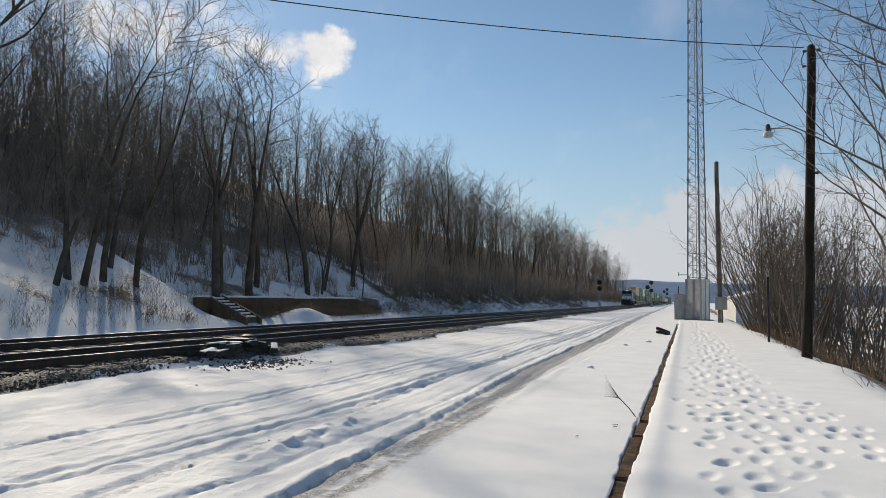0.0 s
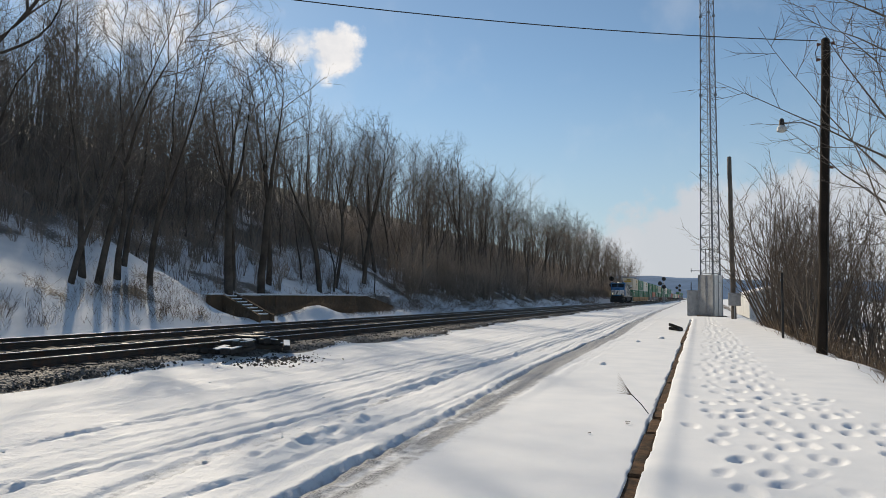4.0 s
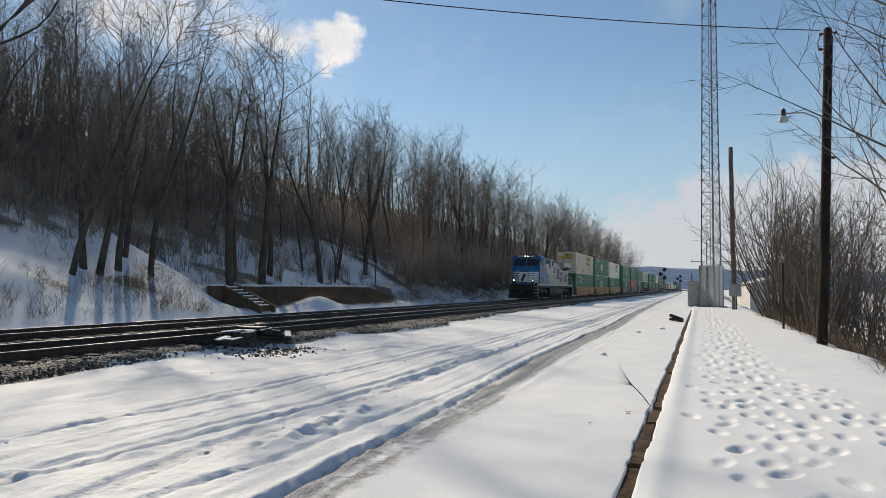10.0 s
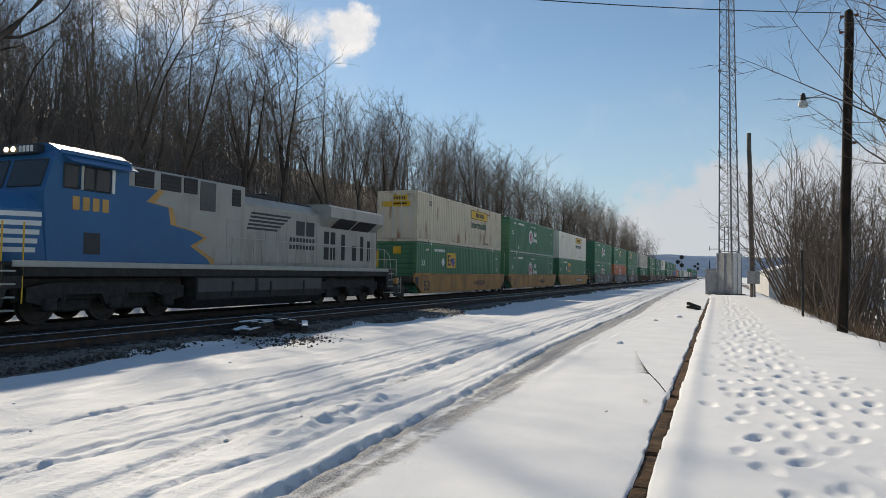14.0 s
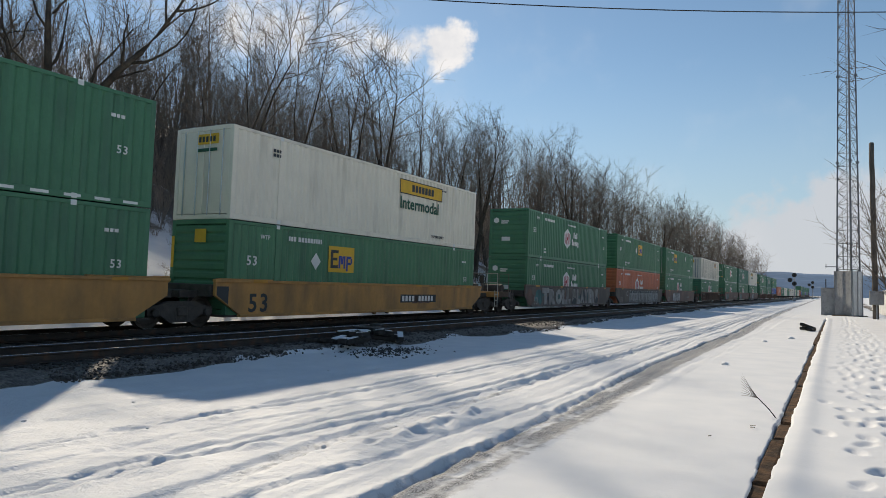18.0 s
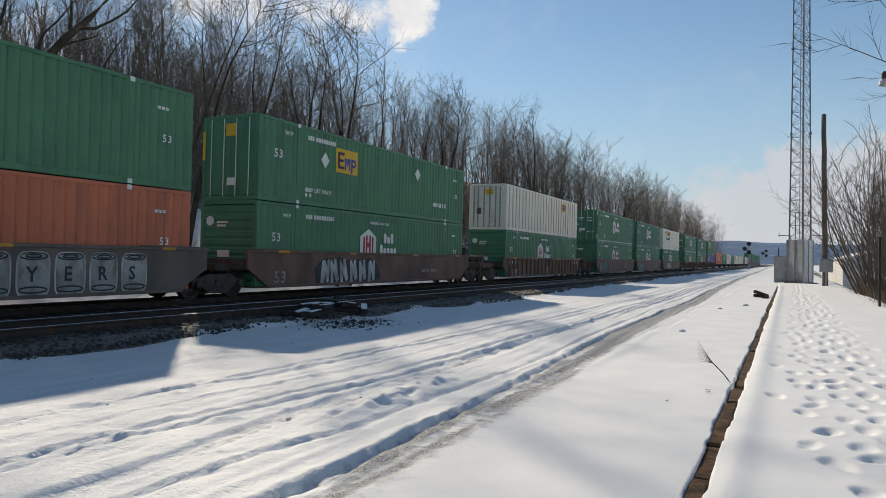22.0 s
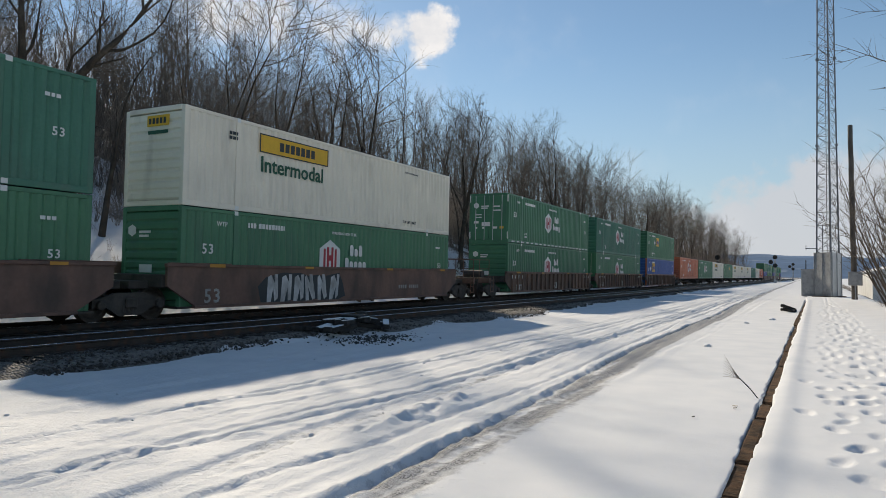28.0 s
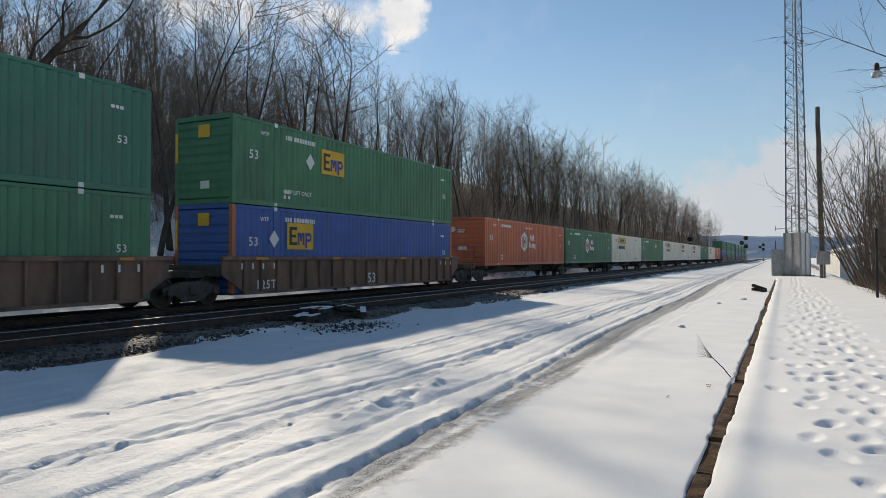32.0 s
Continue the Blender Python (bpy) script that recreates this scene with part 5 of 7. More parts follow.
def marks_square(box, y=4.7, second="mark_blue"):
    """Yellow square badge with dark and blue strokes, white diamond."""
    marks_common(box)
    badge = flat_mark("badge", rect(1.5, 0.95), M["mark_yellow"], y, 1.45, box)
    for a, z, w, h, c in ((0.12, 1.6, 0.13, 0.66, "mark_dark"), (0.25, 1.6, 0.3, 0.11, "mark_dark"), (0.25, 1.88, 0.24, 0.1, "mark_dark"), (0.25, 2.15, 0.3, 0.11, "mark_dark"),
                          (0.58, 1.6, 0.1, 0.46, second), (0.87, 1.6, 0.1, 0.46, second), (1.03, 1.5, 0.1, 0.56, second), (1.13, 1.96, 0.2, 0.1, second), (1.13, 1.74, 0.2, 0.09, second), (1.29, 1.8, 0.09, 0.18, second)):
        flat_mark("badge_stroke", rect(w, h), M[c], y + a, z, badge, 0.005, 1.308)
    flat_mark("badge_stroke", [(0.68, 2.06), (0.73, 1.75), (0.82, 1.75), (0.87, 2.06), (0.8, 2.06), (0.775, 1.9), (0.75, 2.06)], M[second], y, 0, badge, 0.005, 1.308)
    words("TOP LIFT ONLY", 0.22, 2.55, 0.5, box)
    flat_mark("diamond", [(0, 0.3), (0.26, 0), (0.52, 0.3), (0.26, 0.6)], M["mark_white"], y - 0.95, 1.5, box)
    white_bars(box, 2.5, 0.5, 0.35, 2, 0.12, 0.06)
    end_plate(box, "mark_yellow", -0.2, 2.2, 0.5, 0.42)
    end_plate(box, "mark_yellow", -1.26, 1.4, 0.12, 1.0)
    end_plate(box, "mark_white", -0.1, 0.5, 0.4, 0.26)


def marks_panel_rear(box):
    marks_panel(box, 9.15)


def marks_panel(box, y0=3.0):
    """Yellow panel with dark bars, green bars under it."""
    panel = flat_mark("panel", rect(3.55, 0.62), M["mark_yellow"], y0, 2.0, box, label="yellow sign panel")
    for k in range(7):
        flat_mark("panel_bar", rect(0.2, 0.3), M["mark_dark"], y0 + 0.95 + k * 0.27, 2.16, panel, 0.005, 1.308)
    for u in (0.0, 3.5):
        flat_mark("panel_edge", rect(0.05, 0.62), M["mark_dark"], y0 + u, 2.0, panel, 0.004, 1.308)
    for z in (2.0, 2.58):
        flat_mark("panel_edge", rect(3.55, 0.04), M["mark_dark"], y0, z, panel, 0.003, 1.308)
    words("Intermodal", 0.72, y0 + 0.05, 1.38, box, "mark_green", squeeze=1.02)
    words("TOP LIFT ONLY", 0.16, LENGTH - 4.3, 0.3, box, "mark_dark")
    words("STACK TWO HIGH ONLY", 0.10, LENGTH - 4.2, 2.5, box, "mark_dark")
    white_bars(box, 1.7, 2.35, 0.35, 2, 0.1, 0.05, "mark_dark")
    end_plate(box, "mark_yellow", -0.3, 2.35, 0.95, 0.32)
    for k in range(5):
        end_plate(box, "mark_dark", -0.22 + k * 0.16, 2.42, 0.1, 0.17, -0.02)
    end_plate(box, "mark_green", -0.25, 2.12, 0.85, 0.10)


def marks_rusty(box):
    marks_panel(box, 9.1)
    end_plate(box, "mark_yellow", -1.0, 2.0, 1.9, 0.3)


def marks_plain(box):
    marks_common(box)
    flat_mark("badge", rect(1.2, 0.5), M["mark_yellow"], 9.2, 1.75, box)


def marks_square_diamond(box):
    marks_square(box, 4.35)
    flat_mark("diamond", [(0, 0.3), (0.26, 0), (0.52, 0.3), (0.26, 0.6)], M["mark_white"], 10.7, 1.8, box)
    white_bars(box, 12.6, 0.7, 1.4, 1, 0.2, 0.05)


def marks_posts(box):
    pl = flat_mark("placard", rect(1.35, 0.6), M["mark_yellow"], 11.5, 1.95, box, face=1.312)
    for a, w in ((0.15, 0.16), (0.45, 0.3), (0.9, 0.28)):
        flat_mark("placard_stroke", rect(w, 0.4), M["mark_blue"], 11.5 + a, 2.05, pl, 0.005, 1.32)
    flat_mark("placard", rect(0.4, 0.3), M["mark_white"], 12.0, 1.55, box, face=1.312)
    end_plate(box, "mark_yellow", -0.15, 2.25, 0.5, 0.36)
    end_plate(box, "car_tan", -0.75, 1.0, 0.3, 0.4)
    for x in (-1.0, -0.72, -0.3, 0.1, 0.5, 0.8):
        part("end_rib", Geo().box(x, x + 0.09, -0.02, 0.02, 0.17, HEIGHT - 0.15, 0.008), M["dull_galv"], box)


# ---- running gear ----
def wheel_geo(r):
    g = Geo()
    prof = [(0.0, 0.09), (0.035, 0.09), (0.035, 0.16), (0.015, 0.2), (0.015, r - 0.12), (0.045, r - 0.08), (0.05, r), (-0.06, r - 0.012), (-0.085, r + 0.028), (-0.085, r - 0.08), (-0.02, r - 0.13), (-0.02, 0.2), (-0.04, 0.15), (-0.04, 0.09)]
    n, m = 20, len(prof)
    for k in range(n):
        t = 2 * math.pi * k / n
        g.v += [(a, b * math.cos(t), b * math.sin(t)) for a, b in prof]
    for k in range(n):
        for j in range(m):
            a, b = k * m + j, k * m + (j + 1) % m
            c, d = ((k + 1) % n) * m + (j + 1) % m, ((k + 1) % n) * m + j
            g.f.append((a, b, c, d))
    return g


def wheelset_geo(r):
    """Two wheels on their axle, round the origin."""
    g = Geo().tube([(-0.98, 0, 0), (0.98, 0, 0)], 0.085, 8)
    for sgn in (-1, 1):
        w = wheel_geo(r)
        g.add([(sgn * (0.7175 + x), y, z) for x, y, z in w.v], w.f if sgn > 0 else [q[::-1] for q in w.f])
    return g


SPINNING = []  # wheelsets that turn: object, place in the truck, radius


def sideframe_geo(half, z):
    """Cast side frame of a two-axle truck, in (y, z)."""
    o = [(-half - 0.22, z - 0.08), (-half - 0.22, z + 0.13), (-half + 0.15, z + 0.2), (-0.45, z + 0.3), (0.45, z + 0.3), (half - 0.15, z + 0.2), (half + 0.22, z + 0.13), (half + 0.22, z - 0.08),
         (half - 0.2, z - 0.08), (0.35, z - 0.3), (-0.35, z - 0.3), (-half + 0.2, z - 0.08)]
    return Geo().prism(o, "x", -0.06, 0.06)


def truck(parent, y, base=1.78, r=0.46):
    """A freight truck under a car at y: side frames, springs, wheels."""
    t = part("truck", cached(("bolster",), lambda: Geo().box(-1.15, 1.15, -0.17, 0.17, 0.36, 0.62, 0.03).mesh("truck", M["running"])), None, parent, at=(0, y, 0))
    h = base / 2
    for s in (-1, 1):
        part("side_frame", cached(("sf", base), lambda: sideframe_geo(h, 0.47).mesh("side_frame", M["running"])), None, t, at=(s * 1.0, 0, 0))
        for a in (-0.18, 0.0, 0.18):
            part("spring", cached(("spring",), lambda: Geo().tube([(0, 0, 0.24), (0, 0, 0.5)], 0.065, 7).mesh("spring", M["running"])), None, t, at=(s * 1.02, a, 0))
        for a in (-h, h):
            m = Matrix.Translation((s * 1.02, a, r)) @ Matrix.Rotation(0 if s > 0 else math.pi, 4, "Z")
            part("bearing", cached(("bearing",), lambda: Geo().tube([(-0.06, 0, 0), (0.14, 0, 0), (0.16, 0, 0)], [0.12, 0.12, 0.07], 10).mesh("bearing", M["running"])), None, t, at=m)
    for a in (-h, h):
        w = part("wheelset", cached(("wheelset", r), lambda: wheelset_geo(r).mesh("wheelset", M["wheel"])), None, t, at=(0, a, r))
        SPINNING.append((w, (0, a, r), r, parent))
    return t


def bubble_letter(car, letter, y, z, wide, tall):
    """A fat sprayed letter: dark rim, silver body, pale line."""
    for name, material, fat, deep, lift in (("tag_rim", "mark_dark", 0.115, 0.0015, 0.0), ("spray_tag", "tag_grey", 0.095, 0.0025, 0.0)):
        def shape():
            cu = bpy.data.curves.new("tag", "FONT")
            cu.body, cu.size, cu.extrude, cu.offset, cu.resolution_u = letter, 1.0, 0.002, fat, 3
            ob = bpy.data.objects.new("tag", cu)
            scene.collection.objects.link(ob)
            me = bpy.data.meshes.new_from_object(ob.evaluated_get(bpy.context.evaluated_depsgraph_get()))
            bpy.data.objects.remove(ob)
            bpy.data.curves.remove(cu)
            co = np.array([v.co[:] for v in me.vertices])
            lo, hi = co.min(0), co.max(0)
            me.transform(Matrix.Rotation(radians(90), 4, "X") @ Matrix.Diagonal((1 / (hi[0] - lo[0]), 1 / (hi[1] - lo[1]), 1, 1)) @ Matrix.Translation((-lo[0], -lo[1], 0)))
            me.materials.clear()
            me.materials.append(M[material])
            return me
        grow = 0.05 if name == "tag_rim" else 0.0
        ob = part(name, cached(("bubble", letter, name), shape), None, car, "silver bubble letter sprayed on the side" if name == "spray_tag" else "")
        ob.matrix_basis = Matrix.Translation((1.4535 + deep, y - grow, z - grow)) @ Matrix.Rotation(radians(90), 4, "Z") @ Matrix.Diagonal((wide * 0.96 + 2 * grow, 1, tall + 2 * grow, 1))


def well_car(paint, first, last, ribbed, seed, label, name_bars=True):
    """One well of a double-stack car; its origin is at its container's leading end, at rail height."""
    pm = M[paint]
    up = {"ttx_yellow": 0.10, "car_grey": 0.26, "car_brown": 0.25, "car_tan": 0.18}[paint]  # how far the side stands above the lowest kind
    car = thing("well_car", label, "railway car", group="freight cars of the train")
    for s in (-1, 1):
        def sill():
            g = Geo()
            x0, x1 = sorted((s * 1.35, s * (1.395 if ribbed else 1.45)))
            g.prism([(-0.55, 1.3 + up), (-0.55, 0.95), (0.45, 0.36), (LENGTH - 0.45, 0.36), (LENGTH + 0.55, 0.95), (LENGTH + 0.55, 1.3 + up)], "x", x0, x1)
            return g.mesh("side_sill", pm)
        side = part("side_sill", cached(("sill", paint, s), sill), None, car)
        x0, x1 = sorted((s * 1.36, s * 1.50))
        part("top_chord", cached(("chord", paint, s), lambda: Geo().box(x0, x1, -0.6, LENGTH + 0.6, 1.24 + up, (1.36 if ribbed else 1.33) + up, 0.012).mesh("top_chord", pm)), None, side)
        part("bottom_chord", cached(("bchord", paint, s), lambda: Geo().box(x0, x1, 0.4, LENGTH - 0.4, 0.29, 0.38, 0.012).mesh("bottom_chord", pm)), None, side)
        if ribbed:
            for k in range(20):
                part("stiffener", cached(("stiff", paint, s, k), lambda: Geo().box(min(s * 1.39, s * 1.505), max(s * 1.39, s * 1.505), 0.35 + k * 0.81, 0.43 + k * 0.81, 0.37, 1.26 + up, 0.01).mesh("stiffener", pm)), None, side)
        for u0, u1 in ((-0.5, 1.8), (LENGTH - 1.8, LENGTH + 0.5)):
            part("guide_plate", cached(("guide", paint, s, u0), lambda: Geo().box(min(s * 1.36, s * 1.47), max(s * 1.36, s * 1.47), u0, u1, 1.33 + up, 1.36 + up, 0.01).mesh("guide_plate", pm)), None, side)
    part("well_floor", cached(("wfloor",), lambda: Geo().box(-1.36, 1.36, -0.1, LENGTH + 0.1, 0.29, 0.345).mesh("well_floor", M["running"])), None, car)
    for y0, y1 in ((-1.25 if not first else -2.9, -0.12), (LENGTH + 0.12, LENGTH + (1.25 if not last else 2.9))):
        part("end_deck", cached(("deck", paint, round(y0, 2), round(y1, 2)), lambda: Geo().box(-0.75, 0.75, y0, y1, 0.86, 1.08, 0.02).box(-1.3, 1.3, min(y0 if y0 > 0 else y1 - 0.5, y1), (y0 + 0.5) if y0 > 0 else y1, 0.9, 1.26, 0.02).mesh("end_deck", M["running"])), None, car)
    truck(car, -1.4 if not first else -1.75)
    if last:
        truck(car, LENGTH + 1.75)
    for end, on in ((-1, first), (1, last)):
        if not on:
            continue
        y = -2.75 if end < 0 else LENGTH + 2.75
        part("coupler", Geo().box(-0.12, 0.12, y - 0.75, y + 0.75, 0.75, 0.98, 0.03).box(-0.2, 0.2, y + end * 0.75 - 0.16, y + end * 0.75 + 0.16, 0.68, 1.02, 0.05), M["running"], car)
        part("end_beam", Geo().box(-1.42, 1.42, y - 0.1, y + 0.1, 0.86, 1.16, 0.02), pm, car)
        rail = Geo()
        for x in (-1.35, -0.75, 0.75, 1.35):
            rail.tube([(x, y, 1.1), (x, y, 2.15)], 0.02, 5)
        rail.tube([(-1.35, y, 2.15), (1.35, y, 2.15)], 0.02, 5).tube([(0.75, y, 1.65), (1.35, y, 1.65)], 0.02, 5)
        part("handrail", rail, M["handrail"] if paint == "ttx_yellow" else pm, car)
        lad = Geo()
        for z in (0.4, 0.7, 1.0):
            lad.tube([(1.42, y + 0.12 * -end, z), (1.42, y - 0.45 * end, z)], 0.018, 5)
        lad.tube([(1.42, y - 0.12 * end, 0.35), (1.42, y - 0.12 * end, 1.25)], 0.02, 5).tube([(1.42, y - 0.45 * end, 0.35), (1.42, y - 0.45 * end, 1.25)], 0.02, 5)
        part("ladder", lad, M["handrail"] if paint == "ttx_yellow" else pm, car)
        brake = Geo()
        brake.tube([(-0.35 + 0.26 * math.cos(a), y - 0.06, 1.85 + 0.26 * math.sin(a)) for a in [2 * math.pi * k / 14 for k in range(15)]], 0.018, 5)
        for a in range(3):
            brake.tube([(-0.35, y - 0.06, 1.85), (-0.35 + 0.26 * math.cos(a * 2.1), y - 0.06, 1.85 + 0.26 * math.sin(a * 2.1))], 0.014, 4)
        brake.box(-0.45, -0.25, y - 0.04, y + 0.14, 1.6, 2.05, 0.02)
        part("brake_wheel", brake, M["running"], car)
        part("air_reservoir", Geo().tube([(-0.55, y - end * 0.9, 1.35), (0.55, y - end * 0.9, 1.35)], 0.22, 12), M["running"], car)
    rng = random.Random(seed)
    face = 1.454 if not ribbed else 1.4
    for u in (0.9, 5.2, 10.4, 15.0):
        flat_mark("reflector", rect(0.45, 0.08) if u > 1 else rect(0.6, 0.1), M["orange_tape"], u, (1.25 if ribbed else 1.24) + up, car, 0.006, 1.502)
    words("53", 0.8 if paint == "ttx_yellow" else 0.58, (7.82 if ribbed else 0.75), 0.45, car, {"ttx_yellow": "mark_dark", "car_tan": "mark_white"}.get(paint, "tag_grey"), face=face)
    if paint == "ttx_yellow":
        flat_mark("end_panel", [(-0.5, 0.96), (-0.05, 0.68), (-0.05, 1.22), (-0.5, 1.22)], M["mark_dark"], 0, 0, car, 0.004, face)
        for k in range(3):
            flat_mark("stencil", rect(0.42, 0.36), M["car_brown"], 10.2 + k * 0.52, 0.62, car, 0.004, face)
    if ribbed:
        words("125T", 0.42, 1.0, 0.45, car, face=face)
        for u in (0.2, 0.7, 1.2, 1.75, LENGTH - 1.7, LENGTH - 1.2, LENGTH - 0.6):
            flat_mark("marking", rect(0.07, 0.2), M["mark_white"], u, 1.12, car, 0.006, 1.502)
    if name_bars and not ribbed and paint != "car_grey":
        y, col = (9.4, "mark_white") if paint == "ttx_yellow" else (11.4, "tag_grey")
        if paint == "ttx_yellow" and not last:
            col = "car_brown"
        elif paint == "ttx_yellow":
            flat_mark("number_panel", rect(2.9, 0.34), M["mark_dark"], y - 0.12, 0.66, car, 0.004, face)
        for k in range(10):
            if k != 4:
                flat_mark("number_bar", rect(0.17, 0.22) if paint == "ttx_yellow" else rect(0.11, 0.15), M[col], y + k * (0.26 if paint == "ttx_yellow" else 0.17), 0.72, car, 0.006, face)
    # spray-painted tags on the side
    if paint == "car_grey" and first:
        for k in range(9):
            y0 = 0.3 + 1.6 * k + rng.uniform(-0.3, 0.3)
            blot = [(y0 + rng.uniform(0.45, 0.8) * math.cos(a), 0.85 + rng.uniform(0.3, 0.55) * math.sin(a)) for a in [2 * math.pi * j / 18 for j in range(18)]]
            part("spray_patch", Geo().prism(blot, "x", 1.4515, 1.4525), M[("tag_teal", "mark_dark", "tag_teal", "car_brown")[(k + seed) % 4]], car, "patch of sprayed paint")
        y = 2.0
        for letter, wide in zip("TROLL SLAYERS", (1.25, 1.2, 1.2, 0.85, 0.85, 0.25, 1.0, 0.8, 0.85, 0.9, 0.8, 0.8, 0.85)):
            if letter != " ":
                bubble_letter(car, letter, y, 0.36 + rng.uniform(0, 0.08), wide * 1.03, 1.02 + rng.uniform(-0.06, 0.06))
            y += wide
    elif paint == "car_grey":
        for k, letter in enumerate("TROLLSLAYERS"):
            y = 4.0 + 0.92 * k
            can = [(y + 0.39 * math.copysign(abs(math.cos(a)) ** 0.35, math.cos(a)), 0.86 + 0.53 * math.copysign(abs(math.sin(a)) ** 0.5, math.sin(a))) for a in [2 * math.pi * j / 24 for j in range(24)]]
            tag = part("spray_tag", Geo().prism(can, "x", 1.452, 1.4545), M["tag_grey"], car, "sprayed picture of a tin can")
            part("tag_line", Geo().tube([(1.456, a, b) for a, b in can + can[:1]], 0.02, 4, False), M["tag_line"], tag)
            for r0, r1, z in ((0.33, 0.085, 1.3), (0.2, 0.04, 1.3), (0.34, 0.07, 0.5)):
                part("tag_line", Geo().tube([(1.457, y + r0 * math.cos(a), z + r1 * math.sin(a)) for a in [2 * math.pi * j / 14 for j in range(15)]], 0.018, 4, False), M["mark_dark"], tag)
            words(letter, 0.5, y - 0.17, 0.7, tag, "mark_dark", "tag_stroke", 0.9, 1.456)
        words("C", 0.6, 2.6, 0.95, car, "tag_line", "tag_stroke", 1.0, face)
    elif paint == "car_brown":
        span, y = (3.9, 3.3) if last else (3.2, 0.6)
        edge = [(y - 0.2, 0.36)] + [(y + span * k / 9, 0.3 + rng.uniform(0, 0.14)) for k in range(10)] + [(y + span + 0.4, 0.5), (y + span + 0.25, 0.95)]
        edge += [(y + span * (9 - k) / 9, 1.38 - rng.uniform(0, 0.2)) for k in range(10)] + [(y - 0.35, 0.9)]
        part("spray_patch", Geo().prism(edge, "x", 1.4515, 1.4525), M["mark_dark"], car, "black sprayed ground of a tag")
        for k in range(6):
            c, w = y + span * (k + 0.1) / 6, span / 7.5
            lean = rng.uniform(-0.15, 0.2)
            shape = [(0, 0.38), (w * 0.35, 0.34), (w * 0.45 + lean, 0.85), (w * 0.7, 0.4), (w, 0.42 + rng.uniform(0, 0.1)), (w * 0.85 + lean, 1.3), (w * 0.55 + lean, 1.33 - rng.uniform(0, 0.1)), (w * 0.6 + lean, 1.0), (w * 0.25 + lean, 1.28), (lean * 0.6, 1.2)]
            part("spray_tag", Geo().prism([(c + a, b) for a, b in shape], "x", 1.453, 1.4545), M["tag_line" if last else ("tag_grey", "tag_teal")[k % 2]], car, "jagged sprayed letter shape")
    return car


def spine_car(seed, last):
    """One platform of a spine car that carries a single container."""
    car = thing("spine_car", "low dark spine car with cross arms under one container", "railway car", group="freight cars of the train")
    part("spine", cached(("spine",), lambda: Geo().box(-0.3, 0.3, -0.25, LENGTH + 0.25, 0.5, 0.93, 0.03).mesh("spine", M["running"])), None, car)
    for y in (0.3, 2.2, 8.0, LENGTH - 2.3, LENGTH - 0.4):
        part("cross_arm", cached(("arm",), lambda: Geo().prism([(-1.3, 0.98), (1.3, 0.98), (1.3, 0.86), (0.4, 0.6), (-0.4, 0.6), (-1.3, 0.86)], "y", -0.14, 0.14).mesh("cross_arm", M["running"])), None, car, at=(0, y, 0))
    truck(car, -0.28)
    if last:
        truck(car, LENGTH + 0.28)
    for y in (0.0, LENGTH):
        part("kingpin_stand", cached(("stand",), lambda: Geo().box(-0.9, 0.9, -0.12, 0.12, 0.93, 1.0, 0.02).mesh("kingpin_stand", M["running"])), None, car, at=(0, y, 0))
    return car


G1, G2, G3 = "hub_green", "green_faded", "emp_green"
# front of the container along the train, upper box, lower box, car paint, first, last, ribbed car
CONSIST = [
    (239.5, ("white_rusty", "doors", marks_rusty), (G3, "wall", marks_square), "ttx_yellow", 1, 0, 0),
    (258.1, (G1, "wall", marks_dashed), (G1, "doors", marks_shield), "ttx_yellow", 0, 0, 0),
    (277.0, ("white", "doors", marks_panel_rear), (G3, "wall", marks_square), "ttx_yellow", 0, 1, 0),
    (300.1, (G1, "wall", marks_shield), (G1, "wall", marks_shield), "car_grey", 1, 0, 0),
    (319.3, (G3, "wall", lambda b: marks_square(b, 6.95)), ("red", "wall", marks_shield), "car_grey", 0, 0, 0),
    (338.3, (G3, "doors", marks_square_diamond), (G1, "wall", marks_shield), "car_brown", 0, 1, 0),
    (360.9, ("white", "posts", marks_posts), (G1, "wall", marks_shield), "car_tan", 1, 1, 1),
    (384.1, (G1, "doors", marks_doors), (G1, "wall", marks_shield), "car_brown", 1, 0, 0),
    (402.8, (G2, "doors", marks_shield), (G1, "wall", marks_shield), "car_brown", 0, 0, 0),
    (421.7, ("white", "wall", marks_panel), (G1, "wall", marks_shield), "car_brown", 0, 1, 0),
    (445.3, (G1, "doors", marks_doors), (G1, "wall", marks_shield), "car_tan", 1, 0, 1),
    (463.8, (G2, "wall", marks_shield), (G1, "doors", marks_shield), "car_tan", 0, 0, 1),
    (483.1, (G3, "wall", marks_square), ("blue", "wall", lambda b: marks_square(b, 2.7)), "car_tan", 0, 1, 1),
]
for k in range(7):
    CONSIST.append((676.0 + 19.0 * k + 4 * (k // 3), (G2 if k % 2 else G1, "wall", marks_plain), (G1 if k % 3 else "blue", "wall", marks_plain), "car_brown", k % 3 == 0, k % 3 == 2 or k == 6, 0))
SINGLES = ["red", G1, "white", G3, "white", "white", "white", G2, "white", "red"]

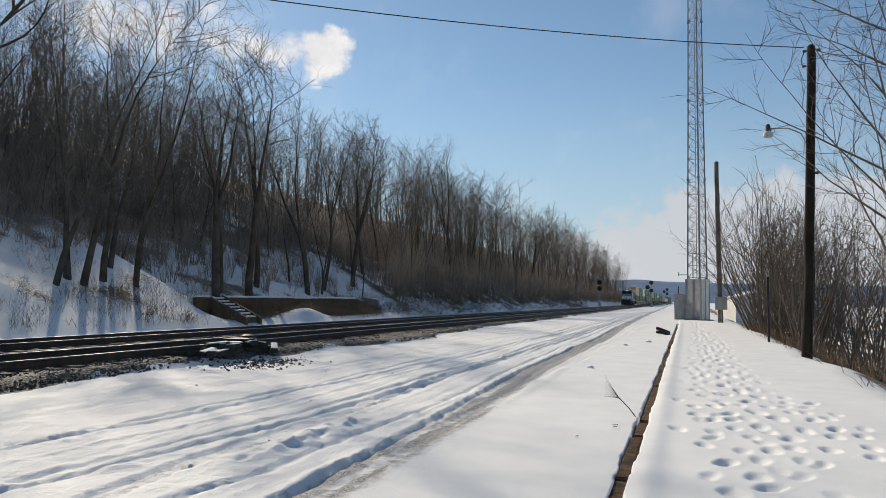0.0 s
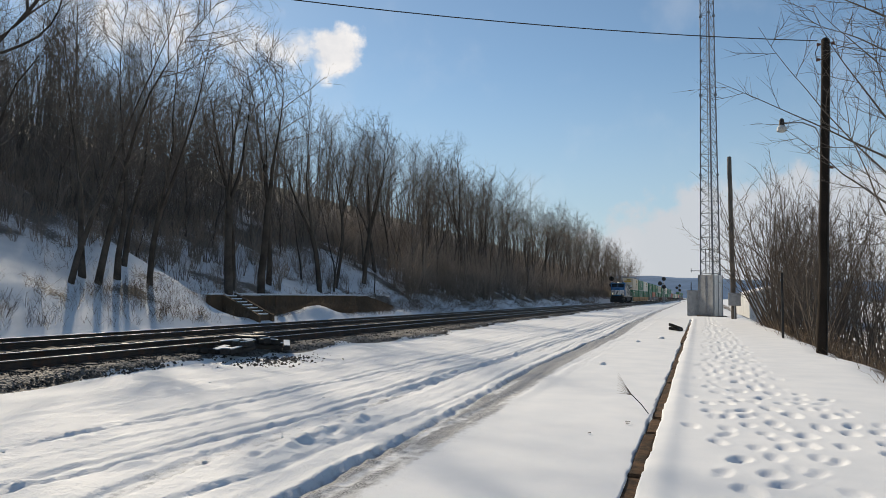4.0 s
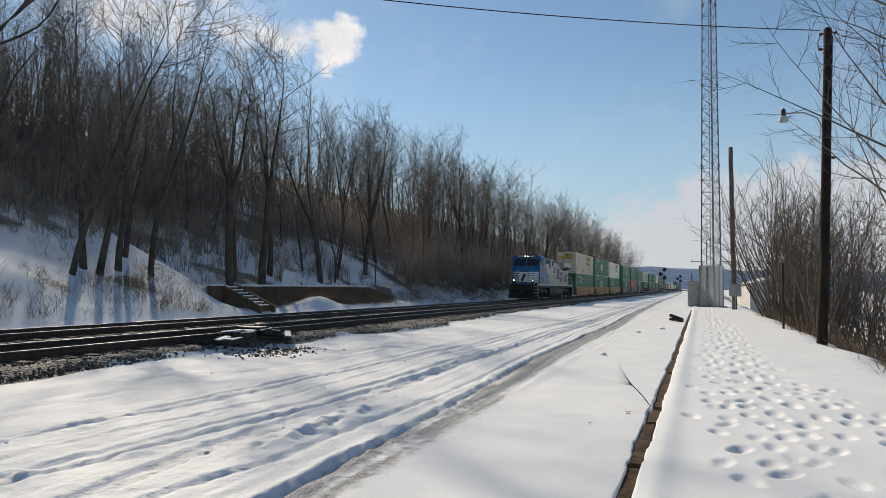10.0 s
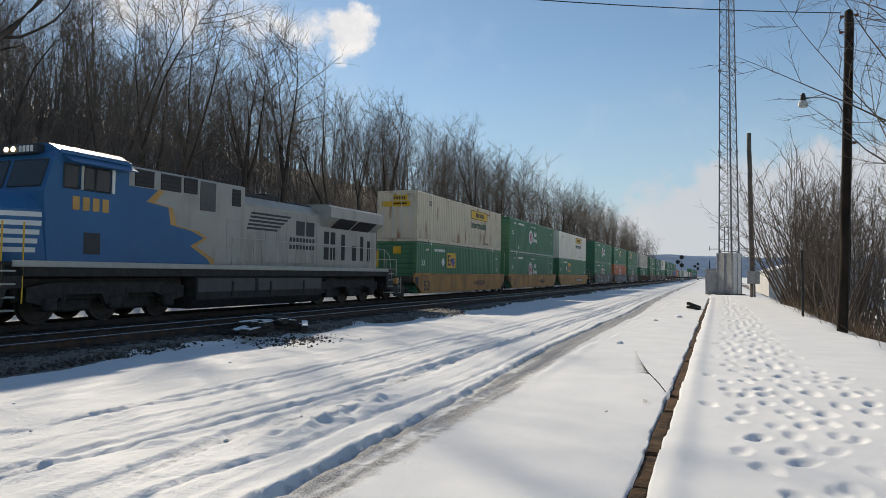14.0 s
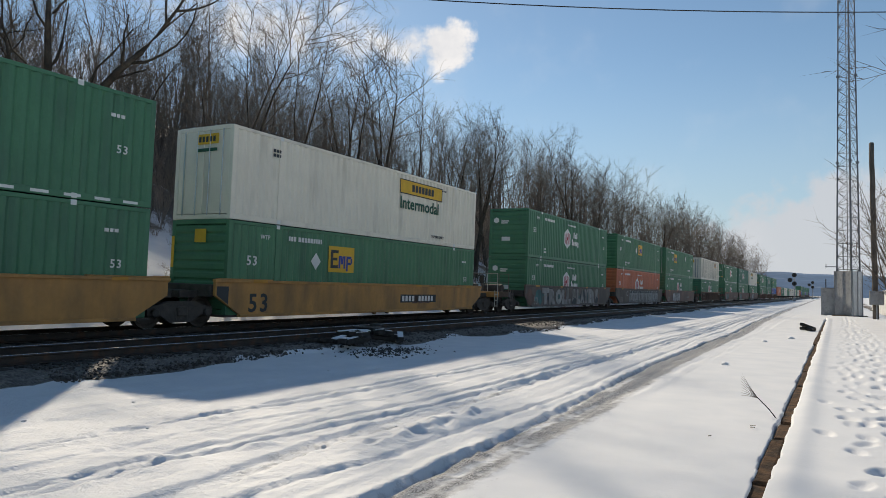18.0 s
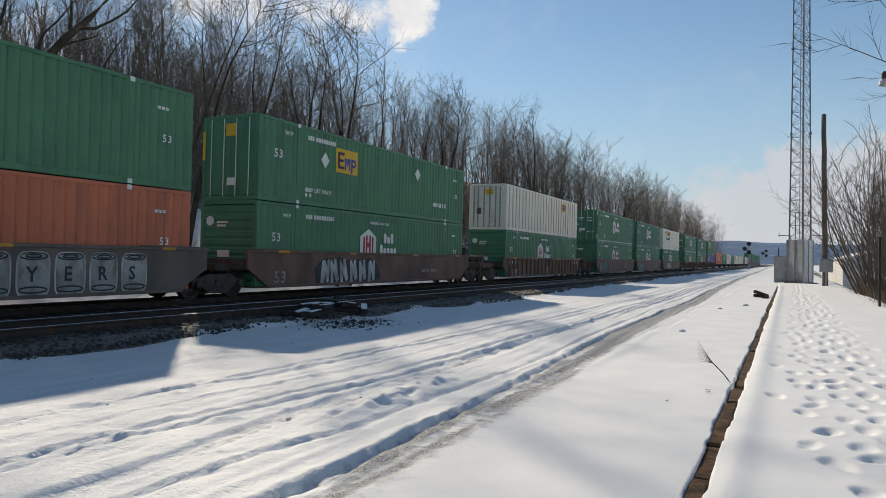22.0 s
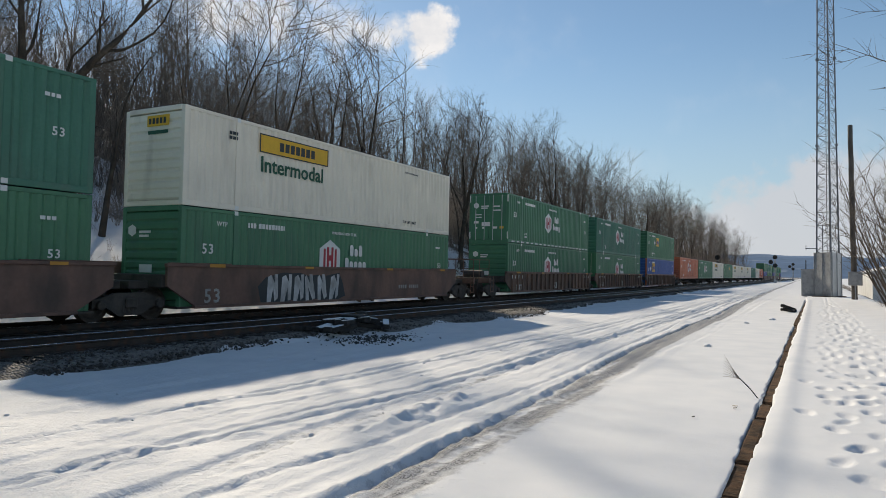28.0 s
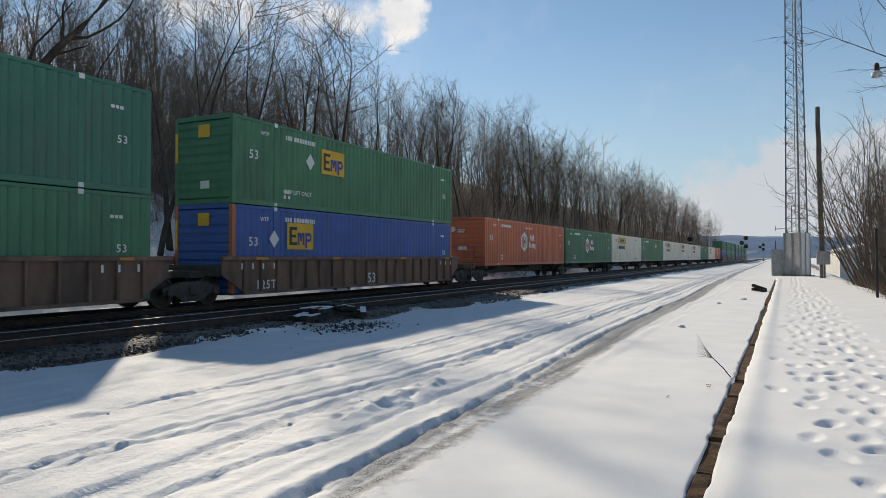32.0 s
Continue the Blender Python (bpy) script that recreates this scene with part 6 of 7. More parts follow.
NAMES = {"white_rusty": "rust-streaked white corrugated container with yellow panel", "white": "white ribbed container with dirt along its seams", G1: "green corrugated container with white badge and lettering",
         G2: "faded green corrugated container with white markings", G3: "green corrugated container with yellow square badge", "red": "faded red corrugated container with a white badge", "blue": "blue corrugated container with orange corner posts"}
CAR_NAMES = {"ttx_yellow": "dirty yellow well car with a dark number panel", "car_grey": "grey well car covered in spray-painted tags", "car_brown": "dark brown well car with faded tags", "car_tan": "brown well car with ribbed sides and white markings"}
for k, (q, up, low, paint, first, last, ribbed) in enumerate(CONSIST):
    ride(well_car(paint, first, last, ribbed, k, CAR_NAMES[paint]), q)
    for (col, end, marks), z in ((low, 0.35), (up, 0.35 + HEIGHT + 0.025)):
        where = ", stacked on top" if z > 1 else ", in the well"
        box = container(col, "doors" if end == "doors" else "wall", marks, k, end == "posts", "orange" if col == "blue" else "", NAMES[col] + where)
        ride(box, q, z)
for k, col in enumerate(SINGLES):
    q = 503.8 + 16.68 * k
    ride(spine_car(k, k == len(SINGLES) - 1), q)
    marks = marks_panel if col == "white" else marks_shield if col in ("red", G1) else marks_plain
    ride(container(col, "wall", marks, 50 + k, label=NAMES[col] + " riding single"), q, 1.0)

# ---- the locomotive ----
def hull(points):
    """The convex body round points."""
    b = bmesh.new()
    for q in points:
        b.verts.new(q)
    made = bmesh.ops.convex_hull(b, input=b.verts)
    bmesh.ops.delete(b, geom=made["geom_interior"], context="VERTS") if made["geom_interior"] else None
    b.verts.index_update()
    g = Geo().add([v.co[:] for v in b.verts], [[v.index for v in f.verts] for f in b.faces])
    b.free()
    return g


def locomotive():
    loco = thing("locomotive", "blue and grey diesel freight locomotive with lit headlights", "locomotive")
    blue, grey, black = M["loco_blue"], M["loco_grey"], M["loco_under"]
    part("underframe", Geo().box(-1.48, 1.48, 1.0, 21.5, 1.26, 1.55, 0.02), black, loco)
    for s in (-1, 1):
        part("deck_edge", Geo().box(min(s * 1.47, s * 1.53), max(s * 1.47, s * 1.53), 1.2, 21.3, 1.5, 1.66, 0.01), M["handrail"], loco, "pale walkway edge stripe")
    part("deck", Geo().box(-1.5, 1.5, 0.8, 21.8, 1.55, 1.62, 0.01), black, loco)
    # nose and cab
    nose_pts = [(x, y, z) for z in (1.62, 2.95) for x, y in ((-1.48, 2.3), (-1.48, 2.12), (-0.5, 0.95), (0.5, 0.95), (1.48, 2.12), (1.48, 2.3))]
    nose_pts += [(-1.46, 2.3, 3.25), (1.46, 2.3, 3.25), (-1.0, 2.2, 3.5), (1.0, 2.2, 3.5), (-0.42, 1.4, 3.4), (0.42, 1.4, 3.4), (-0.48, 1.02, 3.06), (0.48, 1.02, 3.06)]
    part("nose", hull(nose_pts), blue, loco, "blue faceted nose")
    cab = part("cab", Geo().prism([(2.1, 1.62), (1.95, 3.42), (2.25, 4.42), (2.4, 4.55), (4.6, 4.55), (4.6, 1.62)], "x", -1.50, 1.50), blue, loco, "blue cab")
    part("cab_roof", Geo().prism([(-1.55, 4.5), (-1.1, 4.72), (1.1, 4.72), (1.55, 4.5), (1.55, 4.44), (-1.55, 4.44)], "y", 2.35, 4.65), M["loco_blue"], cab)
    part("number_board", Geo().box(-0.95, 0.95, 2.1, 2.42, 4.42, 4.68, 0.02), M["mark_dark"], cab)
    for x in (-0.9, 0.35):
        g = Geo()
        for k in range(4):
            g.box(x + k * 0.14, x + k * 0.14 + 0.09, 2.085, 2.098, 4.47, 4.63)
        part("number_bar", g, M["mark_white"], cab)
    for x in (-0.12, 0.14):
        part("headlight", Geo().tube([(x, 2.1, 4.55), (x, 2.06, 4.55)], [0.06, 0.065], 14), M["headlight"], cab)

    def pane(pts, name="window"):
        a, b, c, d = [Vector(p) for p in pts]
        nrm = (b - a).cross(d - a).normalized() * 0.012
        g = Geo().add([a - nrm, b - nrm, c - nrm, d - nrm, a + nrm, b + nrm, c + nrm, d + nrm], [(0, 1, 2, 3), (7, 6, 5, 4), (0, 4, 5, 1), (1, 5, 6, 2), (2, 6, 7, 3), (3, 7, 4, 0)])
        w = part(name, g, M["glass"], cab)
        f = Geo()
        ring = [a, b, c, d, a]
        for p, q in zip(ring, ring[1:]):
            f.tube([p, q], 0.028, 5)
        part("window_frame", f, M["mark_dark"], w)
        return w

    for x0, x1 in ((-1.32, -0.1), (0.1, 1.32)):
        pane([(x0, 1.99, 3.56), (x1, 1.99, 3.56), (x1, 2.18, 4.26), (x0, 2.18, 4.26)], "windshield")
    for s in (-1, 1):
        for y0, y1 in ((2.5, 2.92), (3.1, 3.42), (3.48, 3.94)):
            pane([(s * 1.508, y0, 3.58), (s * 1.508, y1, 3.58), (s * 1.508, y1, 4.2), (s * 1.508, y0, 4.2)], "side_window")
        part("mirror", Geo().box(min(s * 1.54, s * 1.58), max(s * 1.54, s * 1.58), 2.97, 3.05, 3.56, 4.2, 0.01), M["handrail"], cab)
        part("mirror", Geo().box(min(s * 1.54, s * 1.58), max(s * 1.54, s * 1.58), 3.96, 4.06, 3.56, 4.22, 0.01), M["mark_white"], cab)
        part("sun_visor", Geo().prism([(s * 1.5, 4.40), (s * 1.85, 4.22), (s * 1.85, 4.25), (s * 1.5, 4.44)], "y", 2.45, 4.6), blue, cab)
    # stripes along both angled sides of the nose
    for k in range(5):
        z = 1.86 + k * 0.225
        for s in (-1, 1):
            far = 0.93 - 0.05 * (4 - k) * 0.5
            a, b = Vector((0.52, 0.974, 0)), Vector((0.5 + 0.98 * far, 0.95 + 1.17 * far, 0))
            out = Vector((0.767, -0.642, 0)) * 0.012
            ring = [a - out, b - out, b + out, a + out]
            g = Geo().add([(s * v.x, v.y, z + h) for h in (0.0, 0.125) for v in ring], [(0, 1, 2, 3), (7, 6, 5, 4), (0, 4, 5, 1), (1, 5, 6, 2), (2, 6, 7, 3), (3, 7, 4, 0)])
            part("nose_stripe", g, M["mark_white"], loco)
    part("nose_plate", Geo().box(-0.46, 0.46, 0.938, 0.952, 1.86, 2.88), M["mark_white"], loco)
    part("nose_emblem", Geo().prism([(-0.2, 1.85), (0.02, 2.0), (0.1, 2.3), (0.3, 2.55), (0.12, 2.72), (-0.05, 2.6), (-0.15, 2.3), (-0.3, 2.05)], "y", 0.922, 0.937), M["mark_dark"], loco)
    # auxiliary cab, engine hood, radiators
    part("auxiliary_cab", Geo().box(-1.28, 1.28, 4.6, 10.1, 1.62, 4.5, 0.05), grey, loco)
    for s in (-1, 1):
        for y0, w, z0, h in ((5.02, 0.72, 3.93, 0.5), (6.02, 0.84, 3.93, 0.5), (7.0, 0.6, 3.95, 0.48), (9.35, 0.45, 3.75, 0.6)):
            gr = part("grille", Geo().box(min(s * 1.27, s * 1.31), max(s * 1.27, s * 1.31), y0, y0 + w, z0, z0 + h, 0.01), M["grille"], loco)
            g = Geo()
            for k in range(4):
                g.box(min(s * 1.308, s * 1.318), max(s * 1.308, s * 1.318), y0, y0 + w, z0 + 0.05 + k * 0.14, z0 + 0.07 + k * 0.14)
            part("louvre", g, M["running"], gr)
        part("vent_panel", Geo().box(min(s * 1.27, s * 1.30), max(s * 1.27, s * 1.30), 7.75, 8.5, 3.45, 4.42, 0.01), M["tank_side"], loco, "dull grey vent panel")
        part("equipment_door", Geo().box(min(s * 1.27, s * 1.294), max(s * 1.27, s * 1.294), 9.1, 9.85, 1.9, 3.3, 0.01), grey, loco)
    hood = part("engine_hood", Geo().prism([(-0.98, 1.62), (-0.98, 3.95), (-0.72, 4.25), (0.72, 4.25), (0.98, 3.95), (0.98, 1.62)], "y", 10.1, 15.3), grey, loco)
    for s in (-1, 1):
        for k in range(7):
            part("hood_door", Geo().box(min(s * 0.975, s * 0.995), max(s * 0.975, s * 0.995), 10.3 + k * 0.7, 10.94 + k * 0.7, 1.8, 3.85, 0.008), grey, hood)
        for k in range(5):
            part("hood_stripe", Geo().prism([(10.55 + 0.06 * k, 3.02 + 0.145 * k), (12.4 + 0.22 * k, 3.02 + 0.145 * k), (12.5 + 0.22 * k, 3.1 + 0.145 * k), (10.58 + 0.06 * k, 3.1 + 0.145 * k)], "x", min(s * 0.995, s * 1.004), max(s * 0.995, s * 1.004)), M["mark_dark"], hood)
        for y, w in ((13.75, 0.6), (14.5, 0.6)):
            part("hood_lettering", Geo().box(min(s * 0.995, s * 1.006), max(s * 0.995, s * 1.006), y, y + w, 2.95, 3.55), M["mark_dark"], hood)
        for z in (2.68, 2.38):
            for k in range(8):
                part("hood_lettering", Geo().box(min(s * 0.995, s * 1.005), max(s * 0.995, s * 1.005), 13.3 + k * 0.24, 13.45 + k * 0.24, z, z + 0.17), M["mark_dark"], hood)
    part("exhaust_stack", Geo().box(-0.4, 0.4, 12.4, 13.4, 4.2, 4.55, 0.04), M["black"], loco)
    part("roof_hatch", Geo().box(-0.7, 0.7, 10.2, 12.2, 4.2, 4.42, 0.06), M["black"], loco)
    part("roof_hatch", Geo().box(-0.65, 0.65, 13.5, 15.4, 4.2, 4.34, 0.05), M["black"], loco)
    part("radiator_body", Geo().box(-1.0, 1.0, 15.3, 20.9, 1.62, 4.0, 0.03), grey, loco)
    part("radiator_wing", Geo().prism([(-1.0, 3.45), (-1.5, 3.85), (-1.5, 4.3), (-1.25, 4.42), (1.25, 4.42), (1.5, 4.3), (1.5, 3.85), (1.0, 3.45)], "y", 15.6, 20.7), grey, loco)
    for s in (-1, 1):
        for y0, y1 in ((16.4, 18.0), (18.2, 19.9)):
            part("radiator_grille", Geo().prism([(s * 1.01, 3.47), (s * 1.49, 3.855), (s * 1.51, 3.83), (s * 1.03, 3.43)], "y", y0, y1), M["grille"], loco)
        for y0, z0, w, h in ((15.9, 2.7, 0.4, 0.55), (16.45, 2.7, 0.4, 0.55), (15.9, 2.0, 0.4, 0.55), (16.45, 2.0, 0.4, 0.55), (17.4, 2.0, 0.32, 1.2), (18.4, 2.0, 0.4, 0.7), (19.2, 2.0, 0.3, 1.2), (19.9, 2.0, 0.3, 1.0)):
            part("louvre_panel", Geo().box(min(s * 0.99, s * 1.012), max(s * 0.99, s * 1.012), y0, y0 + w, z0, z0 + h, 0.008), M["grille"], loco)
    # blue front of the scheme, torn edge in yellow
    edge = [(4.7, 3.9), (5.9, 3.9), (5.45, 3.5), (6.34, 3.4), (6.45, 2.87), (7.37, 2.74), (7.94, 2.53), (7.33, 2.25), (8.14, 1.84), (8.3, 1.66)]
    for s in (-1, 1):
        part("yellow_edge", Geo().prism([(4.63, 1.66), *[(a + 0.27 + 0.08 * (k % 3 - 1), b) for k, (a, b) in enumerate(edge)][::-1], (4.63, 3.9)], "x", min(s * 1.282, s * 1.298), max(s * 1.282, s * 1.298)), M["torn_edge"], loco, "ragged orange edge of the paint scheme")
        part("blue_side", Geo().prism([(4.63, 1.66), *edge[::-1], (4.63, 3.9)], "x", min(s * 1.298, s * 1.306), max(s * 1.298, s * 1.306)), blue, loco)
        for k in range(4):
            part("number_bar", Geo().box(min(s * 1.50, s * 1.512), max(s * 1.50, s * 1.512), 2.78 + k * 0.31, 2.99 + k * 0.31, 3.02, 3.38), M["torn_edge"], loco)
        part("cab_door", Geo().box(min(s * 1.50, s * 1.508), max(s * 1.50, s * 1.508), 3.15, 3.68, 1.86, 2.44, 0.01), M["mark_dark"], loco)
    # running gear
    tank = part("fuel_tank", Geo().prism([(-1.4, 1.26), (-1.46, 1.2), (-1.46, 0.5), (-1.2, 0.2), (1.2, 0.2), (1.46, 0.5), (1.46, 1.2), (1.4, 1.26)], "y", 7.5, 15.1), black, loco)
    for y0, y1 in ((7.55, 10.5), (10.7, 15.0)):
        part("tank_panel", Geo().box(1.45, 1.49, y0, y1, 0.74, 1.2, 0.01), M["tank_side"], tank, "dusty grey tank side")
    for y in (9.2, 11.4, 13.6):
        part("tank_strap", Geo().box(1.49, 1.515, y, y + 0.1, 0.6, 1.1), black, tank)
    for cy in (4.5, 18.0):
        t = part("truck", Geo().box(-0.95, 0.95, -2.9, 2.9, 0.6, 1.24, 0.05).box(-0.9, 0.9, -1.6, -0.5, 0.3, 0.9, 0.05).box(-0.9, 0.9, 0.5, 1.6, 0.3, 0.9, 0.05), black, loco, at=(0, cy, 0))
        for s in (-1, 1):
            part("truck_frame", Geo().prism([(-2.7, 0.62), (-2.7, 0.98), (-2.0, 1.1), (2.0, 1.1), (2.7, 0.98), (2.7, 0.62), (2.2, 0.5), (1.5, 0.78), (0.45, 0.78), (0.3, 0.48), (-0.3, 0.48), (-0.45, 0.78), (-1.5, 0.78), (-2.2, 0.5)], "x", s * 1.12 - 0.09, s * 1.12 + 0.09), black, t)
            for k in (-1, 0, 1):
                part("journal_box", Geo().box(s * 1.15 - 0.14, s * 1.15 + 0.14, k * 2.05 - 0.2, k * 2.05 + 0.2, 0.34, 0.72, 0.05), black, t)
                part("spring", Geo().tube([(s * 1.15, k * 2.05 + 0.42, 0.6), (s * 1.15, k * 2.05 + 0.42, 0.95)], 0.09, 8), black, t)
        for k in (-1, 0, 1):
            w = part("wheelset", cached(("wheelset", 0.53), lambda: wheelset_geo(0.53).mesh("wheelset", M["wheel"])), None, t, at=(0, k * 2.05, 0.53))
            SPINNING.append((w, (0, k * 2.05, 0.53), 0.53, loco))
    part("plow", Geo().prism([(0.55, 0.12), (0.85, 0.12), (1.1, 1.0), (0.95, 1.0)], "x", -1.5, 1.5), M["black"], loco)
    part("front_platform", Geo().box(-1.48, 1.48, 0.75, 1.5, 0.95, 1.6, 0.03), M["black"], loco)
    part("rear_platform", Geo().box(-1.48, 1.48, 21.2, 22.0, 0.6, 1.6, 0.03), M["black"], loco)
    part("coupler", Geo().box(-0.13, 0.13, -0.1, 0.9, 0.72, 0.98, 0.03).box(-0.24, 0.24, -0.2, 0.14, 0.66, 1.04, 0.06), black, loco)
    for x in (-1.0, 1.0):
        part("ditch_light", Geo().tube([(x, 0.95, 1.98), (x, 0.86, 1.98)], [0.05, 0.058], 14), M["ditch"], loco, "lit ditch light")
        part("lamp_bracket", Geo().box(x - 0.14, x + 0.14, 0.95, 1.15, 1.6, 2.12, 0.03), M["black"], loco)
    for s in (-1, 1):
        for y, n in ((1.0, "front"), (21.7, "rear")):
            st = Geo()
            for k in range(4):
                st.box(min(s * 1.2, s * 1.5), max(s * 1.2, s * 1.5), y - 0.3, y + 0.3, 0.42 + 0.32 * k, 0.46 + 0.32 * k)
            part("step", st, M["handrail"], loco)
        rails = Geo()
        for y in (0.95, 1.5):
            rails.tube([(s * 1.46, y, 0.6), (s * 1.46, y, 2.6)], 0.022, 5)
        part("grab_rail", rails, M["mark_yellow"], loco, "yellow grab rail")
        rl = Geo().tube([(s * 1.47, 9.2, 2.62), (s * 1.47, 20.9, 2.62), (s * 1.47, 21.5, 2.3), (s * 1.47, 21.8, 1.1)], 0.02, 5)
        for k in range(8):
            rl.tube([(s * 1.47, 9.2 + k * 1.67, 1.62), (s * 1.47, 9.2 + k * 1.67, 2.62)], 0.018, 5)
        part("handrail", rl, M["handrail"], loco)
    fr = Geo()
    for x in (-1.2, -0.5, 0.5, 1.2):
        fr.tube([(x, 0.82, 1.6), (x, 0.82, 2.55)], 0.018, 5)
    fr.tube([(-1.2, 0.82, 2.55), (1.2, 0.82, 2.55)], 0.018, 5)
    part("front_handrail", fr, M["handrail"], loco)
    for x in (-0.8, -0.6, 0.55, 0.75):
        part("air_hose", Geo().tube([(x, 0.8, 0.95), (x, 0.68, 0.7), (x + 0.05, 0.62, 0.5)], 0.03, 5), M["black"], loco)
    horn = Geo()
    for x in (-0.2, 0.0, 0.2):
        horn.tube([(x, 8.6, 4.65), (x, 8.2, 4.65)], [0.03, 0.09], 8)
    part("horn", horn.box(-0.3, 0.3, 8.55, 8.65, 4.5, 4.68, 0.02), M["black"], loco)
    return loco


ride(locomotive(), 214.2)

# ---- tower, poles, wires ----
def lattice_tower(x, y):
    tower = thing("lattice_tower", "tall slender three-legged steel lattice radio tower with a metal-clad foot", "tower", (x, y, gz(x, y)))
    top, w0, w1 = 46.0, 1.02, 0.52
    corner = [(math.cos(a), math.sin(a)) for a in (radians(-90 + 8), radians(30 + 8), radians(150 + 8))]

    def at(k, z):
        w = w0 + (w1 - w0) * min(1, z / 40)
        return (corner[k][0] * w, corner[k][1] * w, z)

    for k in range(3):
        part("leg", Geo().tube([at(k, 0), at(k, 20), at(k, top)], [0.07, 0.06, 0.045], 7), M["tower"], tower)
    z, n = 0.6, 0
    while z < top - 1:
        h = 1.1
        for k in range(3):
            a, b = at(k, z), at((k + 1) % 3, z + h)
            c, d = at((k + 1) % 3, z), at(k, z + h)
            br = Geo().tube([a, b], 0.021, 4, False).tube([c, d], 0.021, 4, False).tube([b, d], 0.02, 4, False)
            part("brace", br, M["tower"], tower)
        z += h
    g = Geo().tube([(0.1, -0.25, 0.2), (0.05, -0.2, top)], 0.045, 6)
    part("cable_run", g, M["black"], tower)
    part("climbing_rail", Geo().tube([(-0.12, -0.2, 0.2), (-0.08, -0.15, top)], 0.03, 5), M["tower"], tower)
    for z in (13.0, 20.5, 28.0, 36.0):
        for k in range(3):
            p = at(k, z)
            part("joint_plate", Geo().tube([(p[0], p[1], z - 0.08), (p[0], p[1], z + 0.08)], 0.14, 8), M["tower"], tower)
    for s in (-1, 1):
        part("antenna_arm", Geo().tube([(s * 0.8, -0.5, 4.1), (s * 1.75, -0.5, 4.1)], 0.035, 5).tube([(s * 1.7, -0.5, 3.95), (s * 1.7, -0.5, 4.35)], 0.03, 5), M["tower"], tower)
    part("stub_mast", Geo().tube([(-0.45, -0.9, 3.8), (-0.45, -0.9, 6.0)], 0.045, 6), M["tower"], tower)
    # the climbing guard of sheet metal round the foot
    guard = [at(k, 0) for k in range(3)]
    names = ("galv", "dull_galv", "dull_galv")
    for k in range(3):
        a, b = Vector(guard[k]) * 1.16, Vector(guard[(k + 1) % 3]) * 1.16
        d = (b - a).normalized()
        nrm = Vector((d.y, -d.x, 0)) * 0.03
        pl = part("guard_panel", Geo().add([a - nrm, b - nrm, b + nrm, a + nrm] + [v + Vector((0, 0, 3.75)) for v in (a - nrm, b - nrm, b + nrm, a + nrm)],
             [(3, 2, 1, 0), (4, 5, 6, 7), (0, 1, 5, 4), (1, 2, 6, 5), (2, 3, 7, 6), (3, 0, 4, 7)]), M[names[k]], tower, "galvanised sheet panel")
        for j in (0.02, 0.5, 0.98):
            p = a.lerp(b, j) + nrm * 1.6
            part("seam", Geo().tube([(p.x, p.y, 0), (p.x, p.y, 3.76)], 0.03, 5), M["dull_galv"], pl)
    part("footing", Geo().box(-1.3, 1.3, -1.3, 1.3, -0.3, 0.05, 0.05), M["concrete"], tower)
    return tower


lattice_tower(1.06, 66.5)
cab = thing("equipment_cabinet", "low grey steel equipment cabinet beside the tower", "cabinet", (-0.55, 68.0, gz(-0.55, 68.0)))
part("body", Geo().box(-0.5, 0.5, -0.6, 0.6, 0, 2.3, 0.03), M["dull_galv"], cab)
part("door", Geo().box(-0.42, 0.42, -0.62, -0.59, 0.15, 2.1, 0.01), M["dull_galv"], cab)
part("hood", Geo().box(-0.56, 0.56, -0.66, 0.66, 2.3, 2.36, 0.02), M["dull_galv"], cab)


def pole(name, x, y, height, r0, r1, mat_key, label, lean=(0, 0), sink=0.5):
    z = gz(x, y)
    p = thing(name, label, "utility pole", (x, y, z))
    rng = random.Random(int(y))
    pts = [(lean[0] * t * height + rng.gauss(0, 0.012), lean[1] * t * height, -sink + (height + sink) * t) for t in [k / 10 for k in range(11)]]
    part("shaft", Geo().tube(pts, [r0 + (r1 - r0) * k / 10 for k in range(11)], 12), M[mat_key], p, smooth=True)
    part("top", Geo().tube([pts[-1], (pts[-1][0], pts[-1][1], height + 0.06)], [r1 * 1.02, r1 * 0.6], 12), M[mat_key], p)
    return p


POLE_X, POLE_Y = 3.62, 24.6
wood_pole = pole("utility_pole", POLE_X, POLE_Y, 10.15, 0.165, 0.125, "pole", "dark weathered wooden utility pole with a street lamp arm", (0.033, 0))
arm_pts = [(0.12, 0, 6.95), (-0.02, 0, 7.28), (-0.4, 0, 7.48), (-0.92, 0, 7.5)]
part("lamp_arm", Geo().tube(arm_pts, 0.024, 7), M["dull_galv"], wood_pole, "thin curved lamp bracket", smooth=True)
head = part("lamp_head", Geo().tube([(-1.0, 0, 7.66), (-1.0, 0, 7.6), (-1.0, 0, 7.5), (-1.0, 0, 7.42)], [0.04, 0.075, 0.08, 0.09], 12), M["black"], wood_pole)
part("lamp_shade", Geo().tube([(-1.0, 0, 7.43), (-1.0, 0, 7.36), (-1.0, 0, 7.24)], [0.08, 0.145, 0.155], 14, False).tube([(-1.0, 0, 7.32), (-1.0, 0, 7.2)], [0.12, 0.08], 10), M["lamp_shade"], head, "pale ribbed lamp shade")
for z, s in ((10.0, -1), (10.0, 1), (9.5, -1), (5.95, 1)):
    u = 0.033 * z
    part("insulator", Geo().tube([(u + s * 0.14, -0.05, z), (u + s * 0.24, -0.05, z), (u + s * 0.26, -0.05, z)], [0.03, 0.06, 0.04], 8), M["insulator"], wood_pole)
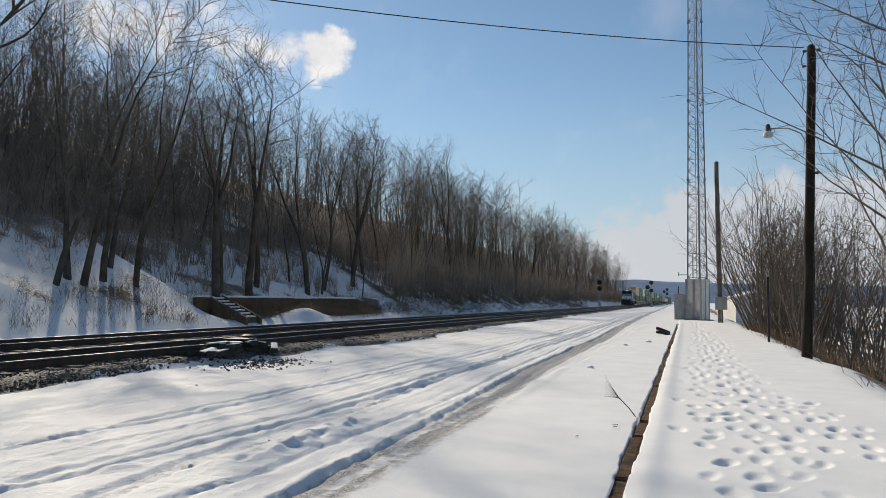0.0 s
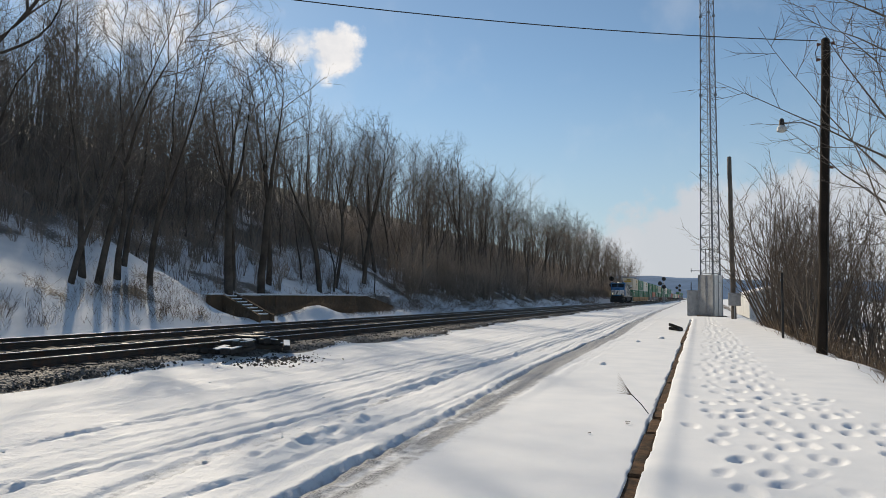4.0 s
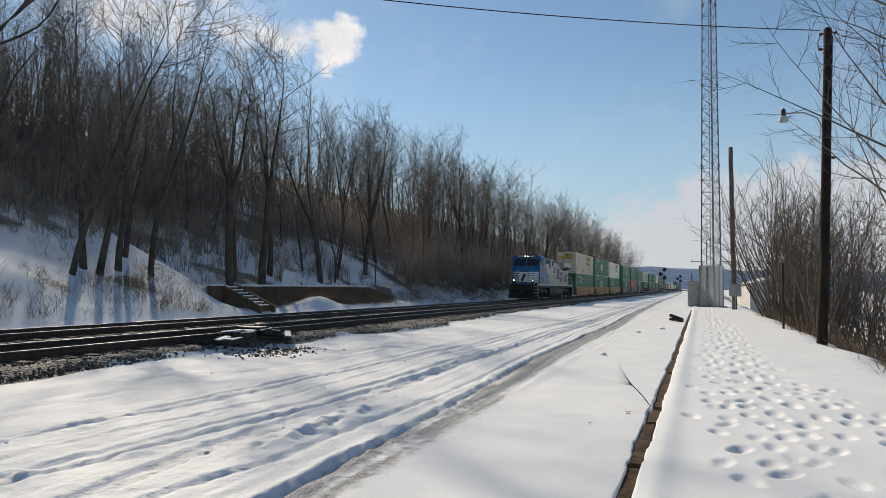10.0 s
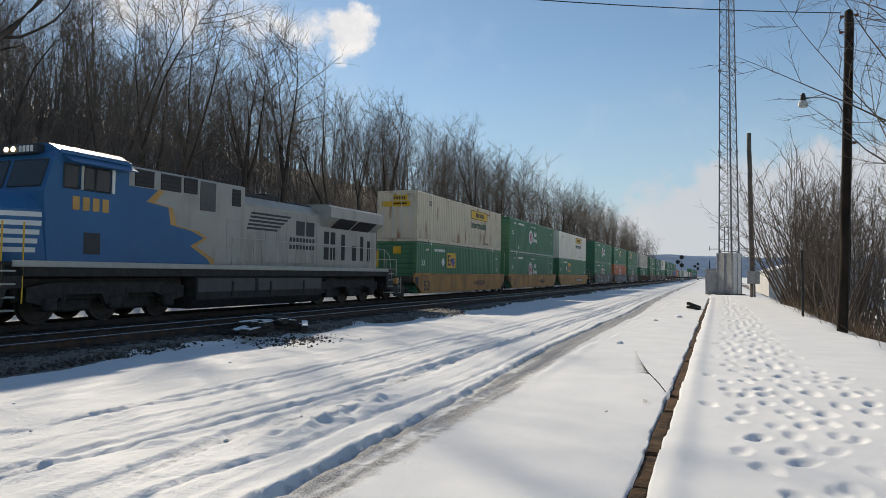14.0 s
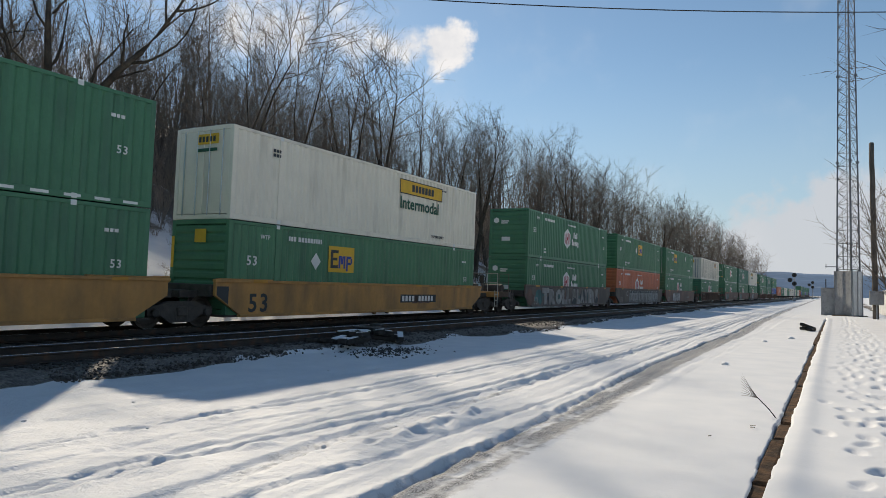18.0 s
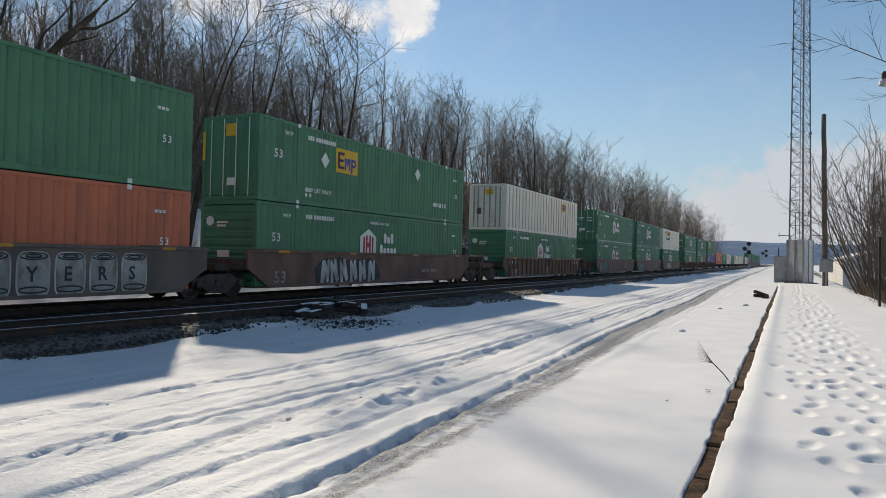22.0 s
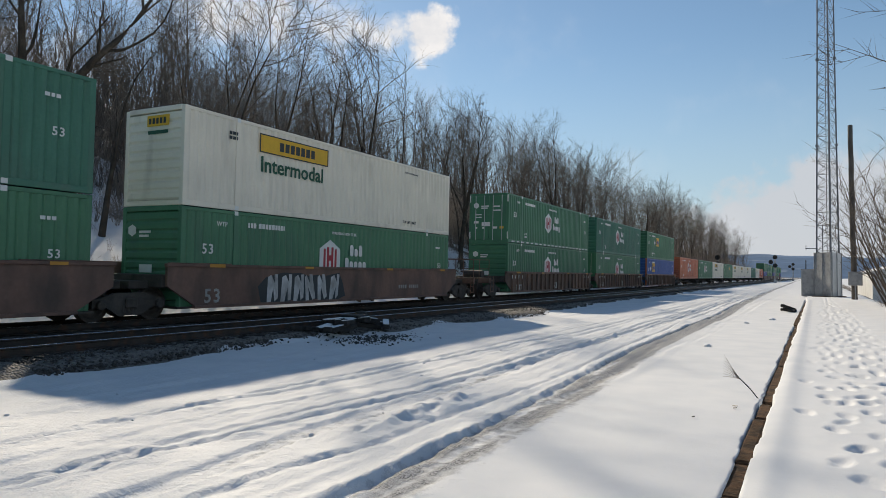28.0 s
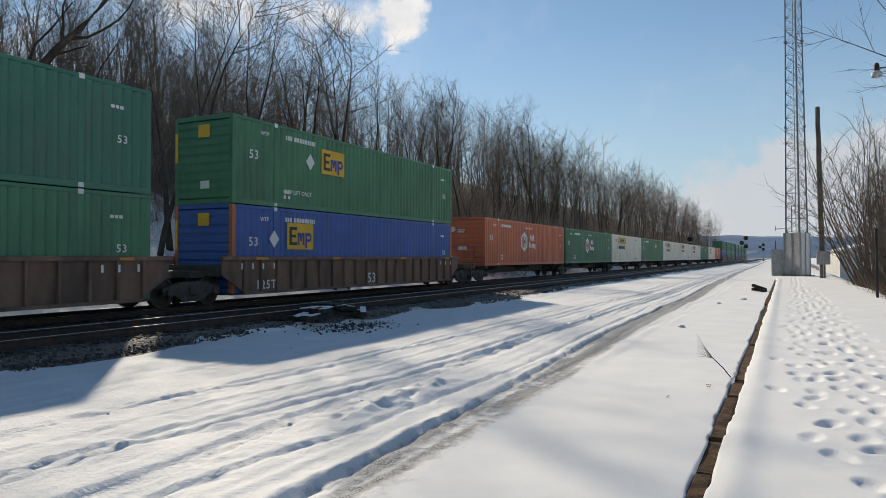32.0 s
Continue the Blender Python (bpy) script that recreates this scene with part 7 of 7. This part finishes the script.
part("drip_loop", Geo().tube([(0.13, -0.05, 10.0), (0.03, -0.05, 9.75), (0.06, -0.05, 9.45), (0.2, -0.05, 9.5)], 0.014, 5), M["black"], wood_pole)
part("conduit", Geo().tube([(0.13, -0.12, 0), (0.44, -0.12, 9.9)], 0.02, 5), M["black"], wood_pole)

grey_pole = pole("utility_pole", 2.62, 60.0, 13.2, 0.21, 0.17, "pole_grey", "grey wooden pole with a meter box", (-0.012, 0))
mb = part("meter_box", Geo().box(-0.42, 0.5, -0.62, -0.18, 1.05, 2.1, 0.03), M["dull_galv"], grey_pole, "pale grey steel meter box")
part("box_door", Geo().box(-0.36, 0.44, -0.64, -0.61, 1.12, 2.02, 0.01), M["dull_galv"], mb)
part("conduit", Geo().tube([(0.05, -0.26, 0), (0.05, -0.26, 1.1)], 0.05, 6), M["dull_galv"], grey_pole)

marker = thing("fence_post", "thin dark steel post standing in the snow", "post", (3.33, 32.4, gz(3.33, 32.4)))
part("shaft", Geo().box(-0.045, 0.045, -0.045, 0.045, -0.3, 2.75, 0.008), M["black"], marker)
part("cap", Geo().box(-0.055, 0.055, -0.055, 0.055, 2.75, 2.8, 0.01), M["black"], marker)


def wire(a, b, sag, r, label):
    a, b = Vector(a), Vector(b)
    pts = []
    for k in range(33):
        t = k / 32
        p = a.lerp(b, t)
        p.z -= sag * 4 * t * (1 - t)
        pts.append(p)
    w = new("overhead_wire", Geo().tube(pts, r, 5).mesh("overhead_wire", M["black"]))
    return tagged(w, label, "cable")


wire((POLE_X + 0.1, POLE_Y, 10.15 + gz(POLE_X, POLE_Y)), (-38, -2.0, 13.25), 1.6, 0.016, "black overhead wire strung from the utility pole across the tracks")
wire((POLE_X + 0.5, POLE_Y, 10.0 + gz(POLE_X, POLE_Y)), (34, 46, 9.5), 0.8, 0.012, "thin black overhead wire leading away from the pole")


# ---- railway signals ----
def signal(x, y, height, heads, label, lit=-1):
    s = thing("railway_signal", label, "signal", (x, y, gz(x, y)))
    part("mast", Geo().tube([(0, 0, -0.3), (0, 0, height)], 0.09, 8), M["dull_galv"], s)
    part("base", Geo().box(-0.4, 0.4, -0.4, 0.4, -0.2, 0.7, 0.05), M["dull_galv"], s)
    for k, (dx, z) in enumerate(heads):
        h = part("signal_head", Geo().disc((dx, -0.25, z), 0.62, "y", 20, 0.05).box(dx - 0.25, dx + 0.25, -0.25, 0.2, z - 0.5, z + 0.5, 0.05), M["black"], s)
        for a in (-0.28, 0.0, 0.28):
            part("lens", Geo().disc((dx, -0.3, z + a), 0.1, "y", 10, 0.04), M["signal_red"] if (k == lit and a == 0) else M["glass"], h)
        part("bracket", Geo().tube([(0, 0, z), (dx, -0.1, z)], 0.05, 5), M["black"], s)
    lad = Geo()
    for dx in (-0.2, 0.2):
        lad.tube([(dx, 0.35, 0), (dx, 0.35, height - 0.5)], 0.03, 4)
    for k in range(int(height / 0.4)):
        lad.tube([(-0.2, 0.35, 0.4 * k), (0.2, 0.35, 0.4 * k)], 0.02, 4, False)
    part("ladder", lad, M["dull_galv"], s)
    return s


signal(-9.9, 216, 7.6, [(0.0, 7.3), (-1.1, 5.9), (0.0, 4.9)], "tall railway signal mast with three dark round heads")
signal(-8.2, 330, 7.4, [(0.0, 7.2), (-1.3, 6.2), (0.0, 5.2)], "distant railway signal mast with dark round heads")
signal(-21.3, 182, 6.6, [(0.0, 6.2), (0.0, 4.6)], "railway signal with stacked heads beside the wood")
far_pole = pole("utility_pole", -3.0, 300, 8.2, 0.2, 0.15, "pole", "distant wooden pole beside the line")

# ---- retaining wall and steps beyond the tracks ----
wall = thing("retaining_wall", "low stained concrete retaining wall below the wood", "wall", (0, 0, 0), kind="structure")
BAYS = [(28.7, 29.72), (31.16, 34.5), (34.53, 37.9), (37.93, 41.3), (41.33, 44.7), (44.73, 46.6)]
for k, (y0, y1) in enumerate(BAYS):
    part("wall_bay", Geo().box(WALL_X - 0.25, WALL_X + 0.02 + 0.006 * (k % 3), y0, y1, 0.1, 1.50 - 0.03 * (k % 2), 0.03), M["concrete"], wall)
    part("coping", Geo().box(WALL_X - 0.34, WALL_X + 0.07, y0, y1, 1.50, 1.60, 0.04), M["snow_lump"], wall, "snow lying along the wall top")
part("wall_bay", Geo().prism([(46.63, 0.1), (46.63, 1.48), (50.2, 0.85), (53.5, 0.42), (53.5, 0.1)], "x", WALL_X - 0.25, WALL_X + 0.02), M["concrete"], wall, "end of the wall running down into the bank")
stairs = thing("stairs", "snow-covered concrete steps up to the wall top", "stairs", (0, 0, 0))
SY = 29.94
for k in range(7):
    x = WALL_X + 2.1 - 0.34 * k
    part("step", Geo().box(x - 0.36, x, SY, SY + 1.0, 0.1, 0.50 + 0.155 * k, 0.02), M["concrete"], stairs)
    part("snow_cover", Geo().box(x - 0.33, x - 0.02, SY + 0.02, SY + 0.98, 0.50 + 0.155 * k, 0.57 + 0.155 * k, 0.035), M["snow_lump"], stairs)
for y in (SY - 0.2, SY + 1.01):
    part("cheek_wall", Geo().prism([(WALL_X + 2.3, 0.1), (WALL_X + 2.3, 0.48), (WALL_X - 0.2, 1.6), (WALL_X - 0.2, 0.1)], "y", y, y + 0.18), M["concrete"], stairs)

# ---- timber edging of the walkway ----
edging = thing("timber_edging", "row of old brown timbers edging the snowy walkway", "edging", (EDGE_X, 0, 0))
edge_rng = random.Random(21)
for y0, y1 in ((1.5, 4.6), (4.62, 5.75), (5.8, 6.85), (6.9, 9.0), (9.15, 10.15), (10.45, 14.6), (14.65, 17.3), (17.5, 22.4), (22.5, 27), (27.1, 32), (32.1, 38), (38.1, 45), (45.1, 56)):
    part("timber", Geo().box(-0.10, 0.05, y0, y1, -0.34, -0.055 + edge_rng.uniform(-0.02, 0.015), 0.022), M["timber"], edging, at=pose(0, 0, 0, 0, 0, edge_rng.uniform(-0.12, 0.12)))

# ---- pile of old ties and gravel by the near track ----
pile_rng = random.Random(4)
for k in range(26):
    u = k / 26
    layer = (k % 2) if 5 < k < 20 else 0
    x, y = -11.45 + pile_rng.uniform(-0.5, 0.45) * (1 - 0.25 * layer), 14.2 + 2.9 * u + pile_rng.uniform(-0.3, 0.3)
    z = 0.17 + 0.13 * layer
    tie = thing("old_tie", "short black rotten timber in a heap beside the track", "timber", pose(x, y, z, pile_rng.uniform(-8, 8), pile_rng.uniform(-8, 8), pile_rng.uniform(-60, 60)), "heap of old ties")
    ln = pile_rng.uniform(0.5, 1.1)
    part("timber", Geo().box(-0.10, 0.10, -ln / 2, ln / 2, -0.065, 0.065, 0.025), M["tie"], tie)
    if k % 2:
        part("snow_cover", Geo().box(-0.08, 0.09, -ln / 2 + 0.05, ln / 2 - 0.1, 0.066, 0.09, 0.012), M["snow_lump"], tie)
stand = thing("switch_stand", "black iron switch machine box beside the rail", "switch machine", pose(-11.75, 16.3, 0.14, 0, 0, 6))
part("body", Geo().box(-0.32, 0.32, -0.5, 0.5, 0, 0.26, 0.04), M["black"], stand)
part("lid", Geo().box(-0.34, 0.34, -0.52, 0.1, 0.26, 0.31, 0.03), M["black"], stand)
part("rod", Geo().tube([(-0.3, 0.1, 0.15), (-1.4, 0.1, 0.12)], 0.03, 6), M["rail"], stand)
part("motor_cover", Geo().tube([(0, 0.25, 0.26), (0, 0.25, 0.36), (0, 0.25, 0.39)], [0.2, 0.18, 0.1], 10), M["black"], stand)

stones = []
for k in range(6):
    rng = random.Random(k)
    vs = [Vector((rng.gauss(0, 1), rng.gauss(0, 1), rng.gauss(0, 0.8))).normalized() for _ in range(8)]
    bmk = bmesh.new()
    for v in vs:
        bmk.verts.new(v * rng.uniform(0.75, 1.1))
    hull = bmesh.ops.convex_hull(bmk, input=bmk.verts)
    bmk.verts.index_update()
    bmesh.ops.triangulate(bmk, faces=bmk.faces)
    bmk.verts.index_update()
    stones.append((np.array([v.co[:] for v in bmk.verts]), np.array([[v.index for v in f.verts] for f in bmk.faces])))
    bmk.free()
put = []
st_rng = random.Random(77)
for k in range(8000):
    if k < 420:
        x, y = st_rng.gauss(-10.1, 0.45), st_rng.gauss(14.9, 0.75)
    else:
        y = 6.5 + 62 * st_rng.random() ** 1.5
        e = float(bed_edge(y))
        x = st_rng.choice((st_rng.uniform(-12.2, e), st_rng.uniform(-12.2, e), e + st_rng.gauss(-0.08, 0.07), st_rng.uniform(-15.7, -13.9), st_rng.uniform(-13.7, -12.3)))
    s = st_rng.uniform(0.02, 0.05)
    put.append((st_rng.randrange(6), pose(x, y, gz(x, y) + s * 0.3, st_rng.uniform(0, 90), st_rng.uniform(0, 90), st_rng.uniform(0, 90)) @ Matrix.Scale(s, 4)))
bulk("ballast_stones", M["stone"], stones, put, "loose grey ballast stones along the track", "gravel")

# ---- small things on the snow ----
weed = thing("dead_weed", "dry branching weed leaning out of the snow", "weed", (-0.66, 10.45, -0.05))
part("stem", Geo().tube([(0, 0, -0.05), (-0.15, 0.09, 0.12), (-0.3, 0.18, 0.25)], 0.008, 5), M["mark_dark"], weed)
for k in range(9):
    a = k / 8 - 0.5
    part("twig", Geo().tube([(-0.29, 0.175, 0.24), (-0.41 - 0.03 * abs(a), 0.24 + a * 0.07, 0.33 + a * 0.15), (-0.52, 0.3 + a * 0.14, 0.40 + a * 0.3)], [0.004, 0.003, 0.0015], 4), M["brush"], weed)
for x, y, r in ((-0.95, 9.6, 0.07), (-0.93, 9.45, 0.05), (-1.3, 8.6, 0.04)):
    tw = new("twig", Geo().tube([(x, y, gz(x, y) + 0.01), (x + r, y - r * 1.5, gz(x, y) + 0.03)], 0.006, 4).mesh("twig", M["mark_dark"]))
    tagged(tw, "small dark twig lying on the snow", "twig")
debris = thing("broken_timber", "dark broken timber pieces lying crossed on the snow", "timber", (-1.15, 37.5, gz(-1.15, 37.5)))
for rz, ry, ln, z in ((25, 12, 1.3, 0.14), (-35, -14, 1.0, 0.2), (80, 5, 0.7, 0.08)):
    part("piece", Geo().box(-0.08, 0.08, -ln / 2, ln / 2, -0.07, 0.07, 0.02), M["tie"], debris, at=pose(0, 0, z, ry, 0, rz))
clod_mesh = []
for k in range(5):
    rng = random.Random(90 + k)
    bmk = bmesh.new()
    bmesh.ops.create_icosphere(bmk, subdivisions=2, radius=1)
    for v in bmk.verts:
        v.co *= 1 + 0.28 * noise.noise(v.co * 1.7 + Vector((k * 5, 0, 0)))
        v.co.z *= 0.6
    me = bpy.data.meshes.new("snow_clod")
    bmk.to_mesh(me)
    bmk.free()
    me.polygons.foreach_set("use_smooth", [True] * len(me.polygons))
    me.materials.append(M["snow_lump"])
    clod_mesh.append(me)
for k in range(26):
    rng = pile_rng
    x, y = rng.uniform(-9.5, -4.0), 4.6 + 28 * rng.random() ** 1.5
    s = rng.uniform(0.012, 0.032)
    if k < 3:
        x, y, s = ((-2.29, 17.6, 0.09), (-1.5, 30, 0.12), (-2.2, 27, 0.09))[k]
    ob = new("snow_clod", clod_mesh[k % 5])
    ob.matrix_basis = pose(x, y, gz(x, y) + s * 0.1, 0, 0, rng.uniform(0, 360)) @ Matrix.Scale(s, 4)
    tagged(ob, "lump of crusted snow thrown up beside a wheel rut", "snow clod", "snow clods")

# ---- bushes and trees on the near bank ----
bank_rng = random.Random(9)
BUSH = [shrub_geo(800 + k, 8.0, 11, 2, 0.52).mesh("branchwork", M["bank_twig"]) for k in range(4)]
for k, (x, y, h) in enumerate([(4.7, 33.5, 6.5), (5.4, 37, 8.4), (4.5, 41.5, 9.2), (5.6, 45, 10), (4.9, 50, 10.5), (6.2, 54, 11.5), (7.4, 41, 8.5), (7.8, 49, 10), (6.6, 35, 8), (8.8, 37, 9), (9.5, 45, 10), (7.2, 29.5, 7), (9.8, 31, 8), (5.3, 58.5, 9), (11.5, 39, 9), (6.0, 40, 9), (5.0, 46.5, 9.5), (6.9, 47, 10.5), (8.5, 53, 11), (12, 55, 11), (4.5, 48, 10), (5.6, 52, 11)]):
    b = thing("bush", "tall leafless many-stemmed bush on the snowy bank", "bush", pose(x, y, gz(x, y), 0, 0, bank_rng.uniform(0, 360)) @ Matrix.Scale(h / 8.0, 4), "bushes on the bank")
    part("branchwork", BUSH[k % 4], None, b)
tr, cr = tree_geo(951, 12.0, 0.13, 0.25, 0.36, 2, 1, -0.08)
side_tree = thing("tree", "slim bare tree on the bank behind the utility pole", "tree", (6.3, 25.5, gz(6.3, 25.5)))
part("trunk", tr, M["bark"], side_tree, smooth=True)
part("crown", cr, M["twig"], side_tree, "bare twigs")
over_rng = random.Random(31)
side_tree = thing("tree", "wide-spreading bare tree with long arching branches", "tree", (5.15, 21.6, gz(5.15, 21.6)))
trunk_g, crown_g = Geo(), Geo()
stem_pts, stem_ways = limb(trunk_g, over_rng, (0, 0, -0.4), (0.02, 0.02, 1), 13.5, 0.15, 0.02, 9, 7, 0.06, 0.03)
for k in range(22):
    t = 0.26 + 0.68 * k / 21
    i = min(int(t * 9), 8)
    p = stem_pts[i].lerp(stem_pts[i + 1], t * 9 - i)
    a = over_rng.uniform(-1.1, 1.1) + (math.pi if k % 3 != 2 else 0)
    arch = limb(crown_g, over_rng, p, (math.cos(a), math.sin(a), over_rng.uniform(0.6, 1.15)), over_rng.uniform(4.6, 7.4) * (1.15 - 0.45 * t), 0.04, 0.006, 9, 4, 0.07, 0.0)
    second = sprout(crown_g, over_rng, *arch, 8, 0.15, 1.9, 0.014, 5, 3, 0.75, 0.05, 0.13)
    for p2, w2 in second:
        twigs(crown_g, over_rng, p2, w2, 7, 0.1, 0.75, 0.007, 0.6)
part("trunk", trunk_g, M["bark"], side_tree, smooth=True)
part("crown", crown_g, M["twig"], side_tree, "long bare arching branches")
lowbush = [as_arrays(shrub_geo(820 + k, 2.0, 9, 0, 0.6)) for k in range(4)]
put = []
for k in range(80):
    x, y = 4.6 + 7.5 * bank_rng.random(), 11 + 42 * bank_rng.random() ** 1.2
    put.append((bank_rng.randrange(4), pose(x, y, gz(x, y), 0, 0, bank_rng.uniform(0, 360)) @ Matrix.Scale(bank_rng.uniform(0.5, 1.15), 4)))
bulk("bank_brush", M["bank_twig"], lowbush, put, "tangled brown brush on the slope below the walkway", "undergrowth")


# ---- distance ----
def building(name, x0, x1, y0, y1, z0, z1, mat_key, label, roof="snow_lump", windows=0):
    b = thing(name, label, "building", (0, 0, 0))
    part("wall", Geo().box(x0, x1, y0, y1, z0, z1, 0.05), M[mat_key], b)
    part("roof", Geo().prism([(x0 - 0.4, z1), ((x0 + x1) / 2, z1 + 0.14 * (x1 - x0)), (x1 + 0.4, z1)], "y", y0 - 0.4, y1 + 0.4), M[roof], b, "snow-covered roof" if roof == "snow_lump" else "")
    for k in range(windows):
        y = y0 + (k + 0.4) * (y1 - y0) / windows
        w = part("window", Geo().box(x0 - 0.05, x0 + 0.05, y, y + 1.4, (z0 + z1) / 2, (z0 + z1) / 2 + 1.5), M["glass"], b)
        part("sill", Geo().box(x0 - 0.12, x0 + 0.02, y - 0.1, y + 1.5, (z0 + z1) / 2 - 0.12, (z0 + z1) / 2), M["roof_white"], w)
    return b


building("warehouse", 8.5, 26, 135, 215, -3.2, 2.6, "roof_white", "long low white metal warehouse beyond the bank", "roof_white", 0)
building("house", 46, 58, 105, 120, -3.3, 4.0, "far_dark", "dark house with a snowy roof beyond the bushes", windows=4)
building("house", 62, 74, 130, 146, -3.3, 4.5, "far_brick", "brick house with a snowy roof beyond the bushes", windows=4)
building("house", 40, 50, 150, 162, -3.3, 3.6, "far_brick", "small brick house with a snowy roof", windows=3)
for k, x in enumerate((15.5, 19.5, 26.0)):
    yard = thing("yard_track", "snowy yard track below the bank", "railway track", (x, 0, 0), kind="structure")
    for s in (-1, 1):
        part("rail", Geo().box(s * 0.75 - 0.035, s * 0.75 + 0.035, 10, 260, -3.3, -3.0), M["rail"], yard)


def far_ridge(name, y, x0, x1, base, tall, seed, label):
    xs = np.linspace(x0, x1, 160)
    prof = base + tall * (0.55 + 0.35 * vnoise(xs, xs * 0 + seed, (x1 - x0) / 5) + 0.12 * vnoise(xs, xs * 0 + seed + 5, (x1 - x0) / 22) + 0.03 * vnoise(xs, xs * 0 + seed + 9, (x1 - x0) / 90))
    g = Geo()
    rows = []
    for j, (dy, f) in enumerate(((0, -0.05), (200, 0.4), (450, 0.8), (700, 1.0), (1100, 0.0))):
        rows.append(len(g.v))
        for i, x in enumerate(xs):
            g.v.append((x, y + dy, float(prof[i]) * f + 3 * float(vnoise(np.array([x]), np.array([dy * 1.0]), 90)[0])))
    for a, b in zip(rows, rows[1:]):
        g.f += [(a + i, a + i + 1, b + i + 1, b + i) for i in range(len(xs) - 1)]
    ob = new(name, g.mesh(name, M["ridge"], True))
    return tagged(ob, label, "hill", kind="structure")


# no haze in the air: the ridge's blue paint stands in for it
far_ridge("backdrop", 2300, -1500, 2600, 58, 62, 3.3, "distant wooded ridge with snow patches, haze painted in as blue")


def motions():
    """The train rolls past at a steady speed, and its wheels turn."""
    start = {}
    for ob, q, up in CARS:
        start[ob.name] = q
        walk(ob, [(t, pose(FAR_TRACK, q - SPEED * t, RAIL_TOP, 0, 0.8, 0) @ Matrix.Translation((0, 0, up))) for t in (0.0, 16.0, 32.0)])
    for ob, place, r, car in SPINNING:
        if start[car.name] > SPIN_UP_TO:
            continue
        turn = math.degrees(SPEED / r / FPS)  # for each frame
        walk(ob, [(k / FPS, pose(*place, (turn * k) % 360, 0, 0)) for k in range(32 * FPS + 1)])


SPIN_UP_TO = 500.0
motions()
